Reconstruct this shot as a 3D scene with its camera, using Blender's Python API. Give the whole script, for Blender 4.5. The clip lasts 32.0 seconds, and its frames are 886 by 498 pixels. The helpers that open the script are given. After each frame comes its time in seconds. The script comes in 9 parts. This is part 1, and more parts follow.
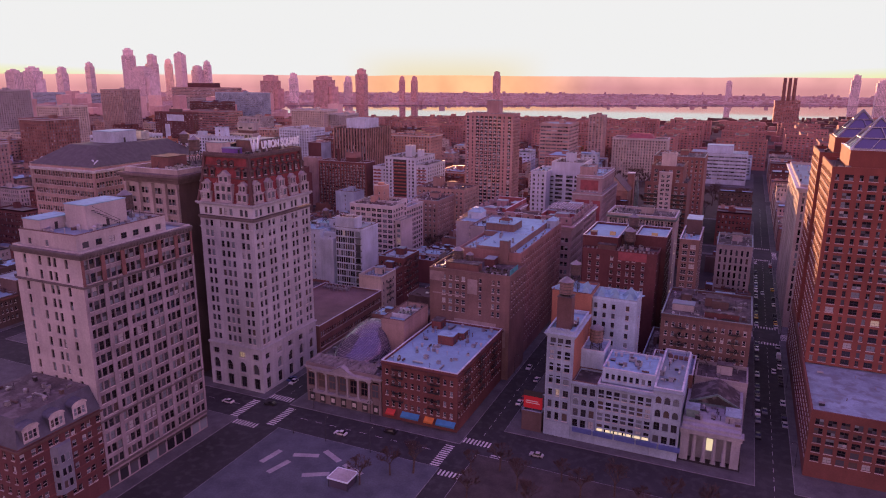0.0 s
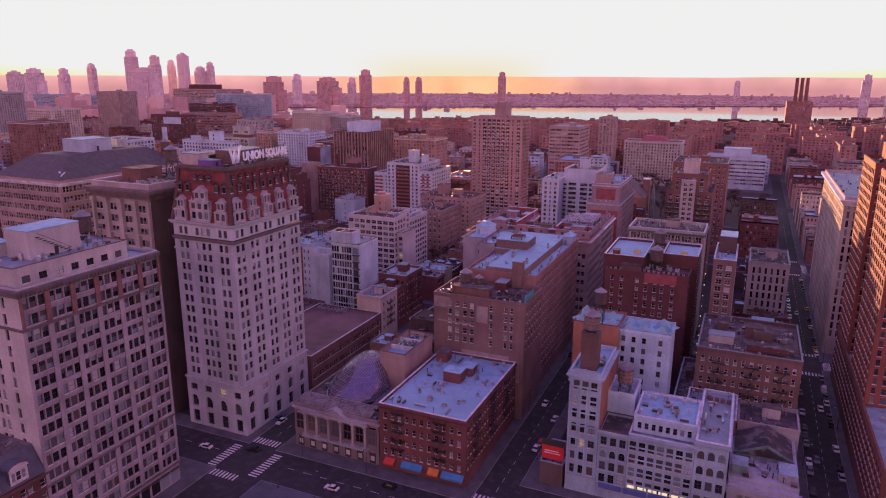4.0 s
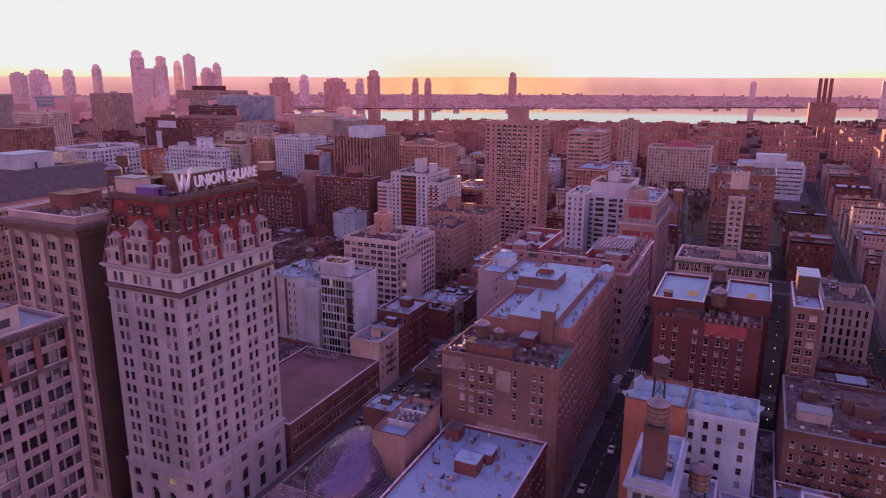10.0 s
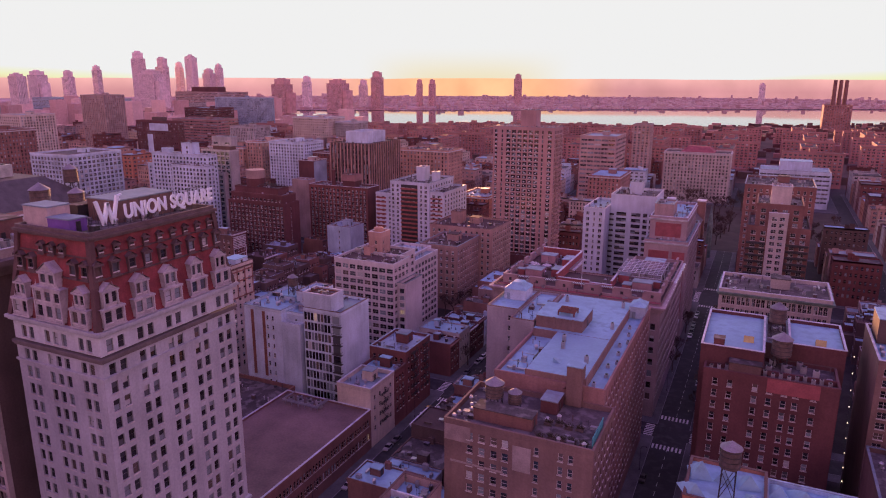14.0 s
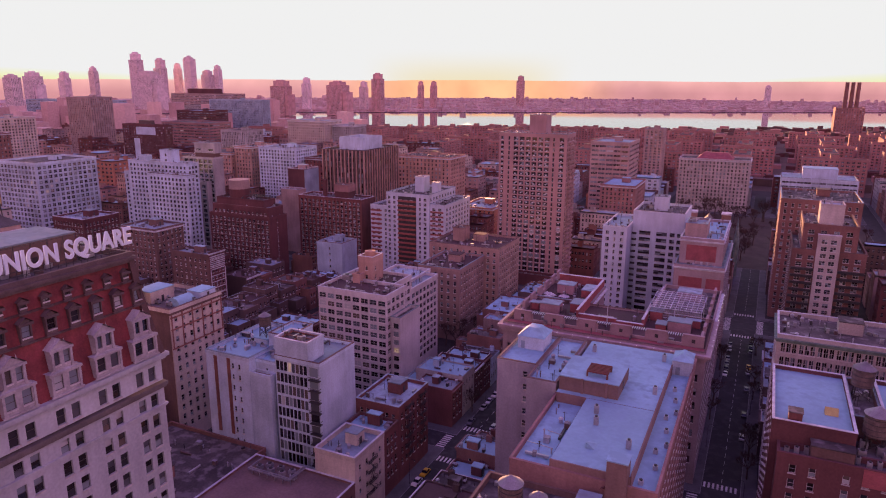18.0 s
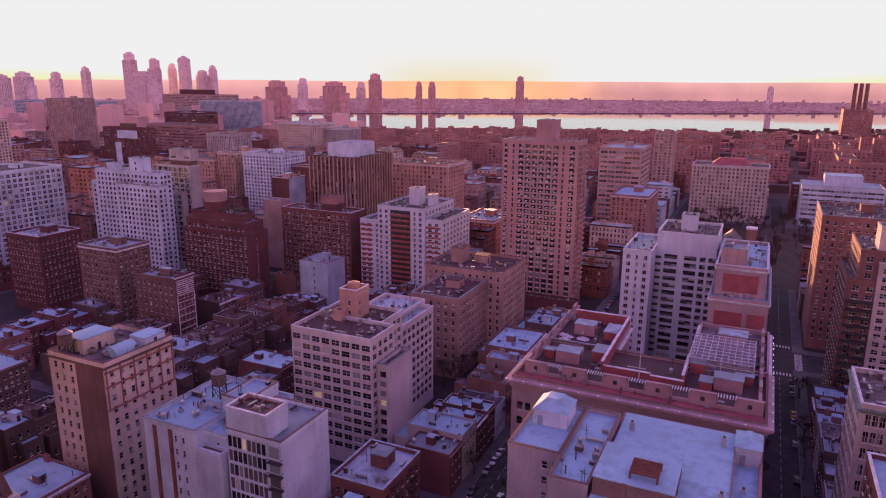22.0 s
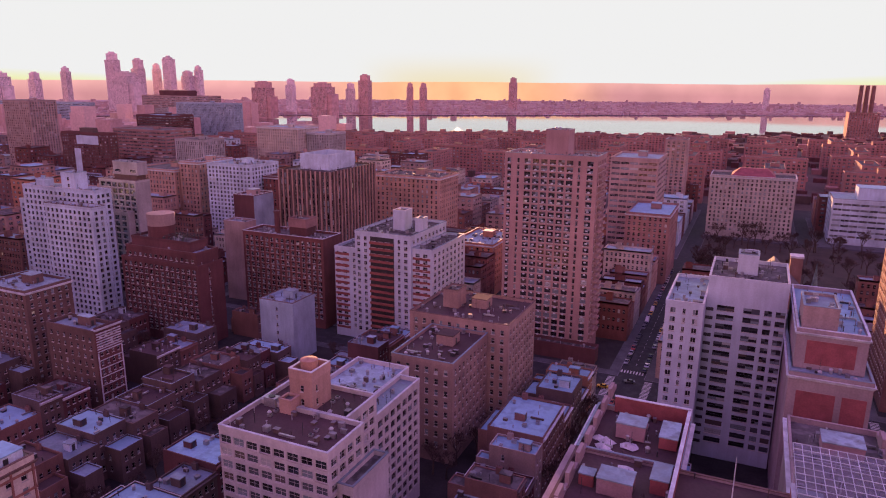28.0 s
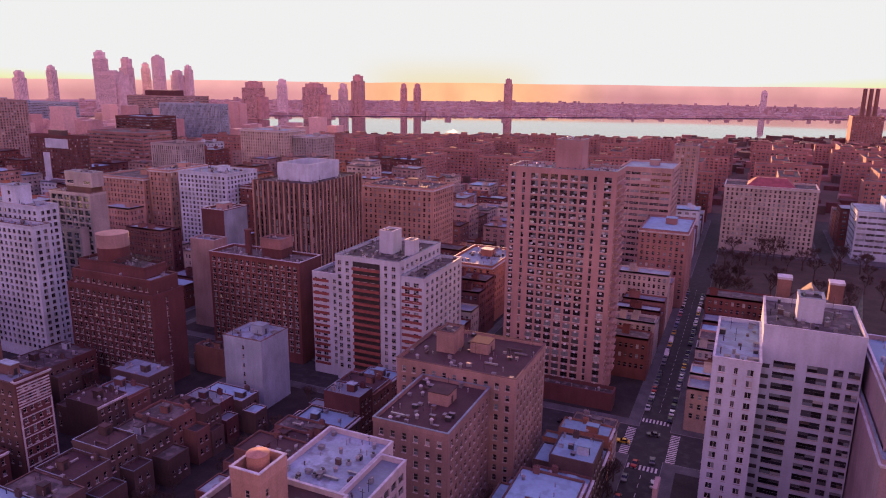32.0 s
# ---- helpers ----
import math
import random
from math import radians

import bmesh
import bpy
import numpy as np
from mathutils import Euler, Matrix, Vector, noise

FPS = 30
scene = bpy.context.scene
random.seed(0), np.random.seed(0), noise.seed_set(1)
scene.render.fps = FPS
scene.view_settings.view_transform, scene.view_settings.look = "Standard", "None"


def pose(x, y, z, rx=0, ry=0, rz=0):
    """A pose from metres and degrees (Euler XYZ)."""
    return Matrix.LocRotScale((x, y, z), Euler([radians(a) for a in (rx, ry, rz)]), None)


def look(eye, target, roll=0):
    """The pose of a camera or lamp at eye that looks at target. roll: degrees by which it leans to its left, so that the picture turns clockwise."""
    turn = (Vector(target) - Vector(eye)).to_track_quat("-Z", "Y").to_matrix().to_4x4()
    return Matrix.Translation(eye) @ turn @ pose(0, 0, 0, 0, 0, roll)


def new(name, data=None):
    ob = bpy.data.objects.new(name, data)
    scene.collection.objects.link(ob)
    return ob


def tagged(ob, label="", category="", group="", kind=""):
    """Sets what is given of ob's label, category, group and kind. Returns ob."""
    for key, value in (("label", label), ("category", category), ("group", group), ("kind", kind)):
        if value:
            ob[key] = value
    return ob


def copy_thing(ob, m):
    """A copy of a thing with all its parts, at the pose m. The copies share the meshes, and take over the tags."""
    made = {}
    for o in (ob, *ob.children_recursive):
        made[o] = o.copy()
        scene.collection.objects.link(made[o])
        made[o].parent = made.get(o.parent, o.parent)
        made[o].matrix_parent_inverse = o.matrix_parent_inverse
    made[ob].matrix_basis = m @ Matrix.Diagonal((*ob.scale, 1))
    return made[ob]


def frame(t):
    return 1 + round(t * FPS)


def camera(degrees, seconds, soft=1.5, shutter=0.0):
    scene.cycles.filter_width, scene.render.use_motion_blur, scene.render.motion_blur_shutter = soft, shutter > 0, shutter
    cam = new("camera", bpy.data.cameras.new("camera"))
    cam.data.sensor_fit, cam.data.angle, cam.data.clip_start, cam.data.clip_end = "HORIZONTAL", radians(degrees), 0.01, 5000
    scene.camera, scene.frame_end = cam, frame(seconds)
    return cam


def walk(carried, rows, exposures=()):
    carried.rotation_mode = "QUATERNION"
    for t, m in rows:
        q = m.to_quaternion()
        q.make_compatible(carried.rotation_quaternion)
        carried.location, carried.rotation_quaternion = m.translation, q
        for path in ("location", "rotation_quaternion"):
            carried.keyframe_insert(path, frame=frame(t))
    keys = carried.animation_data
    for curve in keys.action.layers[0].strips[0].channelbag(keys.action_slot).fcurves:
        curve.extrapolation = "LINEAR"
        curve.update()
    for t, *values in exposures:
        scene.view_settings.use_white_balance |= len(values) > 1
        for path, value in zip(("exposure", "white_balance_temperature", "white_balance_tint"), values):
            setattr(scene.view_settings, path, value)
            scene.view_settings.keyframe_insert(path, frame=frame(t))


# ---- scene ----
cam = camera(65.81, 32.0, soft=1.1)
PATH = [
    (0, look((71.40, -196.60, 119.23), (32.56, -107.80, 94.63), 0.29)),
    (2, look((65.08, -182.65, 119.49), (25.96, -93.95, 94.95), 0.22)),
    (4, look((58.42, -168.09, 119.53), (18.93, -79.54, 95.01), 0.16)),
    (6, look((51.42, -152.77, 119.67), (11.52, -64.40, 95.20), 0.12)),
    (8, look((43.95, -136.53, 119.65), (3.62, -48.35, 95.20), 0.11)),
    (10, look((36.09, -119.37, 119.62), (-4.61, -31.35, 95.20), 0.10)),
    (12, look((27.93, -101.26, 119.43), (-13.09, -13.37, 95.08), 0.12)),
    (14, look((19.48, -82.70, 119.13), (-21.79, 5.10, 94.91), 0.15)),
    (16, look((10.86, -64.11, 118.91), (-30.56, 23.66, 94.82), 0.18)),
    (18, look((2.33, -45.56, 119.04), (-39.16, 42.21, 95.06), 0.21)),
    (20, look((-5.90, -27.02, 119.25), (-47.35, 60.79, 95.31), 0.23)),
    (22, look((-14.64, -7.95, 119.36), (-55.95, 79.93, 95.46), 0.25)),
    (24, look((-23.58, 11.53, 119.26), (-64.61, 99.54, 95.40), 0.26)),
    (26, look((-32.37, 30.85, 119.29), (-73.04, 119.05, 95.48), 0.31)),
    (28, look((-41.13, 50.06, 119.34), (-81.39, 138.46, 95.59), 0.37)),
    (30, look((-49.72, 69.16, 119.42), (-89.57, 157.76, 95.70), 0.50)),
    (32, look((-58.53, 88.33, 119.78), (-97.99, 177.12, 96.14), 0.65)),
]
walk(cam, PATH, [(0, 2.89), (32, 2.89)])

# ---- world and sun ----
SUN_AZ, SUN_EL = radians(-23.3), radians(2.2)
world = bpy.data.worlds.new("world")
scene.world = world
world.use_nodes = True
wt = world.node_tree
wt.nodes.clear()
sky = wt.nodes.new("ShaderNodeTexSky")
sky.sky_type, sky.sun_disc = "NISHITA", False
sky.sun_elevation, sky.sun_rotation = SUN_EL, SUN_AZ
sky.air_density, sky.dust_density, sky.ozone_density = 1.0, 1.0, 3.0
gain = wt.nodes.new("ShaderNodeMix")
gain.data_type, gain.blend_type, gain.clamp_result = "RGBA", "MULTIPLY", False
gain.inputs[0].default_value = 1.0
# pink towards the horizon, clear blue overhead
tc = wt.nodes.new("ShaderNodeTexCoord")
sep = wt.nodes.new("ShaderNodeSeparateXYZ")
up = wt.nodes.new("ShaderNodeMapRange")
up.inputs[1].default_value, up.inputs[2].default_value = 0.12, 0.75
tint = wt.nodes.new("ShaderNodeMix")
tint.data_type = "RGBA"
tint.inputs[6].default_value, tint.inputs[7].default_value = (8.2, 0.82, 1.70, 1), (3.9, 0.93, 1.72, 1)
wt.links.new(tc.outputs["Generated"], sep.inputs[0])
wt.links.new(sep.outputs[2], up.inputs[0])
wt.links.new(up.outputs[0], tint.inputs[0])
low = wt.nodes.new("ShaderNodeMapRange")
low.inputs[1].default_value, low.inputs[2].default_value = 0.0, 0.10
warm = wt.nodes.new("ShaderNodeMix")
warm.data_type = "RGBA"
warm.inputs[6].default_value = (5.8, 0.92, 4.2, 1)
wt.links.new(sep.outputs[2], low.inputs[0])
wt.links.new(low.outputs[0], warm.inputs[0])
wt.links.new(tint.outputs[2], warm.inputs[7])
wt.links.new(warm.outputs[2], gain.inputs[7])
cap = wt.nodes.new("ShaderNodeMix")
cap.data_type, cap.blend_type = "RGBA", "DARKEN"
cap.inputs[0].default_value = 1.0
# pale and overexposed on the sun's side, rose opposite to it
side = wt.nodes.new("ShaderNodeVectorMath")
side.operation = "DOT_PRODUCT"
side.inputs[1].default_value = (math.sin(SUN_AZ), math.cos(SUN_AZ), 0)
wt.links.new(tc.outputs["Generated"], side.inputs[0])
anti = wt.nodes.new("ShaderNodeMapRange")
anti.interpolation_type = "SMOOTHSTEP"
anti.inputs[1].default_value, anti.inputs[2].default_value = 0.45, -0.35
wt.links.new(side.outputs["Value"], anti.inputs[0])
rose = wt.nodes.new("ShaderNodeMix")
rose.data_type = "RGBA"
rose.inputs[6].default_value, rose.inputs[7].default_value = (0.785, 0.782, 0.782, 1), (1.22, 0.66, 0.80, 1)
wt.links.new(anti.outputs[0], rose.inputs[0])
wt.links.new(rose.outputs[2], cap.inputs[7])
bg = wt.nodes.new("ShaderNodeBackground")
bg.inputs[1].default_value = 0.15
wo = wt.nodes.new("ShaderNodeOutputWorld")
wt.links.new(sky.outputs[0], gain.inputs[6])
wt.links.new(gain.outputs[2], cap.inputs[6])
# warm aureole round the rising sun
dot = wt.nodes.new("ShaderNodeVectorMath")
dot.operation = "DOT_PRODUCT"
dot.inputs[1].default_value = (math.sin(SUN_AZ) * math.cos(SUN_EL), math.cos(SUN_AZ) * math.cos(SUN_EL), math.sin(SUN_EL))
near = wt.nodes.new("ShaderNodeMapRange")
near.interpolation_type = "SMOOTHSTEP"
near.inputs[1].default_value, near.inputs[2].default_value = math.cos(radians(9.0)), 1.0
dip = wt.nodes.new("ShaderNodeMapRange")
dip.interpolation_type = "SMOOTHSTEP"
dip.inputs[1].default_value, dip.inputs[2].default_value = 0.045, -0.01
both = wt.nodes.new("ShaderNodeMath")
both.operation = "MULTIPLY"
glow = wt.nodes.new("ShaderNodeMix")
glow.data_type, glow.blend_type = "RGBA", "MULTIPLY"
glow.inputs[7].default_value = (1.0, 0.88, 0.60, 1)
wt.links.new(tc.outputs["Generated"], dot.inputs[0])
wt.links.new(dot.outputs["Value"], near.inputs[0])
wt.links.new(sep.outputs[2], dip.inputs[0])
wt.links.new(near.outputs[0], both.inputs[0])
wt.links.new(dip.outputs[0], both.inputs[1])
wt.links.new(both.outputs[0], glow.inputs[0])
wt.links.new(cap.outputs[2], glow.inputs[6])
wt.links.new(glow.outputs[2], bg.inputs[0])
wt.links.new(bg.outputs[0], wo.inputs[0])
sun = new("sun", bpy.data.lights.new("sun", "SUN"))
sun.data.energy, sun.data.angle, sun.data.color = 1.5, radians(0.6), (1.0, 0.42, 0.2)
sun.matrix_world = look((0, 0, 300), (-math.sin(SUN_AZ) * 100, -math.cos(SUN_AZ) * 100, 300 - 100 * math.tan(SUN_EL)))

# ---- materials ----
MATS = {}


def nodes_of(name):
    m = bpy.data.materials.new(name)
    m.use_nodes = True
    nt = m.node_tree
    b = nt.nodes["Principled BSDF"]
    return m, nt, b


def noise_ramp(nt, scale, lo, hi, c0, c1, detail=4.0, coord=None):
    n = nt.nodes.new("ShaderNodeTexNoise")
    n.inputs["Scale"].default_value, n.inputs["Detail"].default_value = scale, detail
    nt.links.new(coord, n.inputs["Vector"])
    r = nt.nodes.new("ShaderNodeMapRange")
    r.inputs[1].default_value, r.inputs[2].default_value = lo, hi
    r.inputs[3].default_value, r.inputs[4].default_value = c0, c1
    nt.links.new(n.outputs[0], r.inputs[0])
    return r.outputs[0], n


def mul(nt, a, b):
    m = nt.nodes.new("ShaderNodeMath")
    m.operation = "MULTIPLY"
    nt.links.new(a, m.inputs[0])
    if isinstance(b, float):
        m.inputs[1].default_value = b
    else:
        nt.links.new(b, m.inputs[1])
    return m.outputs[0]


def surface(name, col, rough=0.85, metal=0.0, coarse=0.12, fine=3.0, amount=0.35, bump=0.15, vary=0.0, streak=0.0, stain=None):
    """A weathered surface: coarse patches, fine grain, rain streaks and a slight change from piece to piece."""
    if name in MATS:
        return MATS[name]
    m, nt, b = nodes_of(name)
    geo = nt.nodes.new("ShaderNodeNewGeometry")
    pos = geo.outputs["Position"]
    a, _ = noise_ramp(nt, coarse, 0.3, 0.7, 1 - amount, 1 + amount * 0.5, 5.0, pos)
    g, gn = noise_ramp(nt, fine, 0.3, 0.7, 1 - amount * 0.5, 1 + amount * 0.3, 3.0, pos)
    f = mul(nt, a, g)
    if streak:
        mp = nt.nodes.new("ShaderNodeMapping")
        mp.inputs["Scale"].default_value = (0.8, 0.8, 0.12)
        nt.links.new(pos, mp.inputs[0])
        s, _ = noise_ramp(nt, 0.8, 0.3, 0.75, 1 - streak, 1.05, 4.0, mp.outputs[0])
        f = mul(nt, f, s)
    if vary:
        oi = nt.nodes.new("ShaderNodeObjectInfo")
        r = nt.nodes.new("ShaderNodeMapRange")
        r.inputs[3].default_value, r.inputs[4].default_value = 1 - vary, 1 + vary
        nt.links.new(oi.outputs["Random"], r.inputs[0])
        f = mul(nt, f, r.outputs[0])
    mx = nt.nodes.new("ShaderNodeVectorMath")
    mx.operation = "SCALE"
    mx.inputs[0].default_value = col
    nt.links.new(f, mx.inputs["Scale"])
    out = mx.outputs[0]
    if stain:
        s, _ = noise_ramp(nt, 0.35, 0.5, 0.62, 0.0, 1.0, 6.0, pos)
        mm = nt.nodes.new("ShaderNodeMix")
        mm.data_type = "RGBA"
        nt.links.new(s, mm.inputs[0])
        nt.links.new(out, mm.inputs[6])
        mm.inputs[7].default_value = (*stain, 1)
        out = mm.outputs[2]
    nt.links.new(out, b.inputs["Base Color"])
    b.inputs["Roughness"].default_value, b.inputs["Metallic"].default_value = rough, metal
    if bump:
        bp = nt.nodes.new("ShaderNodeBump")
        bp.inputs["Strength"].default_value, bp.inputs["Distance"].default_value = bump, 0.1
        nt.links.new(gn.outputs[0], bp.inputs["Height"])
        nt.links.new(bp.outputs[0], b.inputs["Normal"])
    MATS[name] = m
    return m


def glass_mat(name, per_island):
    """Window glass seen from outside: dark room, pale blinds and painted sky reflection in some panes, a lamp behind a
    few.
    """
    m, nt, b = nodes_of(name)
    if per_island:
        r = nt.nodes.new("ShaderNodeNewGeometry").outputs["Random Per Island"]
    else:
        r = nt.nodes.new("ShaderNodeObjectInfo").outputs["Random"]
    ramp = nt.nodes.new("ShaderNodeValToRGB")
    ramp.color_ramp.interpolation = "CONSTANT"
    e = ramp.color_ramp.elements
    e[0].position, e[0].color = 0.0, (0.012, 0.012, 0.016, 1)
    e[1].position, e[1].color = 0.34, (0.03, 0.032, 0.04, 1)
    # the pale blue stops paint in blinds and sky mirrored by the panes
    for p, c in ((0.54, (0.085, 0.095, 0.11, 1)), (0.74, (0.20, 0.25, 0.28, 1)), (0.88, (0.11, 0.09, 0.08, 1)), (0.955, (0.42, 0.45, 0.46, 1))):
        k = e.new(p)
        k.color = c
    nt.links.new(r, ramp.inputs[0])
    nt.links.new(ramp.outputs[0], b.inputs["Base Color"])
    b.inputs["Roughness"].default_value = 0.08
    b.inputs["Specular IOR Level"].default_value = 0.9
    lit = nt.nodes.new("ShaderNodeMath")
    lit.operation = "GREATER_THAN"
    lit.inputs[1].default_value = 0.996
    nt.links.new(r, lit.inputs[0])
    b.inputs["Emission Color"].default_value = (1.0, 0.62, 0.25, 1)
    nt.links.new(mul(nt, lit.outputs[0], 0.03), b.inputs["Emission Strength"])
    return m


GLASS_O, GLASS_I = glass_mat("window_glass", False), glass_mat("window_glass_far", True)
# white, paleblue and icy carry the blue of the skylight in their colour
BRICKS = {
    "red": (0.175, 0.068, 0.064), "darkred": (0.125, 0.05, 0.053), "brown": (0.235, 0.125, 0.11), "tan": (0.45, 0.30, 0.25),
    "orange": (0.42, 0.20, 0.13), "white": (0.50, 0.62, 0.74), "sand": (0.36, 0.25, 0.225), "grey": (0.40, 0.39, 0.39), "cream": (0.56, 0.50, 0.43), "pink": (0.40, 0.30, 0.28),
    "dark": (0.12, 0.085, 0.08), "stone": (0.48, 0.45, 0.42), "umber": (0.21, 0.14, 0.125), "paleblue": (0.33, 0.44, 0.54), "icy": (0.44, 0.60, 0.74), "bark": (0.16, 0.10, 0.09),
}


def brick(c):
    return surface("wall_" + c, BRICKS[c], 0.9, 0, 0.09, 2.2, 0.28, 0.2, 0.12, 0.16)


TAR = surface("roof_tar", (0.085, 0.075, 0.075), 0.9, 0, 0.15, 1.6, 0.5, 0.3, 0.25, 0, (0.15, 0.14, 0.14))
# white coating with blue skylight put into its base colour
FROST = surface("roof_white_sky_tint", (0.25, 0.45, 0.57), 0.7, 0, 0.05, 1.2, 0.16, 0.15, 0.1, 0, (0.20, 0.35, 0.45))
SILVER = surface("roof_silver_coating", (0.22, 0.31, 0.38), 0.6, 0, 0.15, 1.5, 0.3, 0.25, 0.4, 0, (0.18, 0.23, 0.27))
BROWNROOF = surface("roof_brown_membrane", (0.17, 0.12, 0.11), 0.85, 0, 0.1, 1.5, 0.35, 0.2, 0.1)
MAROON = surface("roof_maroon_membrane", (0.075, 0.042, 0.045), 0.85, 0, 0.1, 1.5, 0.35, 0.2, 0.1)
TANKROOF = surface("tank_roof_sheet", (0.22, 0.22, 0.24), 0.6, 0.2, 0.5, 4, 0.3, 0.1, 0.15)
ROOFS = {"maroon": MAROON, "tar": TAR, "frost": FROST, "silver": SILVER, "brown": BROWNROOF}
COPING = surface("coping_stone", (0.55, 0.59, 0.64), 0.8, 0, 0.4, 4, 0.3, 0.1, 0.1)
SILL = surface("sill_stone", (0.50, 0.48, 0.47), 0.85, 0, 0.6, 4, 0.3, 0.1, 0.2)
FRAME = surface("window_frame_paint", (0.58, 0.57, 0.57), 0.5, 0, 0.5, 5, 0.15, 0.0, 0.1)
DARKFRAME = surface("window_frame_dark", (0.06, 0.055, 0.055), 0.45, 0, 0.5, 5, 0.2, 0.0, 0.1)
METAL = surface("galvanised_metal", (0.42, 0.43, 0.45), 0.45, 0.6, 0.6, 5, 0.3, 0.1, 0.2)
DARKMETAL = surface("dark_metal", (0.05, 0.05, 0.055), 0.5, 0.3, 0.6, 5, 0.3, 0.1, 0.1)
WOOD = surface("tank_wood", (0.15, 0.115, 0.105), 0.85, 0, 1.0, 6, 0.4, 0.3, 0.15, 0.3)
ASPHALT = surface("asphalt", (0.029, 0.030, 0.032), 0.85, 0, 0.06, 2.5, 0.4, 0.2, 0, 0, (0.042, 0.042, 0.044))
CONCRETE = surface("pavement_concrete", (0.10, 0.102, 0.108), 0.9, 0, 0.2, 2.0, 0.35, 0.2)
KERB = surface("kerb_stone", (0.22, 0.22, 0.23), 0.85, 0, 0.4, 4, 0.3, 0.1)
PAINT = surface("road_paint", (0.62, 0.62, 0.60), 0.7, 0, 0.5, 4, 0.35, 0.0)

# ---- geometry helpers ----


class Geo:
    """Collects quads by material slot, around a base point."""

    def __init__(self, base=(0, 0, 0)):
        self.v, self.f, self.m, self.b = [], [], [], base

    def quad(self, a, b, c, d, m=0):
        i = len(self.v)
        bx, by, bz = self.b
        for p in (a, b, c, d):
            self.v.append((p[0] - bx, p[1] - by, p[2] - bz))
        self.f.append((i, i + 1, i + 2, i + 3))
        self.m.append(m)

    def tri(self, a, b, c, m=0):
        i = len(self.v)
        bx, by, bz = self.b
        for p in (a, b, c):
            self.v.append((p[0] - bx, p[1] - by, p[2] - bz))
        self.f.append((i, i + 1, i + 2))
        self.m.append(m)

    def box(self, x0, x1, y0, y1, z0, z1, m=0, bottom=False, top=True):
        a, b, c, d = (x0, y0), (x1, y0), (x1, y1), (x0, y1)
        for p, q in ((a, b), (b, c), (c, d), (d, a)):
            self.quad((*p, z0), (*q, z0), (*q, z1), (*p, z1), m)
        if top:
            self.quad((*a, z1), (*b, z1), (*c, z1), (*d, z1), m)
        if bottom:
            self.quad((*d, z0), (*c, z0), (*b, z0), (*a, z0), m)

    def prism(self, pts, z0, z1, m=0, cap=True):
        n = len(pts)
        for i in range(n):
            p, q = pts[i], pts[(i + 1) % n]
            self.quad((*p, z0), (*q, z0), (*q, z1), (*p, z1), m)
        if cap:
            i = len(self.v)
            bx, by, bz = self.b
            self.v += [(p[0] - bx, p[1] - by, z1 - bz) for p in pts]
            self.f.append(tuple(range(i, i + n)))
            self.m.append(m)

    def cyl(self, x, y, z0, z1, r0, r1=None, n=14, m=0, cap=True):
        r1 = r0 if r1 is None else r1
        ring = [(math.cos(2 * math.pi * k / n), math.sin(2 * math.pi * k / n)) for k in range(n)]
        for k in range(n):
            (c0, s0), (c1, s1) = ring[k], ring[(k + 1) % n]
            if r1 < 1e-4:
                self.tri((x + r0 * c0, y + r0 * s0, z0), (x + r0 * c1, y + r0 * s1, z0), (x, y, z1), m)
            else:
                self.quad((x + r0 * c0, y + r0 * s0, z0), (x + r0 * c1, y + r0 * s1, z0), (x + r1 * c1, y + r1 * s1, z1), (x + r1 * c0, y + r1 * s0, z1), m)
        if cap and r1 > 1e-4:
            i = len(self.v)
            bx, by, bz = self.b
            self.v += [(x + r1 * c - bx, y + r1 * s - by, z1 - bz) for c, s in ring]
            self.f.append(tuple(range(i, i + n)))
            self.m.append(m)

    def bar(self, p, q, r, m=0):
        """A thin square bar from p to q."""
        p, q = Vector(p), Vector(q)
        d = (q - p).normalized()
        s = d.cross(Vector((0, 0, 1)) if abs(d.z) < 0.95 else Vector((1, 0, 0))).normalized() * r
        t = d.cross(s).normalized() * r
        c = [s + t, t - s, -s - t, s - t]
        for k in range(4):
            a, b = c[k], c[(k + 1) % 4]
            self.quad(p + b, p + a, q + a, q + b, m)

    def mesh(self, name, mats, smooth=False):
        me = bpy.data.meshes.new(name)
        me.from_pydata(self.v, [], self.f)
        for mt in mats:
            me.materials.append(mt)
        if len(mats) > 1:
            me.polygons.foreach_set("material_index", self.m)
        if smooth:
            me.polygons.foreach_set("use_smooth", [True] * len(self.f))
        me.update()
        return me


def thing(name, x, y, z, label, category, group="", kind=""):
    ob = new(name)
    ob.empty_display_size = 1
    ob.location = (x, y, z)
    return tagged(ob, label, category, group, kind)


def part(name, g, mats, parent, label="", kind="", smooth=False):
    """Links a Geo (made round its parent's base) as one mesh under a thing or part."""
    if not isinstance(mats, (list, tuple)):
        mats = [mats]
    ob = new(name, g.mesh(name, mats, smooth))
    ob.parent = parent
    return tagged(ob, label, "", "", kind)


def solid(name, g, mats, label, category, group="", kind="", smooth=False):
    """Links a Geo as a top-level mesh of its own, at the Geo's base."""
    if not isinstance(mats, (list, tuple)):
        mats = [mats]
    ob = new(name, g.mesh(name, mats, smooth))
    ob.location = g.b
    return tagged(ob, label, category, group, kind)


# ---- windows and facades ----
WINMESH = {}


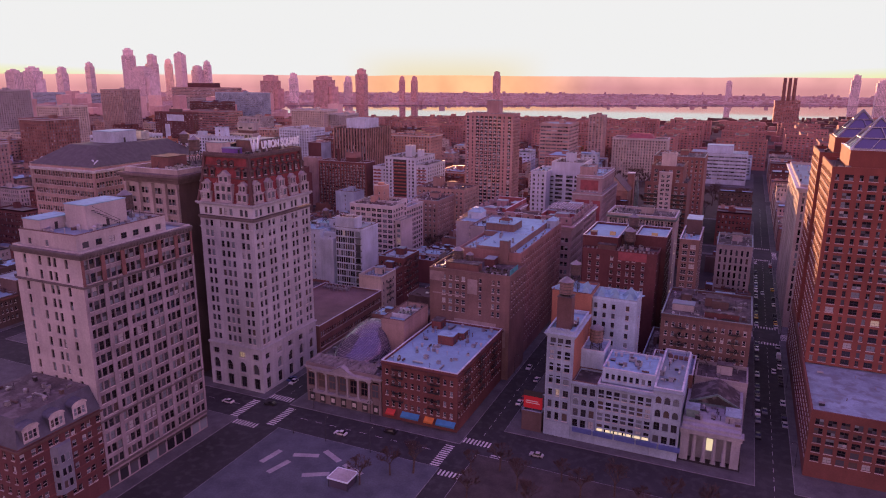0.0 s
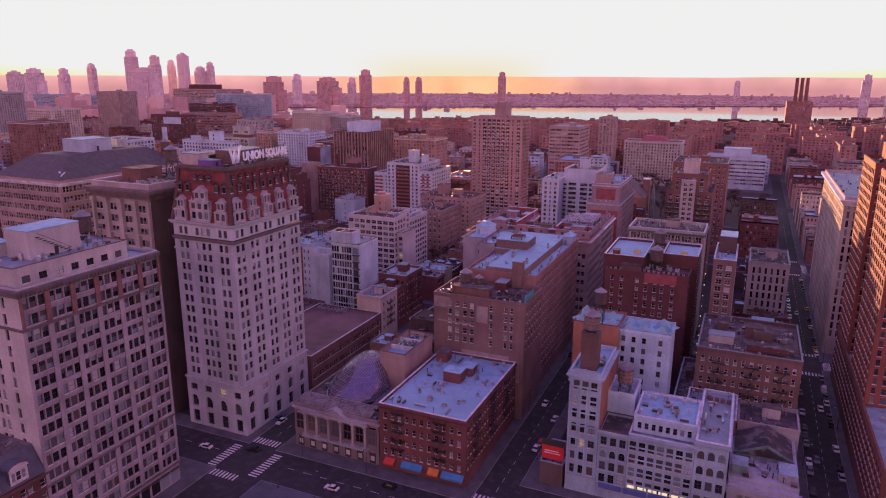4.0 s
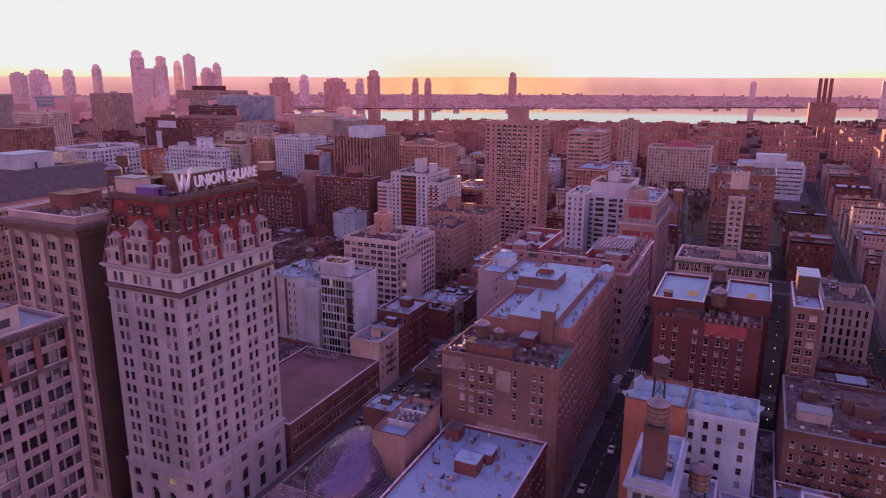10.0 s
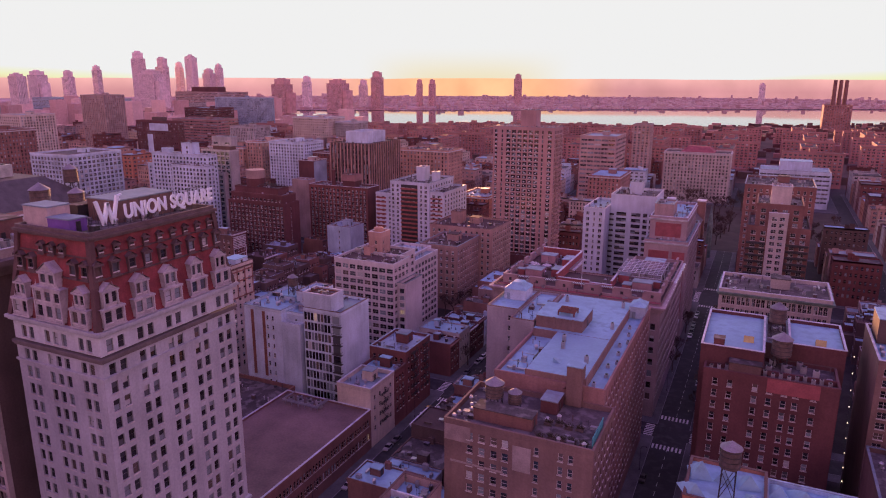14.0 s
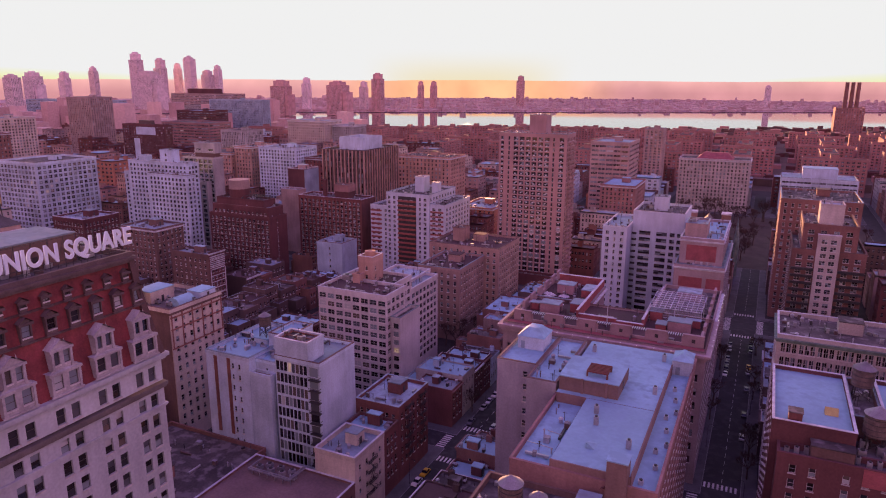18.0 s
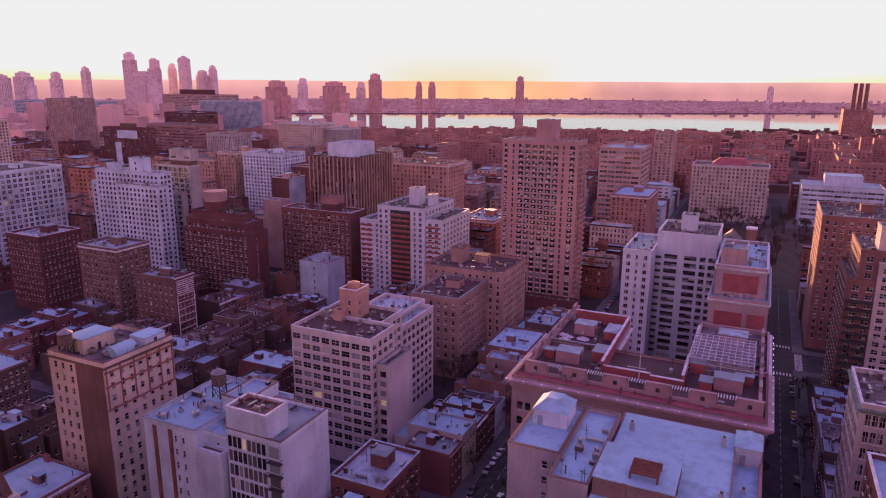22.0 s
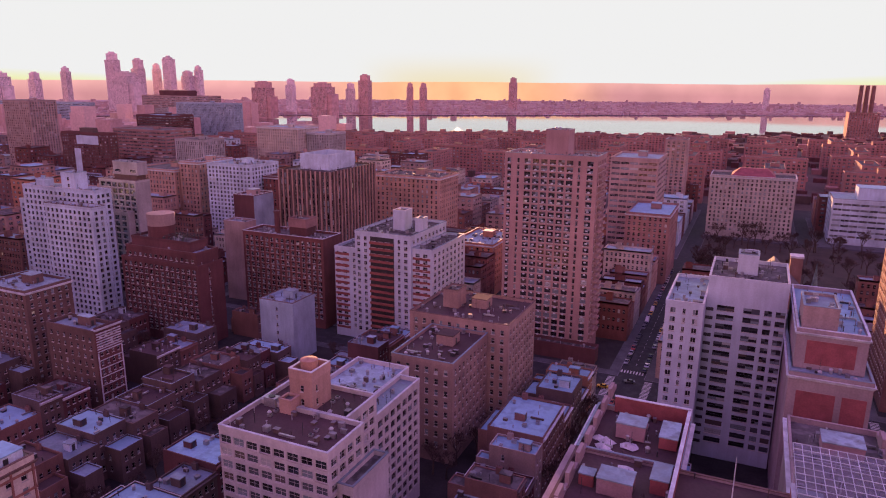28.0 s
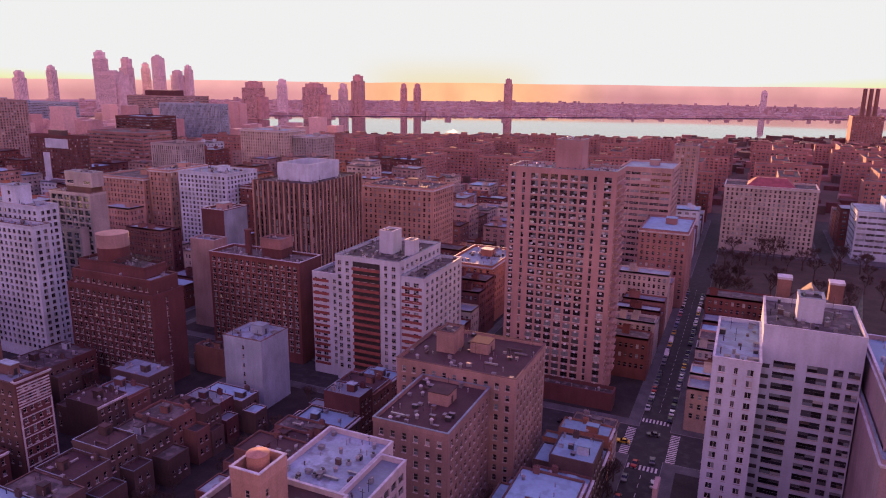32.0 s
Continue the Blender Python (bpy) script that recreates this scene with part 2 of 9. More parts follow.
def window_geo(g, o, u, w, h, rec, style):
    """One window in its opening. o: bottom centre on the wall face; u: along the wall; inward is z x u. Slots: 0 frame, 1 glass."""
    ux, uy = u
    nx, ny = -uy, ux

    def P(a, d, z):
        return (o[0] + ux * a + nx * d, o[1] + uy * a + ny * d, o[2] + z)

    cols, rowsn, t = {"sash": (1, 2, 0.09), "double": (2, 2, 0.07), "triple": (3, 2, 0.09), "plain": (1, 1, 0.08), "wide": (3, 1, 0.08), "grid": (3, 4, 0.06), "pair": (2, 1, 0.08)}[style]
    fr, gl = rec - 0.06, rec
    xs = [-w / 2 + (w * k) / cols for k in range(cols + 1)]
    zs = [h * k / rowsn for k in range(rowsn + 1)]
    g.quad(P(-w / 2, fr, 0), P(w / 2, fr, 0), P(w / 2, fr, t), P(-w / 2, fr, t), 0)
    g.quad(P(-w / 2, fr, h - t), P(w / 2, fr, h - t), P(w / 2, fr, h), P(-w / 2, fr, h), 0)
    for k, x in enumerate(xs):
        a, b = (x, x + t) if k == 0 else ((x - t, x) if k == cols else (x - t / 2, x + t / 2))
        g.quad(P(a, fr, t), P(b, fr, t), P(b, fr, h - t), P(a, fr, h - t), 0)
    for k in range(1, rowsn):
        g.quad(P(-w / 2 + t, fr - 0.01, zs[k] - t / 2), P(w / 2 - t, fr - 0.01, zs[k] - t / 2), P(w / 2 - t, fr - 0.01, zs[k] + t / 2), P(-w / 2 + t, fr - 0.01, zs[k] + t / 2), 0)
    if style in ("sash", "double", "pair", "triple"):
        a, b = -w / 2 - 0.12, w / 2 + 0.12
        g.quad(P(a, -0.13, -0.2), P(b, -0.13, -0.2), P(b, -0.13, 0), P(a, -0.13, 0), 2)
        g.quad(P(a, -0.13, 0), P(b, -0.13, 0), P(b, 0.02, 0.01), P(a, 0.02, 0.01), 2)
    for i in range(cols):
        for j in range(rowsn):
            dd = gl + (0.03 if j else 0.0)
            g.quad(P(xs[i], dd, zs[j]), P(xs[i + 1], dd, zs[j]), P(xs[i + 1], dd, zs[j + 1]), P(xs[i], dd, zs[j + 1]), 1)


def window_simple(g, o, u, w, h, rec, f=0, gl=1):
    """A distant window: glass set back in its opening, with a meeting rail."""
    ux, uy = u
    nx, ny = -uy, ux

    def P(a, d, z):
        return (o[0] + ux * a + nx * d, o[1] + uy * a + ny * d, o[2] + z)

    g.quad(P(-w / 2, rec, 0), P(w / 2, rec, 0), P(w / 2, rec, h), P(-w / 2, rec, h), gl)
    g.quad(P(-w / 2, rec - 0.05, h * 0.48), P(w / 2, rec - 0.05, h * 0.48), P(w / 2, rec - 0.05, h * 0.54), P(-w / 2, rec - 0.05, h * 0.54), f)
    if w > 1.7:
        g.quad(P(-0.06, rec - 0.06, 0), P(0.06, rec - 0.06, 0), P(0.06, rec - 0.06, h), P(-0.06, rec - 0.06, h), f)


def facade(g, wins, o, u, L, z0, z1, cols, rows, rec=0.3, m=0, sill=0):
    """A wall with real recessed openings. cols: (centre, width) along the wall; rows: (sill height, opening height)."""
    ux, uy = u
    nx, ny = -uy, ux

    def P(a, z, d=0.0):
        return (o[0] + ux * a + nx * d, o[1] + uy * a + ny * d, z)

    def rect(a, b, za, zb):
        if b - a > 1e-3 and zb - za > 1e-3:
            g.quad(P(a, za), P(b, za), P(b, zb), P(a, zb), m)

    zc = z0
    for zs, h in rows:
        if zs + h > z1 or not cols:
            break
        rect(0, L, zc, zs)
        a = 0
        for c, w in cols:
            l, r = c - w / 2, c + w / 2
            rect(a, l, zs, zs + h)
            g.quad(P(l, zs), P(r, zs), P(r, zs, rec), P(l, zs, rec), m)
            g.quad(P(l, zs + h, rec), P(r, zs + h, rec), P(r, zs + h), P(l, zs + h), m)
            g.quad(P(l, zs), P(l, zs, rec), P(l, zs + h, rec), P(l, zs + h), m)
            g.quad(P(r, zs, rec), P(r, zs), P(r, zs + h), P(r, zs + h, rec), m)
            wins.append((P(c, zs), u, w, h))
            a = r
        rect(a, L, zs, zs + h)
        zc = zs + h
    rect(0, L, zc, z1)


def even(L, bay, w, margin=0.6, group=1, gap=0.5):
    """Column centres: bays of about that width, each with a group of openings side by side."""
    n = max(1, int(round((L - 2 * margin) / bay)))
    s = (L - 2 * margin) / n
    out = []
    for k in range(n):
        c = margin + s * (k + 0.5)
        for j in range(group):
            out.append((c + (j - (group - 1) / 2) * (w + gap), w))
    return out if (w + gap) * group < s + 0.3 else even(L, bay * 1.3, w, margin, group, gap) if n > 1 else [(L / 2, min(w, L * 0.5))]


STYLES = {
    "lattice": (4.7, 3.3, 3.5, 2.5, 1, 0.3, "double", 0.45, 0.5, 0.0),
    "bigloft": (4.6, 3.9, 1.15, 2.75, 3, 0.25, "double", 0.65, 0.4, 0.14),
    "towerw": (3.2, 2.8, 1.9, 2.0, 1, 0.4, "double", 0.5, 0.35, 0.0),  # bay, floor height, window width, window height, group, gap, window kind, sill above floor, recess, sill depth
    "loft": (4.6, 3.9, 1.15, 2.3, 3, 0.25, "sash", 0.9, 0.35, 0.12),
    "hotel": (4.4, 3.75, 1.2, 2.1, 2, 0.75, "sash", 0.9, 0.35, 0.12),
    "prewar": (3.2, 3.2, 1.3, 1.9, 1, 0.4, "sash", 0.85, 0.3, 0.12),
    "walkup": (2.4, 3.3, 1.1, 1.9, 1, 0.4, "sash", 0.85, 0.26, 0.12),
    "slab": (4.2, 2.85, 2.1, 1.75, 1, 0.4, "double", 0.7, 0.25, 0.0),
    "grid": (3.5, 3.0, 2.3, 1.95, 1, 0.3, "double", 0.65, 0.35, 0.0),
    "tower": (3.2, 2.8, 1.7, 1.65, 1, 0.4, "pair", 0.8, 0.3, 0.0),
    "ribbon": (6.0, 3.6, 5.4, 1.5, 1, 0.2, "wide", 1.1, 0.2, 0.0),
    "strip": (2.4, 3.6, 1.2, 3.0, 1, 0.3, "plain", 0.3, 0.35, 0.0),
    "curtain": (1.7, 3.3, 1.5, 2.9, 1, 0.1, "plain", 0.2, 0.12, 0.0),
    "far": (5.0, 3.4, 2.6, 1.7, 1, 0.3, "plain", 0.9, 0.3, 0.0),
    "small": (3.4, 3.2, 1.1, 1.6, 1, 0.4, "sash", 0.9, 0.2, 0.0),
}
FACES = {"W": lambda x0, x1, y0, y1: ((x0, y0), (1, 0), x1 - x0), "S": lambda x0, x1, y0, y1: ((x1, y0), (0, 1), y1 - y0),
         "E": lambda x0, x1, y0, y1: ((x1, y1), (-1, 0), x1 - x0), "N": lambda x0, x1, y0, y1: ((x0, y1), (0, -1), y1 - y0)}


def place_windows(root, base, wins, kind, rec, hero, frame_mat, limit=300, label=""):
    """The windows of a building: each one an object on shared meshes, or joined where they are too many or too far."""
    if not wins:
        return
    far = wins
    if base[1] > 225:
        limit = min(limit, 110 if limit > 200 else 14)
    if hero:
        near = wins[:limit]
        far = wins[limit:]
        for (p, u, w, h) in near:
            key = (round(w, 2), round(h, 2), kind, rec, frame_mat.name)
            if key not in WINMESH:
                g = Geo()
                window_geo(g, (0, 0, 0), (1, 0), w, h, rec, kind)
                WINMESH[key] = g.mesh("window", [frame_mat, GLASS_O, SILL])
            ob = new("window", WINMESH[key])
            ob.parent = root
            ob.matrix_local = Matrix.Translation((p[0] - base[0], p[1] - base[1], p[2] - base[2])) @ Matrix.Rotation(math.atan2(u[1], u[0]), 4, "Z")
    if far:
        g = Geo(base)
        for (p, u, w, h) in far:
            if base[1] < 420 and base[0] > -400:
                window_geo(g, p, u, w, h, rec, kind)
            else:
                window_simple(g, p, u, w, h, rec)
        part("glazing", g, [frame_mat, GLASS_I, SILL], root, "", "stuff")


def block(root, base, x0, x1, y0, y1, z0, z1, wall, style, faces="WSNE", hero=False, roof="tar", parapet=1.0, cornice=0.0, ground=4.5, frame_mat=None,
          cols=None, skip_rows=0, coping=True, cornice_mat=None, limit=40, top_gap=0.8, tidy=0, coping_mat=None):
    """One box-shaped mass of a building: walls with openings, roof, parapet, cornice."""
    bay, fh, ww, wh, grp, gap, kind, sill, rec, sd = STYLES[style]
    wins, g = [], Geo(base)
    first = z0 + (ground if z0 < 1 else 0.4)
    n = max(0, int((z1 - first - top_gap) / fh))
    fh2 = (z1 - first - top_gap) / n if n else fh
    rws = [(first + k * fh2 + sill, min(wh, fh2 - sill - 0.3)) for k in range(skip_rows, n)]
    for fc in "WSNE":
        o, u, L = FACES[fc](x0, x1, y0, y1)
        cs = (cols or {}).get(fc) if cols else None
        if cs is None:
            cs = even(L, bay, ww, 0.8, grp, gap) if fc in faces else []
        facade(g, wins, o, u, L, z0, z1, cs, rws if cs else [], rec, 0, sd)
    part("wall", g, wall, root)
    place_windows(root, base, wins, kind, rec, hero, frame_mat or FRAME, limit)
    g = Geo(base)
    t = 0.4
    g.quad((x0 + t, y0 + t, z1 - 0.15), (x1 - t, y0 + t, z1 - 0.15), (x1 - t, y1 - t, z1 - 0.15), (x0 + t, y1 - t, z1 - 0.15))
    part("roof", g, ROOFS[roof], root)
    area = (x1 - x0) * (y1 - y0)
    if base[1] < 480 and base[0] > -420 and x1 - x0 > 4 and y1 - y0 > 4 and tidy < 1:
        clutter(root, base, x0 + 1.2, x1 - 1.2, y0 + 1.2, y1 - 1.2, z1 - 0.15, min(60, int(area / 16)))
    g = Geo(base)
    e = 0.08
    for a in ((x0 - e, x1 + e, y0 - e, y0 + t), (x0 - e, x1 + e, y1 - t, y1 + e), (x0 - e, x0 + t, y0 + t, y1 - t), (x1 - t, x1 + e, y0 + t, y1 - t)):
        g.box(*a, z1 - 0.2, z1 + parapet, 0, True)
        if coping:
            g.box(a[0] - 0.05, a[1] + 0.05, a[2] - 0.05, a[3] + 0.05, z1 + parapet + 0.004, z1 + parapet + 0.16, 1, True)
    part("parapet", g, [wall, coping_mat or (COPING, SILVER, brick("bark"), wall)[int(abs(x0 * 3 + y0 * 7 + z1)) % 4]], root)
    if cornice:
        g = Geo(base)
        for k, (dz, ex) in enumerate(((1.5, 0.3), (1.0, 0.62), (0.55, 1.0))):
            c = cornice * ex
            lo, hi = z1 - dz * cornice, z1 - dz * cornice + 0.45 * cornice
            g.box(x0 - c, x1 + c, y0 - c, y0 - 0.085, lo, hi, 0, True)
            g.box(x1 + 0.085, x1 + c, y0 - 0.085, y1 + c, lo, hi, 0, True)
            g.box(x0 - c, x0 - 0.085, y0 - 0.085, y1 + c, lo, hi, 0, True)
        part("cornice", g, cornice_mat or COPING, root)


def bulkhead(root, base, x0, x1, y0, y1, z0, z1, mat, roof="tar"):
    g = Geo(base)
    g.box(x0, x1, y0, y1, z0, z1)
    g.box(x0 - 0.15, x1 + 0.15, y0 - 0.15, y1 + 0.15, z1 + 0.004, z1 + 0.25, 1, True)
    ym = (y0 + y1) / 2
    g.box(x1 + 0.004, x1 + 0.08, ym - 0.5, ym + 0.5, z0, z0 + min(2.1, z1 - z0 - 0.2), 2)
    return part("bulkhead", g, [mat, ROOFS[roof], DARKMETAL], root)


def fire_escape(root, base, x, y, z0, z1, step, out):
    """Iron balconies with rails and slanting ladders down a wall. out: the way it stands off the wall."""
    ox, oy = out
    ux, uy = -oy, ox
    g = Geo(base)

    def P(a, d, z):
        return (x + ux * a + ox * d, y + uy * a + oy * d, z)

    z, k = z0, 0
    while z < z1:
        for d in (0.15, 0.45, 0.75, 1.05):
            g.bar(P(-2.2, d, z), P(2.2, d, z), 0.05)
        for h in (0.5, 1.0):
            g.bar(P(-2.2, 1.1, z + h), P(2.2, 1.1, z + h), 0.035)
            for a in (-2.2, 2.2):
                g.bar(P(a, 0.0, z + h), P(a, 1.1, z + h), 0.035)
        for a in (-2.2, -1.1, 0, 1.1, 2.2):
            g.bar(P(a, 1.1, z), P(a, 1.1, z + 1.0), 0.035)
        if z + step < z1:
            s = 1 if k % 2 else -1
            for d in (0.5, 0.95):
                g.bar(P(-1.6 * s, d, z), P(1.2 * s, d, z + step), 0.05)
        z, k = z + step, k + 1
    return part("fire_escape", g, DARKMETAL, root, "dark iron fire escape")


def clutter(root, base, x0, x1, y0, y1, z, n):
    """Vent pipes, fans, small boxes, ducts and aerials standing about on a roof."""
    r = random.Random(int(x0 * 71 + y0 * 13 + z * 5))
    g = Geo(base)
    for k in range(n):
        x, y, q = r.uniform(x0, x1), r.uniform(y0, y1), r.random()
        m = r.choice((0, 0, 1, 2, 3))
        if q < 0.3:
            h = r.uniform(0.6, 1.6)
            g.cyl(x, y, z, z + h, 0.13, 0.13, 6, m)
            g.cyl(x, y, z + h, z + h + 0.2, 0.26, 0.1, 6, m)
        elif q < 0.6:
            a, b_, h = r.uniform(0.3, 0.8), r.uniform(0.3, 0.7), r.uniform(0.5, 1.4)
            g.box(x - a, x + a, y - b_, y + b_, z, z + h, m)
            g.box(x - a * 1.1, x + a * 1.1, y - b_ * 1.1, y + b_ * 1.1, z + h + 0.003, z + h + 0.1, 1, True)
        elif q < 0.75:
            h = r.uniform(0.8, 1.3)
            g.cyl(x, y, z, z + h, 0.45, 0.45, 8, 0)
            g.cyl(x, y, z + h, z + h + 0.35, 0.62, 0.3, 8, 0)
        elif q < 0.88:
            l = r.uniform(1.5, 5)
            if r.random() < 0.5:
                g.box(x, min(x + l, x1), y - 0.25, y + 0.25, z + 0.2, z + 0.7, m, True)
            else:
                g.box(x - 0.25, x + 0.25, y, min(y + l, y1), z + 0.2, z + 0.7, m, True)
        else:
            g.bar((x, y, z), (x, y, z + r.uniform(2, 3.8)), 0.05, 2)
            g.bar((x - 0.5, y, z + 1.9), (x + 0.5, y, z + 1.9), 0.035, 2)
    part("rooftop_clutter", g, [METAL, TANKROOF, DARKMETAL, brick("dark")], root, "vents, ducts and aerials", "stuff")


FOOT = []


def arch_heads(root, base, o, u, cols, ztop, mat, deep=0.02, label="rounded window head"):
    """Stone fillets that round off the heads of a row of openings, each with a raised hood along the arch."""
    ux, uy = u
    nx, ny = -uy, ux

    def P(a, z, d):
        return (o[0] + ux * a + nx * d, o[1] + uy * a + ny * d, z)

    for c, w in cols:
        g = Geo(base)
        r = w / 2
        arc = [(c + r * math.cos(math.pi * k / 8), ztop - r + r * math.sin(math.pi * k / 8)) for k in range(9)]
        for side in (1, -1):
            a0 = c + side * r
            pts = arc[:5] if side > 0 else arc[8:3:-1]
            for p, q in zip(pts, pts[1:]):
                t = [P(a0, ztop, -deep), P(*p, -deep), P(*q, -deep)]
                g.tri(*(t if side < 0 else t[::-1]))
        for p, q in zip(arc, arc[1:]):
            g.bar(P(*p, -deep - 0.06), P(*q, -deep - 0.06), 0.1)
        part("arch", g, mat, root, label)




def tower_of(name, label, x0, x1, y0, y1, z, wall, style, category="building", bulk=True, group="", **kw):
    """A whole building of one mass, with a stair bulkhead on its roof."""
    base = ((x0 + x1) / 2, (y0 + y1) / 2, 0)
    root = thing(name, *base, label, category, group)
    FOOT.append((x0, x1, y0, y1))
    w = brick(wall) if isinstance(wall, str) else wall
    block(root, base, x0, x1, y0, y1, 0, z, w, style, **kw)
    if bulk:
        bx, by = x0 + (x1 - x0) * 0.55, y0 + (y1 - y0) * 0.6
        sx, sy = min(6, (x1 - x0) * 0.3), min(6, (y1 - y0) * 0.25)
        bulkhead(root, base, bx - sx / 2, bx + sx / 2, by - sy / 2, by + sy / 2, z, z + 3.4, w, kw.get("roof", "tar"))
    return root, base


def water_tower(x, y, z, r=1.9, h=4.0, legs=4.0, label="weathered wooden rooftop water tank on a steel stand"):
    root = thing("water_tower", x, y, z, label, "water tank", "rooftop water tanks")
    g = Geo((x, y, z))
    g.cyl(x, y, z + legs + 0.3, z + legs + h, r, r * 0.96, 20)
    part("tank", g, surface("pale_tank_wood", (0.24, 0.18, 0.16), 0.85, 0, 1.0, 6, 0.3, 0.3, 0.1, 0.3) if "pale" in label else WOOD, root)
    g = Geo((x, y, z))
    g.cyl(x, y, z + legs + h, z + legs + h + r * 0.75, r * 1.08, 0, 20)
    part("tank_roof", g, TANKROOF, root)
    for k in range(4):
        g = Geo((x, y, z))
        g.cyl(x, y, z + legs + 0.7 + k * h * 0.24, z + legs + 0.8 + k * h * 0.24, r * 1.02, None, 20)
        part("hoop", g, DARKMETAL, root)
    for sx in (-1, 1):
        for sy in (-1, 1):
            g = Geo((x, y, z))
            g.bar((x + sx * r * 0.7, y + sy * r * 0.7, z), (x + sx * r * 0.62, y + sy * r * 0.62, z + legs), 0.12)
            part("leg", g, DARKMETAL, root)
    g = Geo((x, y, z))
    q = r * 0.7
    g.box(x - q, x + q, y - q, y + q, z + legs, z + legs + 0.3, 0, True)
    part("platform", g, DARKMETAL, root)
    for a, b in (((-q, -q), (q, -q)), ((q, -q), (q, q)), ((q, q), (-q, q)), ((-q, q), (-q, -q))):
        for c, d in ((a, b), (b, a)) if legs > 2 else ():
            g = Geo((x, y, z))
            g.bar((x + c[0], y + c[1], z + 0.3), (x + d[0], y + d[1], z + legs - 0.2), 0.05)
            part("brace", g, DARKMETAL, root)
    return root


def hvac(x, y, z, sx=2.2, sy=1.6, sz=1.5):
    root = thing("rooftop_air_unit", x, y, z, "grey metal air handling unit on a flat roof", "air conditioner", "rooftop air units")
    g = Geo((x, y, z))
    g.box(x - sx / 2, x + sx / 2, y - sy / 2, y + sy / 2, z + (0.25 if sx > 1.55 else 0), z + sz, 0, True)
    part("housing", g, METAL, root)
    g = Geo((x, y, z))
    g.cyl(x, y, z + sz, z + sz + 0.25, min(sx, sy) * 0.38, None, 12)
    part("fan_guard", g, DARKMETAL, root)
    for k in (-0.35, 0.35) if sx > 1.55 else ():
        g = Geo((x, y, z))
        g.box(x + k * sx - 0.12, x + k * sx + 0.12, y - sy / 2, y + sy / 2, z, z + 0.25)
        part("skid", g, DARKMETAL, root)
    return root

# ---- ground, river, streets ----
SHORE = [(-5000, 250, 700), (-3200, 900, 1200), (-2200, 1180, 1600), (-1650, 1330, 2060), (-1220, 1405, 2320), (-924, 1465, 2490), (-400, 1603, 2800), (-96, 1850, 2970), (270, 2100, 3180), (1500, 3000, 3900), (5000, 4300, 4900)]
g = Geo()
for (xa, na, fa), (xb, nb, fb) in zip(SHORE, SHORE[1:]):
    for (ya, za), (yb, zb) in ((((-3500, -3500), (0, 0)), ((na, nb), (0, 0))), (((na, nb), (0, 0)), ((na, nb), (-4, -4))), (((na, nb), (-4, -4)), ((fa, fb), (-4, -4))), (((fa, fb), (-4, -4)), ((fa, fb), (0, 0)))):
        g.quad((xa, ya[0], za[0]), (xb, ya[1], za[1]), (xb, yb[1], zb[1]), (xa, yb[0], zb[0]))
solid("ground", g, ASPHALT, "dark asphalt and bare city ground reaching the horizon", "ground", "", "structure")

g = Geo()
for (xa, na, fa), (xb, nb, fb) in zip(SHORE, SHORE[1:]):
    g.quad((xa, fa, 0), (xb, fb, 0), (xb, 6500, 0), (xa, 6500, 0))
# haze over the far shore is put into this pale pink base colour
solid("far_ground", g, surface("far_ground_hazed", (0.54, 0.37, 0.36), 0.95, 0, 0.006, 0.08, 0.5, 0.0, 0, 0, (0.52, 0.42, 0.40)), "built-up ground beyond the river, paled with painted haze", "ground", "", "structure")

g = Geo()
for (xa, na, fa), (xb, nb, fb) in zip(SHORE[2:], SHORE[3:9]):
    g.quad((xa, 790, 0.06), (xb, 790, 0.06), (xb, nb - 4, 0.06), (xa, na - 4, 0.06))
solid("estate_ground", g, surface("estate_earth", (0.11, 0.075, 0.062), 0.98, 0, 0.02, 0.3, 0.4, 0.0), "brown winter ground and paths between estate blocks", "ground", "", "structure")

WATER, nt, b = nodes_of("river_water")
b.inputs["Base Color"].default_value = (0.07, 0.04, 0.055, 1)
b.inputs["Roughness"].default_value = 0.04
b.inputs["IOR"].default_value = 2.0
geo = nt.nodes.new("ShaderNodeNewGeometry")
_, nz = noise_ramp(nt, 0.05, 0, 1, 0, 1, 6.0, geo.outputs["Position"])
bp = nt.nodes.new("ShaderNodeBump")
bp.inputs["Strength"].default_value, bp.inputs["Distance"].default_value = 0.03, 0.3
nt.links.new(nz.outputs[0], bp.inputs["Height"])
nt.links.new(bp.outputs[0], b.inputs["Normal"])
g = Geo()
for (xa, na, fa), (xb, nb, fb) in zip(SHORE, SHORE[1:]):
    g.quad((xa, na, -1.2), (xb, nb, -1.2), (xb, fb, -1.2), (xa, fa, -1.2))
solid("water", g, WATER, "wide calm river shining in the sunrise", "river", "", "structure")

# far hills closing the horizon, their morning haze painted as glowing colour
HAZE, nt, b = nodes_of("distance_haze_glow")
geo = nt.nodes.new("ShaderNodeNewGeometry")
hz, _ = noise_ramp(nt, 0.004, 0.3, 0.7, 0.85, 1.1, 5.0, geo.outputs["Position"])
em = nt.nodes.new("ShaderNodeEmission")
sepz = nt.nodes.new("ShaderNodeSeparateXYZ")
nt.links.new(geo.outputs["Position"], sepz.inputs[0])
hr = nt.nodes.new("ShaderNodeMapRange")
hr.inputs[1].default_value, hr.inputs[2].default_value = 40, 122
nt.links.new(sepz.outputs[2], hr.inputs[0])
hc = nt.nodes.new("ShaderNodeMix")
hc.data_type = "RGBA"
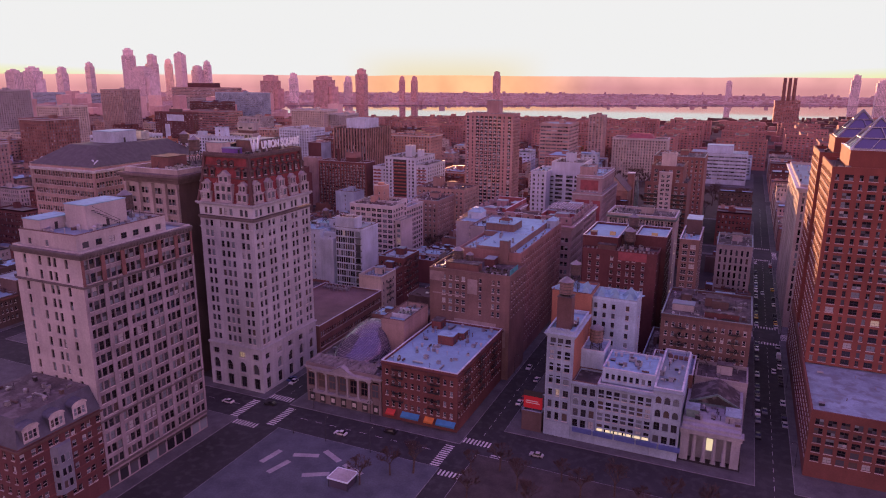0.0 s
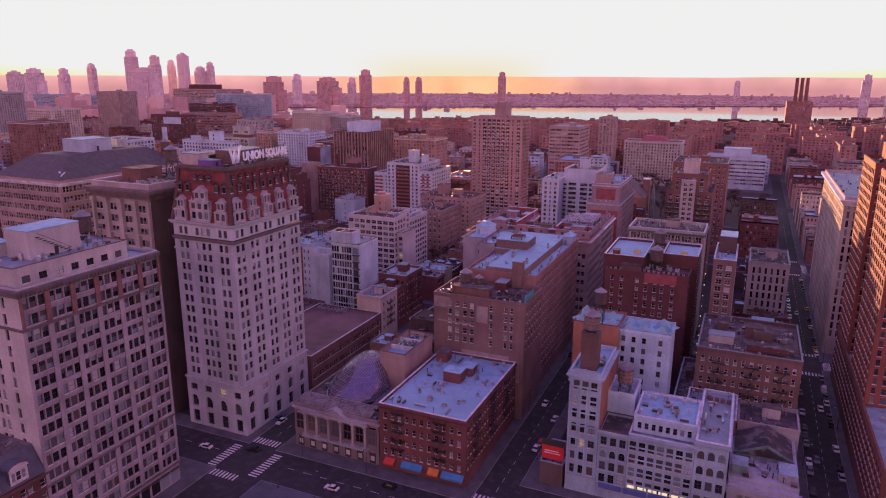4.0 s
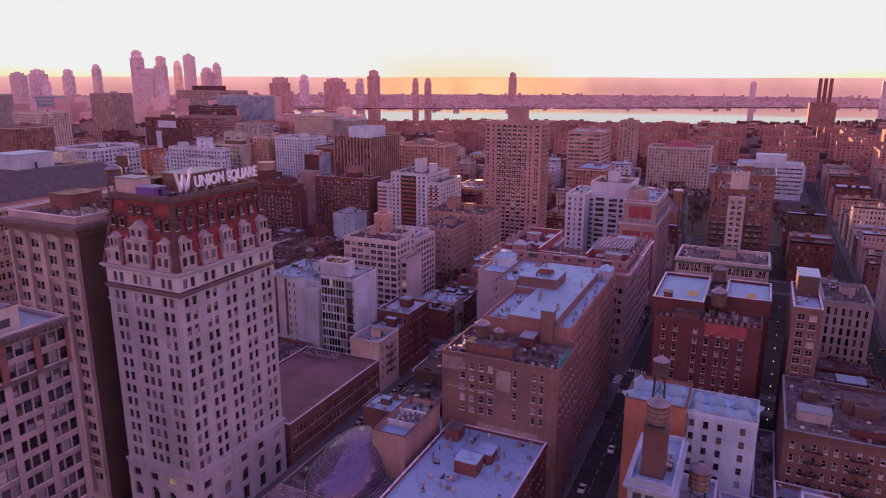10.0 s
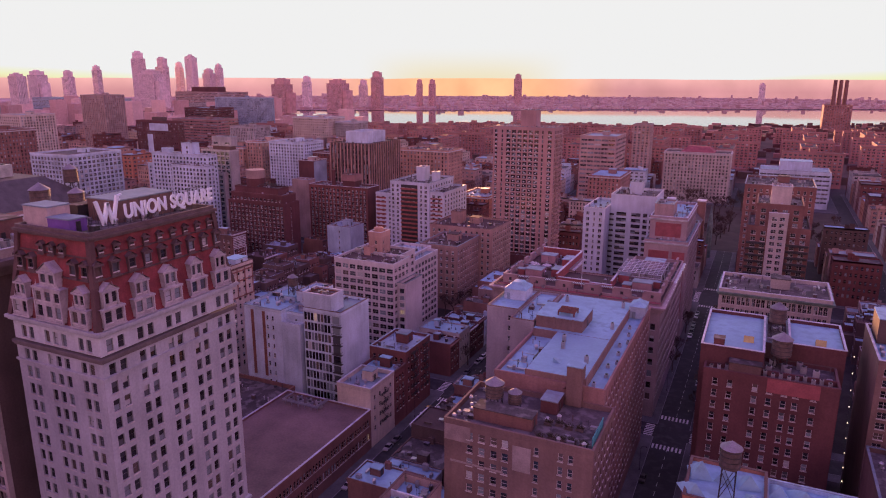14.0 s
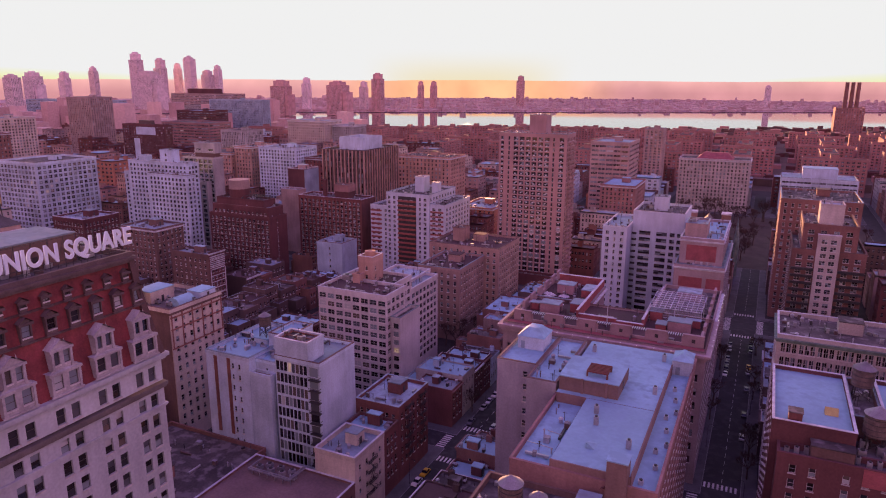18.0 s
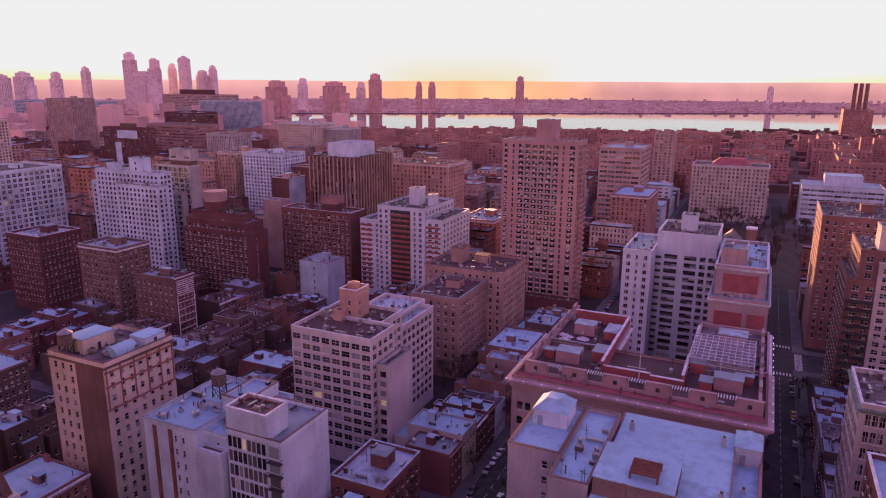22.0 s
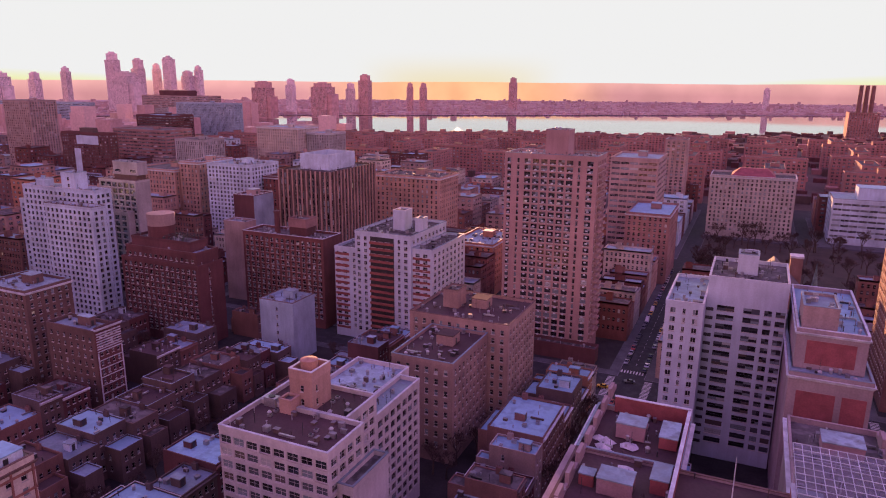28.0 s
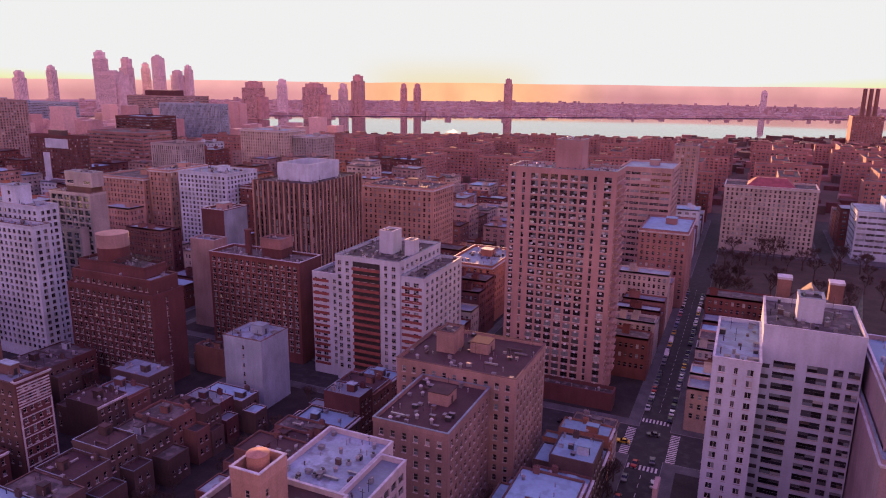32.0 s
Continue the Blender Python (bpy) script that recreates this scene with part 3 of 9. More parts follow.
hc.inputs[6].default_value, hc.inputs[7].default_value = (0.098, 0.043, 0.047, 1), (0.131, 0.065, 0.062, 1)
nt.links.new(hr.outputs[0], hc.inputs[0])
# painted sun glow: the haze emits gold below the sun and pink to either side
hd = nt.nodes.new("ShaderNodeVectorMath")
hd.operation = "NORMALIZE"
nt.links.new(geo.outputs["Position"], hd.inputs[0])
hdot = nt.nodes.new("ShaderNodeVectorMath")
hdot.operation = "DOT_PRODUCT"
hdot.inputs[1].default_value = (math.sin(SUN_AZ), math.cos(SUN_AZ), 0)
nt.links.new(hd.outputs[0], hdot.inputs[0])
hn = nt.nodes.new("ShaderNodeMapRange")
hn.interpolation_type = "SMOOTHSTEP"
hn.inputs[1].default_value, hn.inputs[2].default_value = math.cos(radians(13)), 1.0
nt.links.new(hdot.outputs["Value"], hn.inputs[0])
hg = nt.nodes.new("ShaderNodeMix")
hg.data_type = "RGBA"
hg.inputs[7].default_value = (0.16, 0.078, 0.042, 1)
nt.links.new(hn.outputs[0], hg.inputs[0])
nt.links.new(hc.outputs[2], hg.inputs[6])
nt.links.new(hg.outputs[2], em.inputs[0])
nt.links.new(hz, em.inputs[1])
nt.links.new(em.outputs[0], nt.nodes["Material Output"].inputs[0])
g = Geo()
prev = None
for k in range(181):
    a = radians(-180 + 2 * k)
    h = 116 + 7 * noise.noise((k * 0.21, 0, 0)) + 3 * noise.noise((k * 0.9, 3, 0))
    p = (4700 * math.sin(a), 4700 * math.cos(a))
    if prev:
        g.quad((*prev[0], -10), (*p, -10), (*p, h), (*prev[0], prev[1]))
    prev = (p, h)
solid("backdrop", g, HAZE, "low far hills with pink morning haze painted on as glow", "backdrop", "", "structure")

STREET_X = [-1110, -1031, -951, -872, -793, -713, -634, -555, -475, -396, -317, -238, -158.5, -79.25, 0, 90, 186, 270, 350, 430]
HALF = {-555: 15, 186: 15}
AVES = [(-26, -4), (136, 154), (297, 327), (513, 543), (745, 775)]
Y_EDGE = [(-4, 136), (154, 297), (327, 513), (543, 745)]


def slab(name, x0, x1, y0, y1, mat, label, z=0.15):
    cx, cy = (x0 + x1) / 2, (y0 + y1) / 2
    g = Geo((cx, cy, 0))
    g.box(x0, x1, y0, y1, -0.5, z)
    g.box(x0 - 0.18, x1 + 0.18, y0 - 0.18, y0 - 0.002, -0.5, z + 0.003, 1)
    g.box(x0 - 0.18, x1 + 0.18, y1 + 0.002, y1 + 0.18, -0.5, z + 0.003, 1)
    g.box(x0 - 0.18, x0 - 0.002, y0 - 0.002, y1 + 0.002, -0.5, z + 0.003, 1)
    g.box(x1 + 0.002, x1 + 0.18, y0 - 0.002, y1 + 0.002, -0.5, z + 0.003, 1)
    return solid(name, g, [mat, KERB], label, "pavement", "", "structure")


BLOCKS = []
for xa, xb in zip(STREET_X, STREET_X[1:]):
    l, r = xa + HALF.get(xa, 9.15) - 3.6, xb - HALF.get(xb, 9.15) + 3.6
    for k, (ya, yb) in enumerate(Y_EDGE):
        y0 = ya - 4 if k else (-6 if xa < -1 else 8 if xa < 100 else 14)
        if k == 1 and xa == -396:
            continue
        if xa in (-79.25, 0) and k == 2:
            yb = 425
        if xa in (-79.25, 0) and k == 3:
            ya = 630
            y0 = ya - 4
        slab("pavement", l, r, y0, yb + 4, CONCRETE, "grey concrete pavement with stone kerb round a city block")
        BLOCKS.append((xa + HALF.get(xa, 9.15), xb - HALF.get(xb, 9.15), ya if k else (0 if xa < -1 else 13), yb))
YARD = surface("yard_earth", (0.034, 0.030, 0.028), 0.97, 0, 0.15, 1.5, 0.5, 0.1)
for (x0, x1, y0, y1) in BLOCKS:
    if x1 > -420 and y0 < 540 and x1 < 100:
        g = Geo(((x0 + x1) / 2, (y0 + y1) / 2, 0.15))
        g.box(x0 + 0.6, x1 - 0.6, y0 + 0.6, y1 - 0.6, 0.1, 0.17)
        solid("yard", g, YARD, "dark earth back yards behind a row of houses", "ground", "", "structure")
slab("pavement", -400, -85, -140, -22, CONCRETE, "grey concrete pavement along the avenue")
slab("plaza", -67, -6, -120, -22, surface("plaza_paving", (0.085, 0.10, 0.12), 0.85, 0, 0.15, 2, 0.35, 0.15), "dark paved square with pale slabs set in it")
slab("park_pavement", 2, 84, -160, -10, surface("park_ground", (0.06, 0.052, 0.048), 0.95, 0, 0.2, 2, 0.4, 0.2), "bare earth and path at the edge of a park")

# ---- the mansard hotel ----
STONE = surface("hotel_limestone", (0.42, 0.45, 0.485), 0.85, 0, 0.08, 2.0, 0.22, 0.2, 0.0, 0.18)
SLATE = surface("hotel_red_tile", (0.235, 0.05, 0.055), 0.8, 0, 0.3, 3.0, 0.4, 0.3, 0.0, 0.3)
COPPER = surface("aged_copper", (0.16, 0.24, 0.22), 0.7, 0.2, 0.6, 4, 0.4, 0.1)
hx0, hx1, hy0, hy1 = -113.0, -88.4, -2.4, 33.0
hb = ((hx0 + hx1) / 2, (hy0 + hy1) / 2, 0)
hotel = thing("mansard_hotel", *hb, "tall pale limestone hotel with red mansard roof and stone dormers", "hotel")
FOOT.append((hx0, hx1, hy0, hy1))
cw = [(c, 1.45) for c in (3.0, 5.2, 9.9, 12.3, 14.7, 19.4, 21.6)]
cs = [(c + d, 1.5) for c in (3.4, 10.5, 17.7, 24.9, 32.0) for d in (-1.25, 1.25)]
cn = even(35.4, 4.4, 1.25, 0.8, 2, 0.75)
wins, g = [], Geo(hb)
rws = [(19.5 + 3.72 * k, 2.4) for k in range(13)]
for fc, cc in (("W", cw), ("S", cs), ("N", cn), ("E", cw)):
    o, u, L = FACES[fc](hx0, hx1, hy0, hy1)
    facade(g, wins, o, u, L, 18, 68.2, cc, rws, 0.4, 0, 0.12)
part("wall", g, STONE, hotel)
place_windows(hotel, hb, wins, "sash", 0.4, True, DARKFRAME, 160)
wins, g = [], Geo(hb)
for fc, n in (("W", 4), ("S", 5), ("N", 5), ("E", 4)):
    o, u, L = FACES[fc](hx0 - 0.3, hx1 + 0.3, hy0 - 0.3, hy1 + 0.3)
    s = L / n
    facade(g, wins, o, u, L, 0, 18, [(s * (k + 0.5), 2.9) for k in range(n)], [(1.0, 4.6), (7.2, 4.4), (13.2, 2.4)], 0.7, 0, 0.0)
part("base_wall", g, STONE, hotel, "rusticated limestone base")
place_windows(hotel, hb, wins, "triple", 0.7, True, DARKFRAME, 80)
for fc, n in (("W", 4), ("S", 5)):
    o, u, L = FACES[fc](hx0 - 0.3, hx1 + 0.3, hy0 - 0.3, hy1 + 0.3)
    arch_heads(hotel, hb, o, u, [(L / n * (k + 0.5), 2.9) for k in range(n)], 11.6, STONE, 0.02, "limestone arch over a tall window")
for z, e, t in ((17.6, 0.7, 0.6), (67.6, 0.55, 0.6), (72.9, 1.0, 0.65), (63.9, 0.35, 0.35)):
    g = Geo(hb)
    g.box(hx0 - e, hx1 + e, hy0 - e, hy1 + e, z, z + t, 0, True)
    g.box(hx0 - e * 0.6, hx1 + e * 0.6, hy0 - e * 0.6, hy1 + e * 0.6, z - t * 0.7, z - 0.004, 0, True)
    # belt course at 67.6: weathering and cornice shadow both painted as dark stone
    part("cornice", g, STONE if z != 67.6 else surface("shadowed_sooty_stone", (0.14, 0.12, 0.12), 0.85, 0, 0.3, 3, 0.3, 0.2), hotel, "projecting stone cornice" if z != 67.6 else "weathered belt course with shadow painted into its dark stone")
wins, g = [], Geo(hb)
for fc, cc in (("W", cw), ("S", cs), ("N", cn), ("E", cw)):
    o, u, L = FACES[fc](hx0, hx1, hy0, hy1)
    facade(g, wins, o, u, L, 68.5, 72.7, cc, [(69.0, 2.5)], 0.4, 0, 0.1)
part("attic_wall", g, surface("hotel_pale_stone", (0.49, 0.53, 0.57), 0.85, 0, 0.1, 2.0, 0.2, 0.15, 0, 0.12), hotel, "pale attic storey")
place_windows(hotel, hb, wins, "sash", 0.4, True, DARKFRAME, 60)
# mansard: slightly curved slope in three lifts
g = Geo(hb)
lifts = [(73.5, 0.0), (79.0, 1.0), (84.5, 1.8), (90.2, 2.3)]
for (za, ia), (zb, ib) in zip(lifts, lifts[1:]):
    A = [(hx0 + ia, hy0 + ia), (hx1 - ia, hy0 + ia), (hx1 - ia, hy1 - ia), (hx0 + ia, hy1 - ia)]
    B = [(hx0 + ib, hy0 + ib), (hx1 - ib, hy0 + ib), (hx1 - ib, hy1 - ib), (hx0 + ib, hy1 - ib)]
    for k in range(4):
        n = (k + 1) % 4
        g.quad((*A[k], za), (*A[n], za), (*B[n], zb), (*B[k], zb))
part("mansard_roof", g, SLATE, hotel, "red tiled mansard")
HIP = surface("dark_ridge_metal", (0.10, 0.055, 0.055), 0.7, 0.1, 0.5, 4, 0.3, 0.1)
for sx, sy in ((0, 0), (1, 0), (1, 1), (0, 1)):
    g = Geo(hb)
    for (za, ia), (zb, ib) in zip(lifts, lifts[1:]):
        g.bar((hx1 - ia if sx else hx0 + ia, hy1 - ia if sy else hy0 + ia, za), (hx1 - ib if sx else hx0 + ib, hy1 - ib if sy else hy0 + ib, zb), 0.55)
    part("hip", g, HIP, hotel, "dark metal hip")
for zz, ii in ((82.3, 1.48), (86.6, 1.98)):
    g = Geo(hb)
    e = 0.16
    for a in ((hx0 + ii - e, hx1 - ii + e, hy0 + ii - e, hy0 + ii + 0.2), (hx0 + ii - e, hx1 - ii + e, hy1 - ii - 0.2, hy1 - ii + e), (hx0 + ii - e, hx0 + ii + 0.2, hy0 + ii + 0.2, hy1 - ii - 0.2), (hx1 - ii - 0.2, hx1 - ii + e, hy0 + ii + 0.2, hy1 - ii - 0.2)):
        g.box(*a, zz, zz + 0.35, 0, True)
    part("roof_band", g, HIP, hotel, "dark metal band round the mansard")
g = Geo(hb)
i = 2.2
for z, e, t in ((89.9, 0.4, 0.5), (90.4, 0.75, 0.5), (90.9, 0.3, 0.7)):
    for a in ((hx0 + i - e, hx1 - i + e, hy0 + i - e, hy0 + i + 0.3), (hx0 + i - e, hx1 - i + e, hy1 - i - 0.3, hy1 - i + e), (hx0 + i - e, hx0 + i + 0.3, hy0 + i + 0.3, hy1 - i - 0.3), (hx1 - i - 0.3, hx1 - i + e, hy0 + i + 0.3, hy1 - i - 0.3)):
        g.box(*a, z, z + t - 0.01, 0, True)
part("roof_cornice", g, surface("dark_cornice", (0.12, 0.085, 0.085), 0.7, 0, 0.5, 4, 0.3, 0.1), hotel, "dark metal roof cornice")
g = Geo(hb)
g.quad((hx0 + i + 0.3, hy0 + i + 0.3, 90.5), (hx1 - i - 0.3, hy0 + i + 0.3, 90.5), (hx1 - i - 0.3, hy1 - i - 0.3, 90.5), (hx0 + i + 0.3, hy1 - i - 0.3, 90.5))
part("roof", g, TAR, hotel)


def dormer(face, c, w, z0, z1, n, gable=True, out=0.5, mat=None):
    """A stone dormer standing out of the mansard, with n windows and a small pediment."""
    o, u, L = FACES[face](hx0, hx1, hy0, hy1)
    ux, uy = u
    nx, ny = -uy, ux
    g = Geo(hb)

    def P(a, d, z):
        return (o[0] + ux * (c + a) + nx * d, o[1] + uy * (c + a) + ny * d, z)

    wins = []
    h = z1 - z0
    cols = [(w * (k + 0.5) / n, w / n * (0.6 if mat is None else 0.74)) for k in range(n)]
    rr = [(z0 + 0.7, min(2.2, h - 1.2))] if h < 4.4 else [(z0 + 0.7, 2.2), (z0 + 3.9, 1.8)]
    q = P(-w / 2, -out, 0)
    facade(g, wins, (q[0], q[1]), u, w, z0, z1, cols, rr, 0.25)
    for s in (-1, 1):
        a = s * w / 2
        pts = [P(a, -out, z0), P(a, 2.4, z0), P(a, 2.4, z1), P(a, -out, z1)]
        g.quad(*(pts if s > 0 else pts[::-1]))
    e = 0.25
    g.quad(P(-w / 2 - e, -out - e, z1), P(w / 2 + e, -out - e, z1), P(w / 2 + e, 2.5, z1), P(-w / 2 - e, 2.5, z1))
    g.quad(P(-w / 2 - e, -out - e, z1 - 0.4), P(w / 2 + e, -out - e, z1 - 0.4), P(w / 2 + e, -out - e, z1), P(-w / 2 - e, -out - e, z1))
    g.quad(P(-w / 2 - e, -out - e, z0 - 0.3), P(w / 2 + e, -out - e, z0 - 0.3), P(w / 2 + e, -out - e, z0), P(-w / 2 - e, -out - e, z0))
    g.quad(P(-w / 2 - e, -out - e, z0), P(w / 2 + e, -out - e, z0), P(w / 2 + e, -out + 0.1, z0), P(-w / 2 - e, -out + 0.1, z0))
    if gable:
        t = z1 + w * 0.36
        g.tri(P(-w / 2, -out, z1), P(w / 2, -out, z1), P(0, -out, t))
        g.quad(P(-w / 2 - e, -out - e, z1), P(0, -out - e, t + 0.2), P(0, 2.6, t + 0.2), P(-w / 2 - e, 2.6, z1))
        g.quad(P(0, -out - e, t + 0.2), P(w / 2 + e, -out - e, z1), P(w / 2 + e, 2.6, z1), P(0, 2.6, t + 0.2))
    if mat is None and h > 3.2:
        for sd_ in (-1, 1):
            a0, a1 = sd_ * w / 2, sd_ * (w / 2 - 0.35)
            lo_, hi_ = min(a0, a1), max(a0, a1)
            g.quad(P(lo_, -out - 0.2, z0), P(hi_, -out - 0.2, z0), P(hi_, -out - 0.2, z1 - 0.4), P(lo_, -out - 0.2, z1 - 0.4))
            g.quad(P(hi_, -out - 0.2, z0), P(hi_, -out, z0), P(hi_, -out, z1 - 0.4), P(hi_, -out - 0.2, z1 - 0.4))
            g.quad(P(lo_, -out, z0), P(lo_, -out - 0.2, z0), P(lo_, -out - 0.2, z1 - 0.4), P(lo_, -out, z1 - 0.4))
            sc = (w / 2 - 0.1) * sd_
            pts = [P(sc, -out + 0.1, z1), P(sc - sd_ * 0.9, -out + 0.1, z1), P(sc - sd_ * 0.9, -out + 0.1, z1 + 1.5), P(sc - sd_ * 0.6, -out + 0.1, z1 + 0.5)]
            g.quad(*(pts if sd_ < 0 else pts[::-1]))
    d = part("dormer", g, mat or surface("dormer_stone", (0.40, 0.385, 0.40), 0.85, 0, 0.4, 3, 0.3, 0.2), hotel, "weathered stone dormer" if mat is None else "dark metal dormer")
    for (p, uu, ww, hh) in wins:
        gg = Geo(hb)
        window_geo(gg, p, uu, ww, hh, 0.25, "sash")
        part("window", gg, [DARKFRAME, GLASS_O, SILL], d)


HOOD = surface("dormer_hood_metal", (0.12, 0.085, 0.085), 0.7, 0.1, 0.6, 4, 0.35, 0.1)
for fc, L in (("S", 35.4), ("N", 35.4)):
    for k in range(9):
        dormer(fc, 3.9 + k * 3.45, 1.2, 87.0, 88.6, 1, True, -1.65, HOOD)
    for c in (3.4, 10.5, 17.7, 24.9, 32.0):
        dormer(fc, c, 4.8, 74.0, 77.5, 2, False)
        dormer(fc, c, 3.3, 77.6, 80.8, 2, True, 0.1)
    for k in range(9):
        dormer(fc, 2.4 + k * 3.82, 1.75, 82.8, 85.7, 1, True, -1.1, HOOD)
for fc in ("W", "E"):
    dormer(fc, 12.3, 7.8, 74.0, 80.6, 3, False)
    dormer(fc, 12.3, 4.6, 80.7, 83.6, 2, True, 0.1)
    for c in (4.0, 20.6):
        dormer(fc, c, 4.6, 74.0, 77.5, 2, False)
        dormer(fc, c, 3.0, 77.6, 80.6, 2, True, 0.1)
    for c in (3.2, 6.4, 18.2, 21.4):
        dormer(fc, c, 1.75, 82.8, 85.7, 1, True, -1.1, HOOD)
    for c in (9.4, 12.3, 15.2):
        dormer(fc, c, 1.4, 86.6, 88.4, 1, True, -1.5, HOOD)
bulkhead(hotel, hb, -106, -97, 12, 26, 90.5, 95.0, surface("penthouse_brown", (0.15, 0.095, 0.085), 0.8, 0, 0.3, 3, 0.3, 0.1), "silver")
clutter(hotel, hb, -110, -93.5, 2, 30, 90.5, 46)
for k in range(5):
    hvac(-109.5 + 3.1 * k, 27.6 + (k % 2) * 1.6, 90.5, 2.4, 1.6, 2.2)
bulkhead(hotel, hb, -109.5, -106.5, 10, 20, 90.5, 93.5, DARKMETAL, "tar")
bulkhead(hotel, hb, -111, -103.9, 1.6, 6.4, 90.9, 94.8, surface("unit_beige", (0.46, 0.40, 0.38), 0.7, 0, 0.5, 3, 0.2, 0.1), "silver")
bulkhead(hotel, hb, -103.6, -97.5, 1.2, 5.0, 90.5, 93.0, surface("purple_screen", (0.16, 0.08, 0.34), 0.7, 0, 0.4, 3, 0.2, 0.0), "silver")
# roof sign
sign = thing("roof_sign", -91.6, 17, 90.9, "large white letters on a dark steel frame along the roof edge", "sign")
WHITEP = surface("sign_white", (0.72, 0.84, 0.92), 0.5, 0, 0.4, 4, 0.08, 0.0)
sb = (-91.6, 17, 90.9)
g = Geo(sb)
for k in range(12):
    y = 2.6 + k * 2.55
    g.bar((-91.9, y, 90.6), (-91.9, y, 96.2), 0.035)
    g.bar((-91.9, y, 96.0), (-94.0, y, 90.6), 0.03)
for z in (91.8, 92.5, 96.0):
    g.bar((-91.9, 2.4, z), (-91.9, 31.5, z), 0.035)
part("frame", g, DARKMETAL, sign, "dark steel lattice")
fc = bpy.data.curves.new("letters", "FONT")
fc.body, fc.size, fc.extrude, fc.offset, fc.space_character = "UNION SQUARE", 3.9, 0.14, 0.11, 1.03
tx = new("letters", fc)
tx.parent = sign
tx.matrix_local = Matrix.Translation((-91.45 + 91.6, 8.6 - 17, 92.7 - 90.9)) @ Euler((radians(90), 0, radians(90))).to_matrix().to_4x4() @ Matrix.Diagonal((0.80, 1.0, 1, 1))
fc.materials.append(WHITEP)
tagged(tx, "white block letters")
g = Geo(sb)
for a, b2 in (((2.6, 96.9), (4.0, 92.2)), ((4.0, 92.2), (5.0, 96.3)), ((5.0, 96.3), (6.0, 92.2)), ((6.0, 92.2), (7.4, 97.4))):
    g.bar((-91.45, *a), (-91.45, *b2), 0.28)
g.bar((-91.45, 7.0, 97.2), (-91.45, 8.4, 97.5), 0.16)
g.bar((-91.45, 7.0, 96.3), (-91.45, 8.0, 96.5), 0.14)
part("emblem", g, WHITEP, sign, "white zigzag emblem")

# ---- loft building on the square's north side ----
lx0, lx1, ly0, ly1 = -117, -90, -72.3, -31.4
LOFT = surface("loft_pale_brick", (0.47, 0.455, 0.45), 0.85, 0, 0.1, 2, 0.22, 0.2, 0, 0.15)
LOFTS = surface("loft_grey_terracotta", (0.33, 0.30, 0.33), 0.85, 0, 0.15, 2, 0.28, 0.2, 0, 0.2)
lbse = ((lx0 + lx1) / 2, (ly0 + ly1) / 2, 0)
loft = thing("loft_building", *lbse, "pale brick loft building with triple sash windows and dark cornice", "office building")
FOOT.append((lx0, lx1, ly0, ly1))
LB = (ly1 - ly0) / 6
scol = [(LB * (k + 0.5) + d, 1.72) for k in range(6) for d in (-2.1, 0, 2.1)]
wcol = [(c, 1.25) for c in (4.4, 10.6, 14.4, 16.6, 21.2)]
lrow = [(6.9 + 4.01 * k, 2.65) for k in range(16)]
for fc, cc, mt, nm in (("W", wcol, LOFT, "wall"), ("S", scol, LOFTS, "street_wall"), ("N", [], LOFT, "rear_wall"), ("E", [], LOFT, "party_wall")):
    wins, g = [], Geo(lbse)
    o, u, L = FACES[fc](lx0, lx1, ly0, ly1)
    facade(g, wins, o, u, L, 0, 71.3, cc, lrow if cc else [], 0.4)
    part(nm, g, mt, loft)
    place_windows(loft, lbse, wins, "sash", 0.4, True, DARKFRAME, 60 if fc == "W" else 180)
g = Geo(lbse)
g.quad((lx0 + 0.4, ly0 + 0.4, 71.2), (lx1 - 0.4, ly0 + 0.4, 71.2), (lx1 - 0.4, ly1 - 0.4, 71.2), (lx0 + 0.4, ly1 - 0.4, 71.2))
part("roof", g, SILVER, loft)
g = Geo(lbse)
for a in ((lx0, lx1, ly0, ly0 + 0.4), (lx0, lx1, ly1 - 0.4, ly1), (lx0, lx0 + 0.4, ly0 + 0.4, ly1 - 0.4), (lx1 - 0.4, lx1, ly0 + 0.4, ly1 - 0.4)):
    g.box(*a, 71.3, 72.2, 0, True)
part("parapet", g, LOFT, loft)
CORN = surface("loft_cornice_grey", (0.13, 0.115, 0.12), 0.8, 0, 0.4, 4, 0.35, 0.2)
for k, (dz, e) in enumerate(((70.1, 0.4), (70.7, 0.7), (71.3, 1.0))):
    g = Geo(lbse)
    g.box(lx1 + 0.002, lx1 + e, ly0 - e, ly1 + 0.1, dz, dz + 0.55, 0, True)
    g.box(lx0 - 0.2, lx1 + 0.001, ly0 - e, ly0 - 0.002, dz, dz + 0.55, 0, True)
    part("cornice", g, CORN, loft, "dark bracketed cornice")
for k in range(35):
    g = Geo(lbse)
    y = ly0 + 0.4 + k * 1.15
    g.box(lx1 + 0.01, lx1 + 0.85, y, y + 0.28, 70.4, 71.28, 0, True)
    part("bracket", g, CORN, loft)
TERRA = surface("terracotta_panel", (0.21, 0.105, 0.10), 0.8, 0, 0.5, 4, 0.3, 0.2)
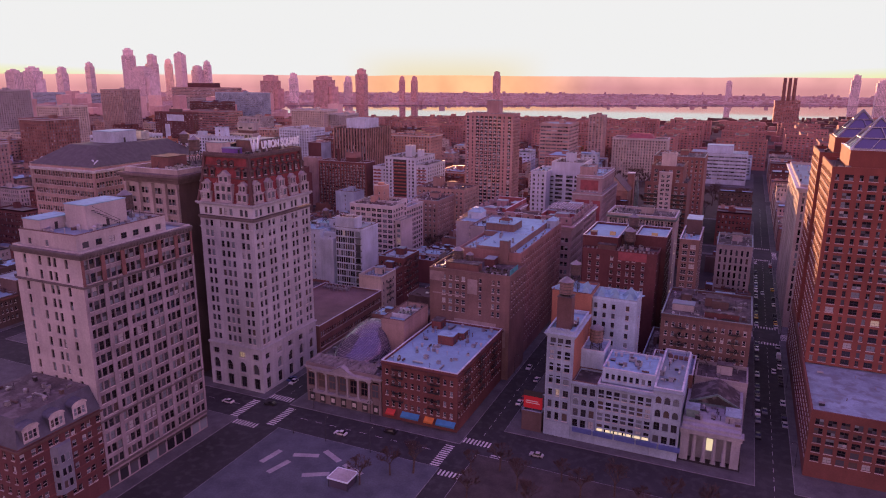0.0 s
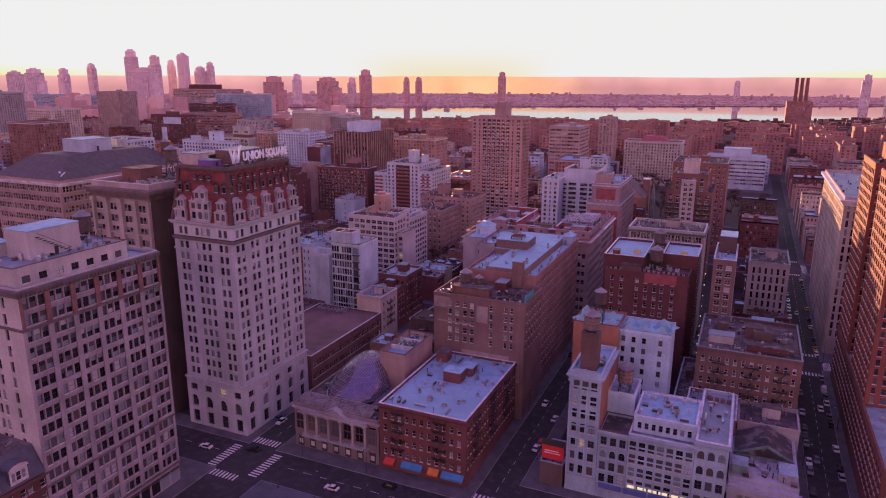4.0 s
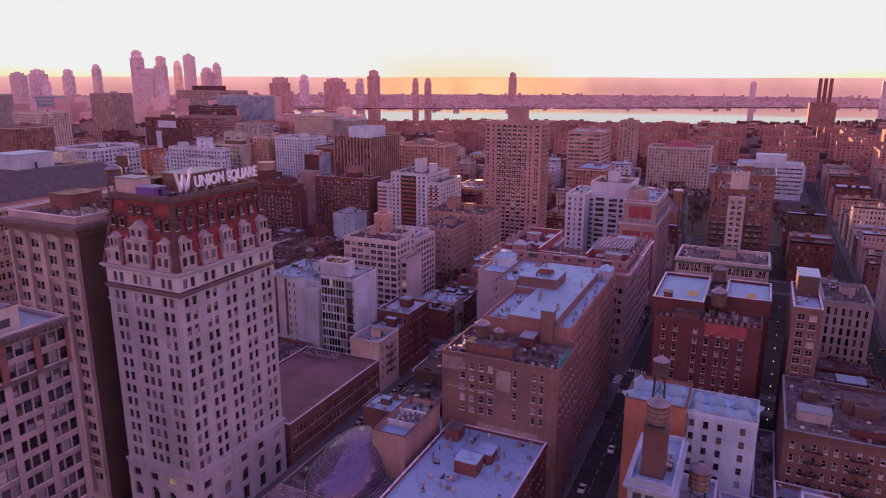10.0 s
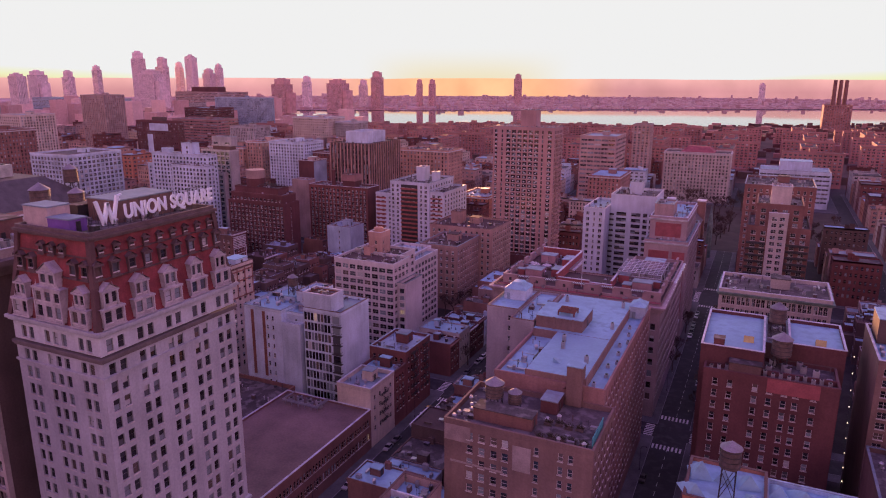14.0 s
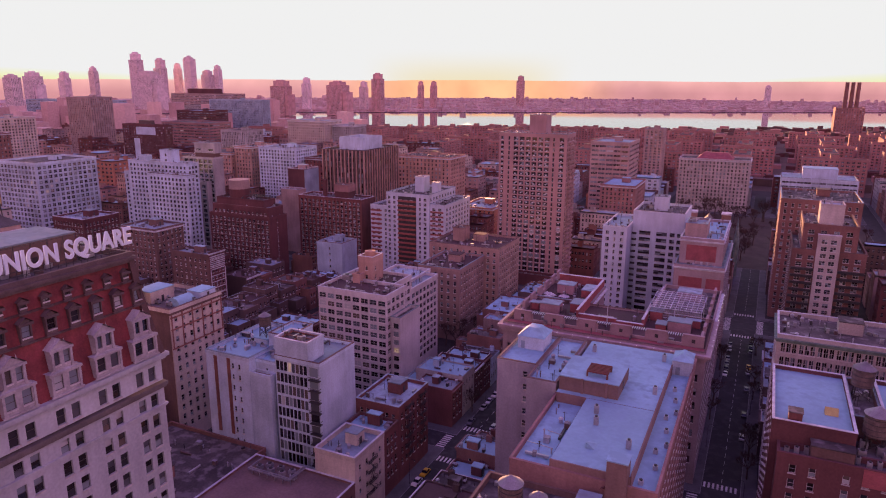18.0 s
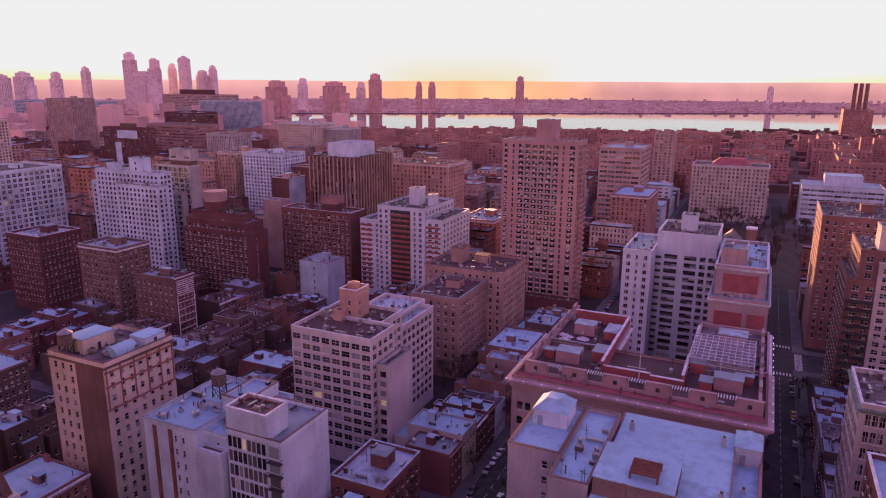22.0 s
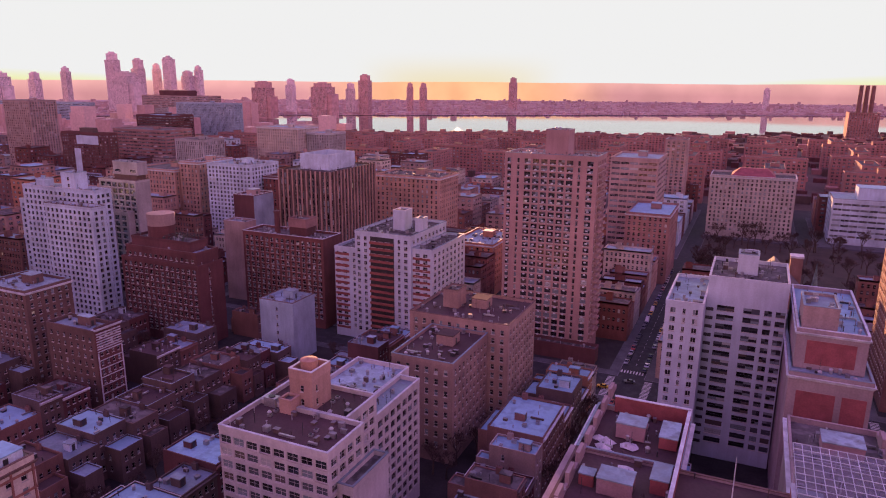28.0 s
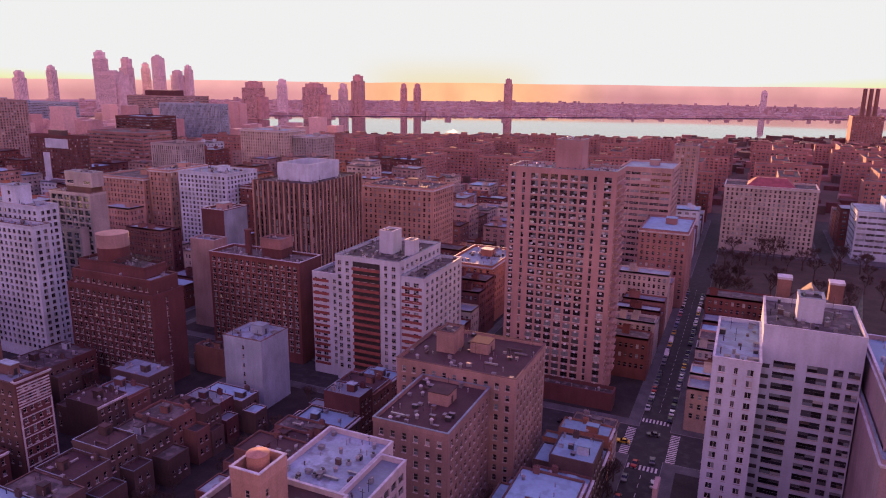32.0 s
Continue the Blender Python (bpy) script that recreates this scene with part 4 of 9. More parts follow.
for k in range(7):
    y = ly0 + LB * k
    ya, yb = max(y - 0.72, ly0 - 0.1), min(y + 0.72, ly1 + 0.1)
    g = Geo(lbse)
    g.box(lx1 + 0.002, lx1 + 0.3, ya, yb, 6.2, 61.9, 0)
    part("pier", g, LOFTS, loft)
    g = Geo(lbse)
    g.box(lx1 + 0.002, lx1 + 0.34, ya + 0.05, yb - 0.05, 62.6, 70.0, 0)
    part("pier", g, TERRA, loft, "red terracotta pier")
for k in range(16):
    z = lrow[k][0] + 2.65
    g = Geo(lbse)
    g.box(lx1 + 0.002, lx1 + 0.16, ly0, ly1, z + 0.42, z + 0.86, 0, True)
    part("string_course", g, LOFTS, loft)
for z in (6.0, 21.7, 62.0):
    g = Geo(lbse)
    g.box(lx1 + 0.002, lx1 + 0.5, ly0 - 0.5, ly1 + 0.1, z, z + 0.55, 0, True)
    g.box(lx0 - 0.1, lx1 + 0.001, ly0 - 0.5, ly0 - 0.002, z, z + 0.55, 0, True)
    part("string_course", g, CORN, loft, "projecting stone course")
for k in range(6):
    for d in (-1.05, 1.05):
        g = Geo(lbse)
        y = ly0 + LB * (k + 0.5) + d
        g.box(lx1 + 0.002, lx1 + 0.1, y - 0.12, y + 0.12, 6.3, 70.0, 0)
        part("mullion_pier", g, LOFTS, loft)
block(loft, lbse, lx0 + 1.5, lx1 - 2.8, ly0 + 1.5, ly1 - 7.5, 71.25, 76.0, LOFT, "slab", "S", True, "silver", 0.35, 0, 0.4, DARKFRAME, {"W": [(4, 1.3), (11, 1.3)]}, limit=40, top_gap=0.3)
bulkhead(loft, lbse, -106.5, -98, -62.5, -48.5, 75.9, 82.8, LOFT, "frost")
bulkhead(loft, lbse, -114.5, -107.5, -70, -60, 75.9, 79.2, LOFT, "frost")
g = Geo(lbse)
for k in range(10):
    g.box(-97.5 + 0.0, -96.9, -61 + k * 0.9, -60.2 + k * 0.9, 81.2 - k * 0.55, 81.35 - k * 0.55, 0, True)
g.bar((-96.9, -61, 82.5), (-96.9, -52, 77.0), 0.05)
part("stair", g, DARKMETAL, loft, "outside steel stair")
water_tower(-110, -38, 71.2, 2.3, 4.8, 5.5)

for k in range(11):
    g = Geo(lbse)
    y = ly0 + (ly1 - ly0) * (k + 0.5) / 11
    g.box(lx1 + 0.002, lx1 + 0.06, y - 1.45, y + 1.45, 0.6, 4.4, 0)
    g.box(lx1 + 0.06, lx1 + 0.5, y - 1.55, y + 1.55, 4.4, 5.0, 1, True)
    part("shopfront", g, [GLASS_O, DARKFRAME], loft, "dark glazed shopfront")
for k in range(5):
    g = Geo(lbse)
    x = lx0 + 27 * (k + 0.5) / 5
    g.box(x - 1.9, x + 1.9, ly0 - 0.06, ly0 - 0.002, 0.6, 4.4, 0)
    part("shopfront", g, GLASS_O, loft, "dark glazed shopfront")

# red brick corner house at the bottom left
rb = (-104, -84.6, 0)
house = thing("brick_house", *rb, "dark red brick house with pale trim, oriel and slate mansard", "building")
FOOT.append((-118, -90, -97, -72.3))
block(house, rb, -118, -90, -96.9, -72.3, 0, 26, brick("darkred"), "prewar", "W", True, "tar", 0.3, 0.7, 4.5, FRAME, {"S": [(24.6 * (k + 0.5) / 10 + (0.35 if k % 2 else -0.35), 1.35) for k in range(10)]}, cornice_mat=brick("bark"), tidy=1)
SLATEG = surface("slate_grey", (0.075, 0.085, 0.11), 0.6, 0, 0.5, 4, 0.3, 0.2)
g = Geo(rb)
A, B = [(-118, -97.4), (-89.5, -97.4), (-89.5, -72.3), (-118, -72.3)], [(-115.5, -94.5), (-93.2, -94.5), (-93.2, -72.4), (-115.5, -72.4)]
for k in range(4):
    n = (k + 1) % 4
    g.quad((*A[k], 26.5), (*A[n], 26.5), (*B[n], 33.0), (*B[k], 33.0))
part("mansard_roof", g, SLATEG, house, "blue-grey slate mansard")
g = Geo(rb)
g.quad(*[(*p, 33.0) for p in B])
part("roof", g, TAR, house)
clutter(house, rb, -114, -95, -93, -74, 33.0, 26)
for z in (8.6, 12.0, 15.4, 18.8, 22.2):
    g = Geo(rb)
    g.box(-89.998, -89.86, -96.9, -72.4, z, z + 0.28, 0, True)
    part("string_course", g, brick("red"), house, "moulded brick course")
for y in (-93.1, -85.6, -78.7):
    g = Geo(rb)
    ws = []
    facade(g, ws, (-89.7, y - 2.2), (0, 1), 4.4, 27.0, 30.6, [(0.95, 1.0), (2.2, 1.2), (3.45, 1.0)], [(27.6, 2.3)], 0.25)
    for k in range(8):
        a0, a1 = math.pi * k / 8, math.pi * (k + 1) / 8
        p = [(-89.5, y - 2.5 * math.cos(a0), 30.6 + 1.3 * math.sin(a0)), (-89.5, y - 2.5 * math.cos(a1), 30.6 + 1.3 * math.sin(a1))]
        g.quad(p[0], p[1], (-94.0, p[1][1], p[1][2] + 0.3), (-94.0, p[0][1], p[0][2] + 0.3), 1)
        g.tri((-89.7, y, 30.6), p[1], p[0])
    g.quad((-89.7, y - 2.2, 27.0), (-89.7, y - 2.2, 30.6), (-93.4, y - 2.2, 30.6), (-93.4, y - 2.2, 27.0), 1)
    g.quad((-89.7, y + 2.2, 30.6), (-89.7, y + 2.2, 27.0), (-93.4, y + 2.2, 27.0), (-93.4, y + 2.2, 30.6), 1)
    d = part("dormer", g, [SILL, SLATEG], house, "pale framed dormer with curved slate hood")
    for (p, uu, ww, hh) in ws:
        gg = Geo(rb)
        window_geo(gg, p, uu, ww, hh, 0.25, "sash")
        part("window", gg, [FRAME, GLASS_O, SILL], d)
g = Geo(rb)
ws = []
for (p, q) in (((-90, -88.6), (-88.4, -87.4)), ((-88.4, -87.4), (-88.4, -83.6)), ((-88.4, -83.6), (-90, -82.4))):
    L = math.hypot(q[0] - p[0], q[1] - p[1])
    facade(g, ws, p, ((q[0] - p[0]) / L, (q[1] - p[1]) / L), L, 8.0, 22.0, [(L / 2, 1.1)] if L < 3 else [(1.1, 1.2), (2.7, 1.2)], [(9.4, 2.3), (13.2, 2.3), (17.2, 2.3)], 0.2)
g.prism([(-90, -88.6), (-88.4, -87.4), (-88.4, -83.6), (-90, -82.4)], 21.9, 22.4)
d = part("oriel", g, surface("oriel_blue_grey", (0.20, 0.23, 0.28), 0.6, 0, 0.4, 4, 0.2, 0.1), house, "blue-grey painted oriel bay")
for (p, uu, ww, hh) in ws:
    gg = Geo(rb)
    window_geo(gg, p, uu, ww, hh, 0.2, "plain")
    part("window", gg, [FRAME, GLASS_O, SILL], d)

# ---- domed hall and red brick corner ----
tb = (-54, 17, 0)
hall = thing("domed_hall", *tb, "grey brick hall with columned front and glass shell dome", "hall")
FOOT.append((-70, -38.4, 0, 46))
BRICKS["rose"] = (0.31, 0.18, 0.17)
HALLS = surface("hall_stone", (0.34, 0.33, 0.35), 0.85, 0, 0.12, 2, 0.25, 0.2, 0, 0.15)
HALLM = surface("hall_brick", (0.22, 0.18, 0.18), 0.85, 0, 0.12, 2, 0.25, 0.2, 0, 0.12)
block(hall, tb, -70, -38.4, 0, 36, 0, 14.5, HALLM, "prewar", "WN", True, "tar", 0.9, 0.7, 6.2, DARKFRAME, {"W": [(31.6 * (k + 0.5) / 7, 2.6) for k in range(7)], "S": []}, cornice_mat=HALLS)
for k in range(7):
    g = Geo(tb)
    x = -70 + 31.6 * (k + 0.5) / 7
    g.box(x - 1.1, x + 1.1, -0.1, -0.004, 0.4, 3.9, 0, True)
    g.box(x - 0.7, x + 0.7, -0.14, -0.104, 1.3, 2.9, 1, True)
    part("shop_window", g, [DARKMETAL, SILL], hall, "dark shop window with pale poster")
    g = Geo(tb)
    g.box(x - 1.55, x + 1.55, -0.2, -0.004, 6.6, 12.2, 0, True)
    g.box(x - 1.2, x - 0.08, -0.24, -0.204, 7.0, 9.4, 1, True)
    g.box(x + 0.08, x + 1.2, -0.24, -0.204, 7.0, 9.4, 1, True)
    g.box(x - 1.2, x - 0.08, -0.24, -0.204, 9.8, 11.8, 1, True)
    g.box(x + 0.08, x + 1.2, -0.24, -0.204, 9.8, 11.8, 1, True)
    part("window_bay", g, [brick("bark"), GLASS_O], hall, "tall brown framed window bay")
for k in range(6):
    g = Geo(tb)
    x = -70 + 31.6 * (k + 1) / 7
    g.cyl(x, -0.75, 6.0, 12.6, 0.42, 0.38, 12)
    g.box(x - 0.65, x + 0.65, -1.4, -0.09, 5.4, 6.0)
    g.box(x - 0.65, x + 0.65, -1.4, -0.09, 12.6, 13.1)
    part("column", g, HALLS, hall, "pale stone column")
g = Geo(tb)
g.box(-66.6, -41.8, -1.5, -0.09, 4.6, 5.39, 0, True)
g.box(-66.6, -41.8, -1.5, -0.09, 13.11, 14.2, 0, True)
part("entablature", g, HALLS, hall)
g = Geo(tb)
g.tri((-58.7, -1.3, 14.3), (-49.7, -1.3, 14.3), (-54.2, -1.3, 16.6))
g.quad((-59.3, -1.5, 14.2), (-54.2, -1.5, 16.9), (-54.2, 1.0, 16.9), (-59.3, 1.0, 14.2))
g.quad((-54.2, -1.5, 16.9), (-49.1, -1.5, 14.2), (-49.1, 1.0, 14.2), (-54.2, 1.0, 16.9))
part("pediment", g, HALLS, hall, "stone pediment")
# glass shell
DOMEG, nt, b = nodes_of("dome_glass")
rr = nt.nodes.new("ShaderNodeNewGeometry").outputs["Random Per Island"]
cr = nt.nodes.new("ShaderNodeValToRGB")
cr.color_ramp.elements[0].color, cr.color_ramp.elements[1].color = (0.12, 0.11, 0.165, 1), (0.19, 0.17, 0.24, 1)
nt.links.new(rr, cr.inputs[0])
nt.links.new(cr.outputs[0], b.inputs["Base Color"])
b.inputs["Roughness"].default_value, b.inputs["Metallic"].default_value = 0.1, 0.55
cx, cy, rx, ry, rz, zb = -55.6, 17.5, 10.4, 12.0, 10.4, 15.4
NU, NV = 40, 14


def shell(u, v, s=1.0):
    a, e = 2 * math.pi * u / NU, math.pi / 2 * v / NV
    c = max(0.0, math.cos(e))
    up = (1 - c ** 2.2) ** 0.8
    return (cx + s * rx * math.cos(a) * c, cy + s * ry * math.sin(a) * c + 8.5 * up ** 1.6, zb + s * rz * up)


g, gl = Geo(tb), Geo(tb)
for u in range(NU):
    for v in range(NV):
        g.quad(shell(u, v), shell(u + 1, v), shell(u + 1, v + 1), shell(u, v + 1))
        gl.bar(shell(u, v, 1.004), shell(u + 1, v, 1.004), 0.11 if v == 0 else 0.03)
        gl.bar(shell(u, v, 1.004), shell(u + 1, v + 1, 1.004), 0.03)
dome = part("glass_dome", g, DOMEG, hall, "blue-grey glass shell of many triangular panes", "", True)
part("lattice", gl, METAL, dome, "thin pale steel lattice")
block(hall, tb, -50.4, -40.6, 22.8, 44.5, 14.6, 26.4, brick("pink"), "small", "", False, "frost", 1.9, tidy=1)
block(hall, tb, -50.3, -40.7, 36.1, 44.4, 0, 14.5, brick("pink"), "small", "", False, "tar", 0.05, tidy=1)
for y in (30.4, 37.4):
    g = Geo(tb)
    g.box(-50.0, -41.0, y, y + 0.4, 26.3, 28.0, 0)
    part("well_wall", g, COPING, hall, "white dividing wall of the sunken roof well")
clutter(hall, tb, -49.4, -41.6, 31.2, 44, 26.3, 26)
SLAT = surface("terracotta_slat", (0.24, 0.22, 0.25), 0.7, 0, 0.5, 4, 0.4, 0.1)
sr_ = random.Random(5)
for k in range(8):
    y, z = 0.7 + k * 0.72, 15.55 + k * 0.16
    x = -69.2 + sr_.uniform(0, 1)
    while x < -42.5:
        l = sr_.uniform(1.6, 5.2)
        g = Geo(tb)
        g.box(x, min(x + l, -41.6), y, y + 0.42, z, z + 0.3, 0, True)
        part("slat", g, SLAT, hall)
        x += l + sr_.uniform(0.15, 0.5)
for k in range(5):
    x, z = -42.0 - k * 0.72, 15.55 + k * 0.16
    y = 6.8
    while y < 20:
        l = sr_.uniform(1.6, 4.5)
        g = Geo(tb)
        g.box(x, x + 0.42, y, min(y + l, 21.5), z, z + 0.3, 0, True)
        part("slat", g, SLAT, hall)
        y += l + sr_.uniform(0.15, 0.5)
for k in range(4):
    hvac(-46 + (k % 2) * 2.6 - 1, 32.2 + k * 1.4, 26.3, 1.6, 1.2, 1.6)

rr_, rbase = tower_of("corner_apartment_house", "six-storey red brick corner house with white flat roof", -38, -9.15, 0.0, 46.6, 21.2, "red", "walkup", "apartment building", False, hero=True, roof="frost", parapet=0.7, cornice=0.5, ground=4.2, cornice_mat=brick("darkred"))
bulkhead(rr_, rbase, -27, -21, 24, 29, 21.05, 24.6, brick("red"), "frost")
bulkhead(rr_, rbase, -24, -19.5, 31, 36, 21.05, 23.8, brick("red"), "frost")
bulkhead(rr_, rbase, -36, -32, 38, 43, 21.05, 24.2, brick("red"), "tar")
g = Geo(rbase)
for k, (x0, x1, c) in enumerate(((-36, -32.5, 1), (-30, -23, 0), (-21, -17.5, 2), (-16.5, -9.4, 0))):
    g.quad((x0, -1.7, 2.9), (x1, -1.7, 2.9), (x1, -0.1, 4.0), (x0, -0.1, 4.0), c)
    g.quad((x0, -1.7, 2.3), (x1, -1.7, 2.3), (x1, -1.7, 2.9), (x0, -1.7, 2.9), c)
part("awning", g, [surface("awning_blue", (0.05, 0.22, 0.42), 0.7, 0, 0.5, 4, 0.2, 0), surface("awning_red", (0.5, 0.05, 0.04), 0.7, 0, 0.5, 4, 0.2, 0), surface("awning_orange", (0.6, 0.2, 0.04), 0.7, 0, 0.5, 4, 0.2, 0)], rr_, "blue, red and orange shop awnings")
for k in range(7):
    hvac(-34 + 3.6 * k, 6 + (k * 7) % 30, 21.05, 0.9, 0.8, 0.9)

for x in (-31.5, -17.5):
    fire_escape(rr_, rbase, x, 0.0, 7.5, 20, 3.0, (0, -1))
for y in (8, 22, 36):
    fire_escape(rr_, rbase, -9.15, y, 7.5, 20, 3.0, (1, 0))

# ---- 16th Street, north side: water tank loft, white-roofed loft, high school ----
wr, wb = tower_of("tank_loft", "grey-brown brick loft with water tanks and roof terrace", -41, -6.6, 47.0, 68.2, 42.6, "umber", "prewar", "office building", False, hero=True, faces="S", roof="tar", parapet=1.0,
                  cols={"W": [(6.3, 1.5), (9.2, 1.5), (12.1, 1.5), (14.8, 1.5), (22, 1.1), (27.4, 1.1), (29.6, 1.1)]}, ground=9, skip_rows=5, coping_mat=brick("umber"), tidy=1)
for k, (xa, xb, za, zc_) in enumerate(((-24.4, -20.2, 34.5, 40.6), (-41, -34.5, 38.4, 42.4), (-30, -12, 21.5, 23.4), (-19, -8, 14, 22), (-39.5, -26.5, 33.0, 33.5))):
    g = Geo(wb)
    g.box(xa, xb, 46.95, 46.992, za, zc_, 0, True)
    part("render_patch", g, surface("patch_%d" % (k % 2), ((0.33, 0.28, 0.27), (0.28, 0.22, 0.21))[k % 2], 0.9, 0, 0.3, 3, 0.3, 0.1), wr, "pale rendered patch on the wall")
bulkhead(wr, wb, -35.5, -21.5, 51, 55.4, 42.5, 45.4, brick("brown"), "tar")
bulkhead(wr, wb, -22.5, -18.5, 61, 66.5, 42.5, 45.6, brick("darkred"), "silver")
g = Geo(wb)
g.tri((-18.9, 67.9, 46.2), (-15.1, 67.9, 46.2), (-17.0, 67.9, 47.8))
g.quad((-19.2, 67.6, 46.1), (-17.0, 67.6, 48.0), (-17.0, 68.2, 48.0), (-19.2, 68.2, 46.1))
g.quad((-17.0, 67.6, 48.0), (-14.8, 67.6, 46.1), (-14.8, 68.2, 46.1), (-17.0, 68.2, 48.0))
part("gable", g, brick("darkred"), wr, "small brick gable over the terrace door")
water_tower(-33.1, 58.2, 42.5, 2.2, 3.6, 3.0)
water_tower(-28.0, 58.4, 42.5, 1.6, 2.9, 2.2)
clutter(wr, wb, -40, -36, 48.5, 67, 42.5, 20)
clutter(wr, wb, -20, -9, 49, 60, 42.5, 16)
SHRUB = surface("winter_shrub", (0.055, 0.05, 0.03), 0.95, 0, 1.5, 9, 0.4, 0.3)
pr_ = random.Random(31)
for k in range(9):
    x, y = -19 + (k % 5) * 2.4, 49.4 + (k // 5) * 6.5 + pr_.uniform(-0.5, 0.5)
    root = thing("planter", x, y, 42.5, "timber roof planter with a bare brown shrub", "planter", "roof planters")
    g = Geo((x, y, 42.5))
    g.box(x - 0.9, x + 0.9, y - 0.4, y + 0.4, 42.5, 43.1, 0)
    part("box", g, WOOD, root)
    g = Geo((x, y, 42.5))
    for j in range(46):
        a, e, l = pr_.uniform(0, 6.28), pr_.uniform(0.3, 1.4), pr_.uniform(0.5, 1.3)
        px = x + pr_.uniform(-0.7, 0.7)
        g.bar((px, y, 43.05), (px + l * math.cos(a) * math.cos(e), y + l * math.sin(a) * math.cos(e), 43.05 + l * math.sin(e)), 0.035)
    part("shrub", g, SHRUB, root, "bare brown twigs", "stuff")
TEAL = surface("turquoise_screen", (0.07, 0.33, 0.36), 0.6, 0, 0.5, 4, 0.25, 0.1)
for k in range(7):
    g = Geo(wb)
    y = 48.6 + k * 1.5
    g.box(-7.4, -7.25, y, y + 1.25, 43.1, 45.6, 0, True)
    part("screen_panel", g, TEAL, wr, "turquoise terrace screen")
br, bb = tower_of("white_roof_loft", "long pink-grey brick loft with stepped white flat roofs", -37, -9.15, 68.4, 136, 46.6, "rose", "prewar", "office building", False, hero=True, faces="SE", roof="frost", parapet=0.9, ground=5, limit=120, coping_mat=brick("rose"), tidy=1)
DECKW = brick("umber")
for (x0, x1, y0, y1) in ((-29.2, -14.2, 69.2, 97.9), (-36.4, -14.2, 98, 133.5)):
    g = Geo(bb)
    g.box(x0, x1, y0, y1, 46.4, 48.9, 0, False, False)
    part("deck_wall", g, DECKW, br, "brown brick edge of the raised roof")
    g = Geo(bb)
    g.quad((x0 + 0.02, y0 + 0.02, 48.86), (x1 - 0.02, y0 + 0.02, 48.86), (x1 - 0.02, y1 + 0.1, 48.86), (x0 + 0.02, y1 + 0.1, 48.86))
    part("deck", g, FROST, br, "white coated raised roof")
g = Geo(bb)
g.box(-14.2, -13.9, 69.2, 133.5, 46.4, 49.15, 0)
g.box(-29.2, -14.2, 68.9, 69.18, 46.4, 49.1, 0)
part("deck_kerb", g, DECKW, br, "low brown kerb along the raised roof")
NWW = surface("lilac_render", (0.34, 0.33, 0.38), 0.85, 0, 0.1, 2, 0.22, 0.15, 0, 0.15)
block(br, bb, -55, -44.5, 108.6, 130, 0, 49.2, NWW, "small", "", False, "frost", 0.7, cols={"W": [(7.6, 1.25), (9.5, 1.25)]}, tidy=1, coping_mat=DECKW)
block(br, bb, -44.4, -37.1, 100.5, 130, 0, 49.2, NWW, "small", "", False, "frost", 0.7, tidy=1, coping_mat=DECKW)
bulkhead(br, bb, -36.2, -22.6, 99.8, 112.5, 48.86, 52.3, DECKW, "frost")
RUST = surface("rust_beam", (0.16, 0.055, 0.045), 0.8, 0.1, 0.6, 4, 0.3, 0.1)
for k in range(7):
    g = Geo(bb)
    g.box(-30.4, -25.4, 101.6 + k * 0.75, 101.95 + k * 0.75, 53.6, 54.0, 0, True)
    part("pergola_beam", g, RUST, br, "rust-red steel beam")
for x in (-30.2, -25.6):
    for y in (101.7, 106.3):
        g = Geo(bb)
        g.bar((x, y, 52.5), (x, y, 53.6), 0.18)
        part("pergola_post", g, RUST, br)
for x in (-30.8, -25.2):
    g = Geo(bb)
    g.box(x - 0.3, x + 0.3, 99.45, 99.79, 48.9, 52.5, 0, True)
    part("buttress", g, DECKW, br)


def roof_hut(x0, x1, y0, y1, z0, z1, top):
    """A white stair hut with a stepped pyramid roof."""
    g = Geo(bb)
    g.box(x0, x1, y0, y1, z0, z1, 0, False, False)
    g.box(x0 + 0.9, x0 + 2.0, y0 - 0.06, y0 - 0.004, z0 + 0.1, z0 + 2.2, 1)
    hut = part("roof_hut", g, [brick("white"), SILVER], br, "white rendered stair hut")
    g = Geo(bb)
    for k, (i0, i1) in enumerate(((-0.2, 0.7), (0.7, 1.5), (1.5, 2.1))):
        za, zb_ = z1 + top * k / 3, z1 + top * (k + 1) / 3
        A = [(x0 + i0, y0 + i0), (x1 - i0, y0 + i0), (x1 - i0, y1 - i0), (x0 + i0, y1 - i0)]
        B = [(x0 + i1, y0 + i1), (x1 - i1, y0 + i1), (x1 - i1, y1 - i1), (x0 + i1, y1 - i1)]
        for j in range(4):
            n = (j + 1) % 4
            g.quad((*A[j], za), (*A[n], za), (*B[n], zb_), (*B[j], zb_))
        g.quad(*[(*p, zb_) for p in B])
    part("hut_roof", g, FROST, hut, "stepped white hut roof")


roof_hut(-53.3, -46.1, 119.5, 127, 49.1, 52.6, 2.0)
roof_hut(-14.1, -9.4, 125.5, 132.5, 46.5, 50.3, 1.5)
bulkhead(br, bb, -18.1, -14.4, 66.9, 70.4, 42.6, 52.6, DECKW, "frost")
for (x, y) in ((-25.5, 91.6), (-24.4, 86.5), (-34.0, 126.0), (-15.5, 106.7), (-16.4, 79.6), (-16.3, 127.3)):
    hvac(x, y, 48.86, 0.95, 0.8, 1.9)
for k in range(9):
    hvac(-12.6 + (k * 1.7) % 2.6, 72 + k * 5.2 + (k % 3), 46.45, 0.9, 0.8, 0.9)
g = Geo(bb)
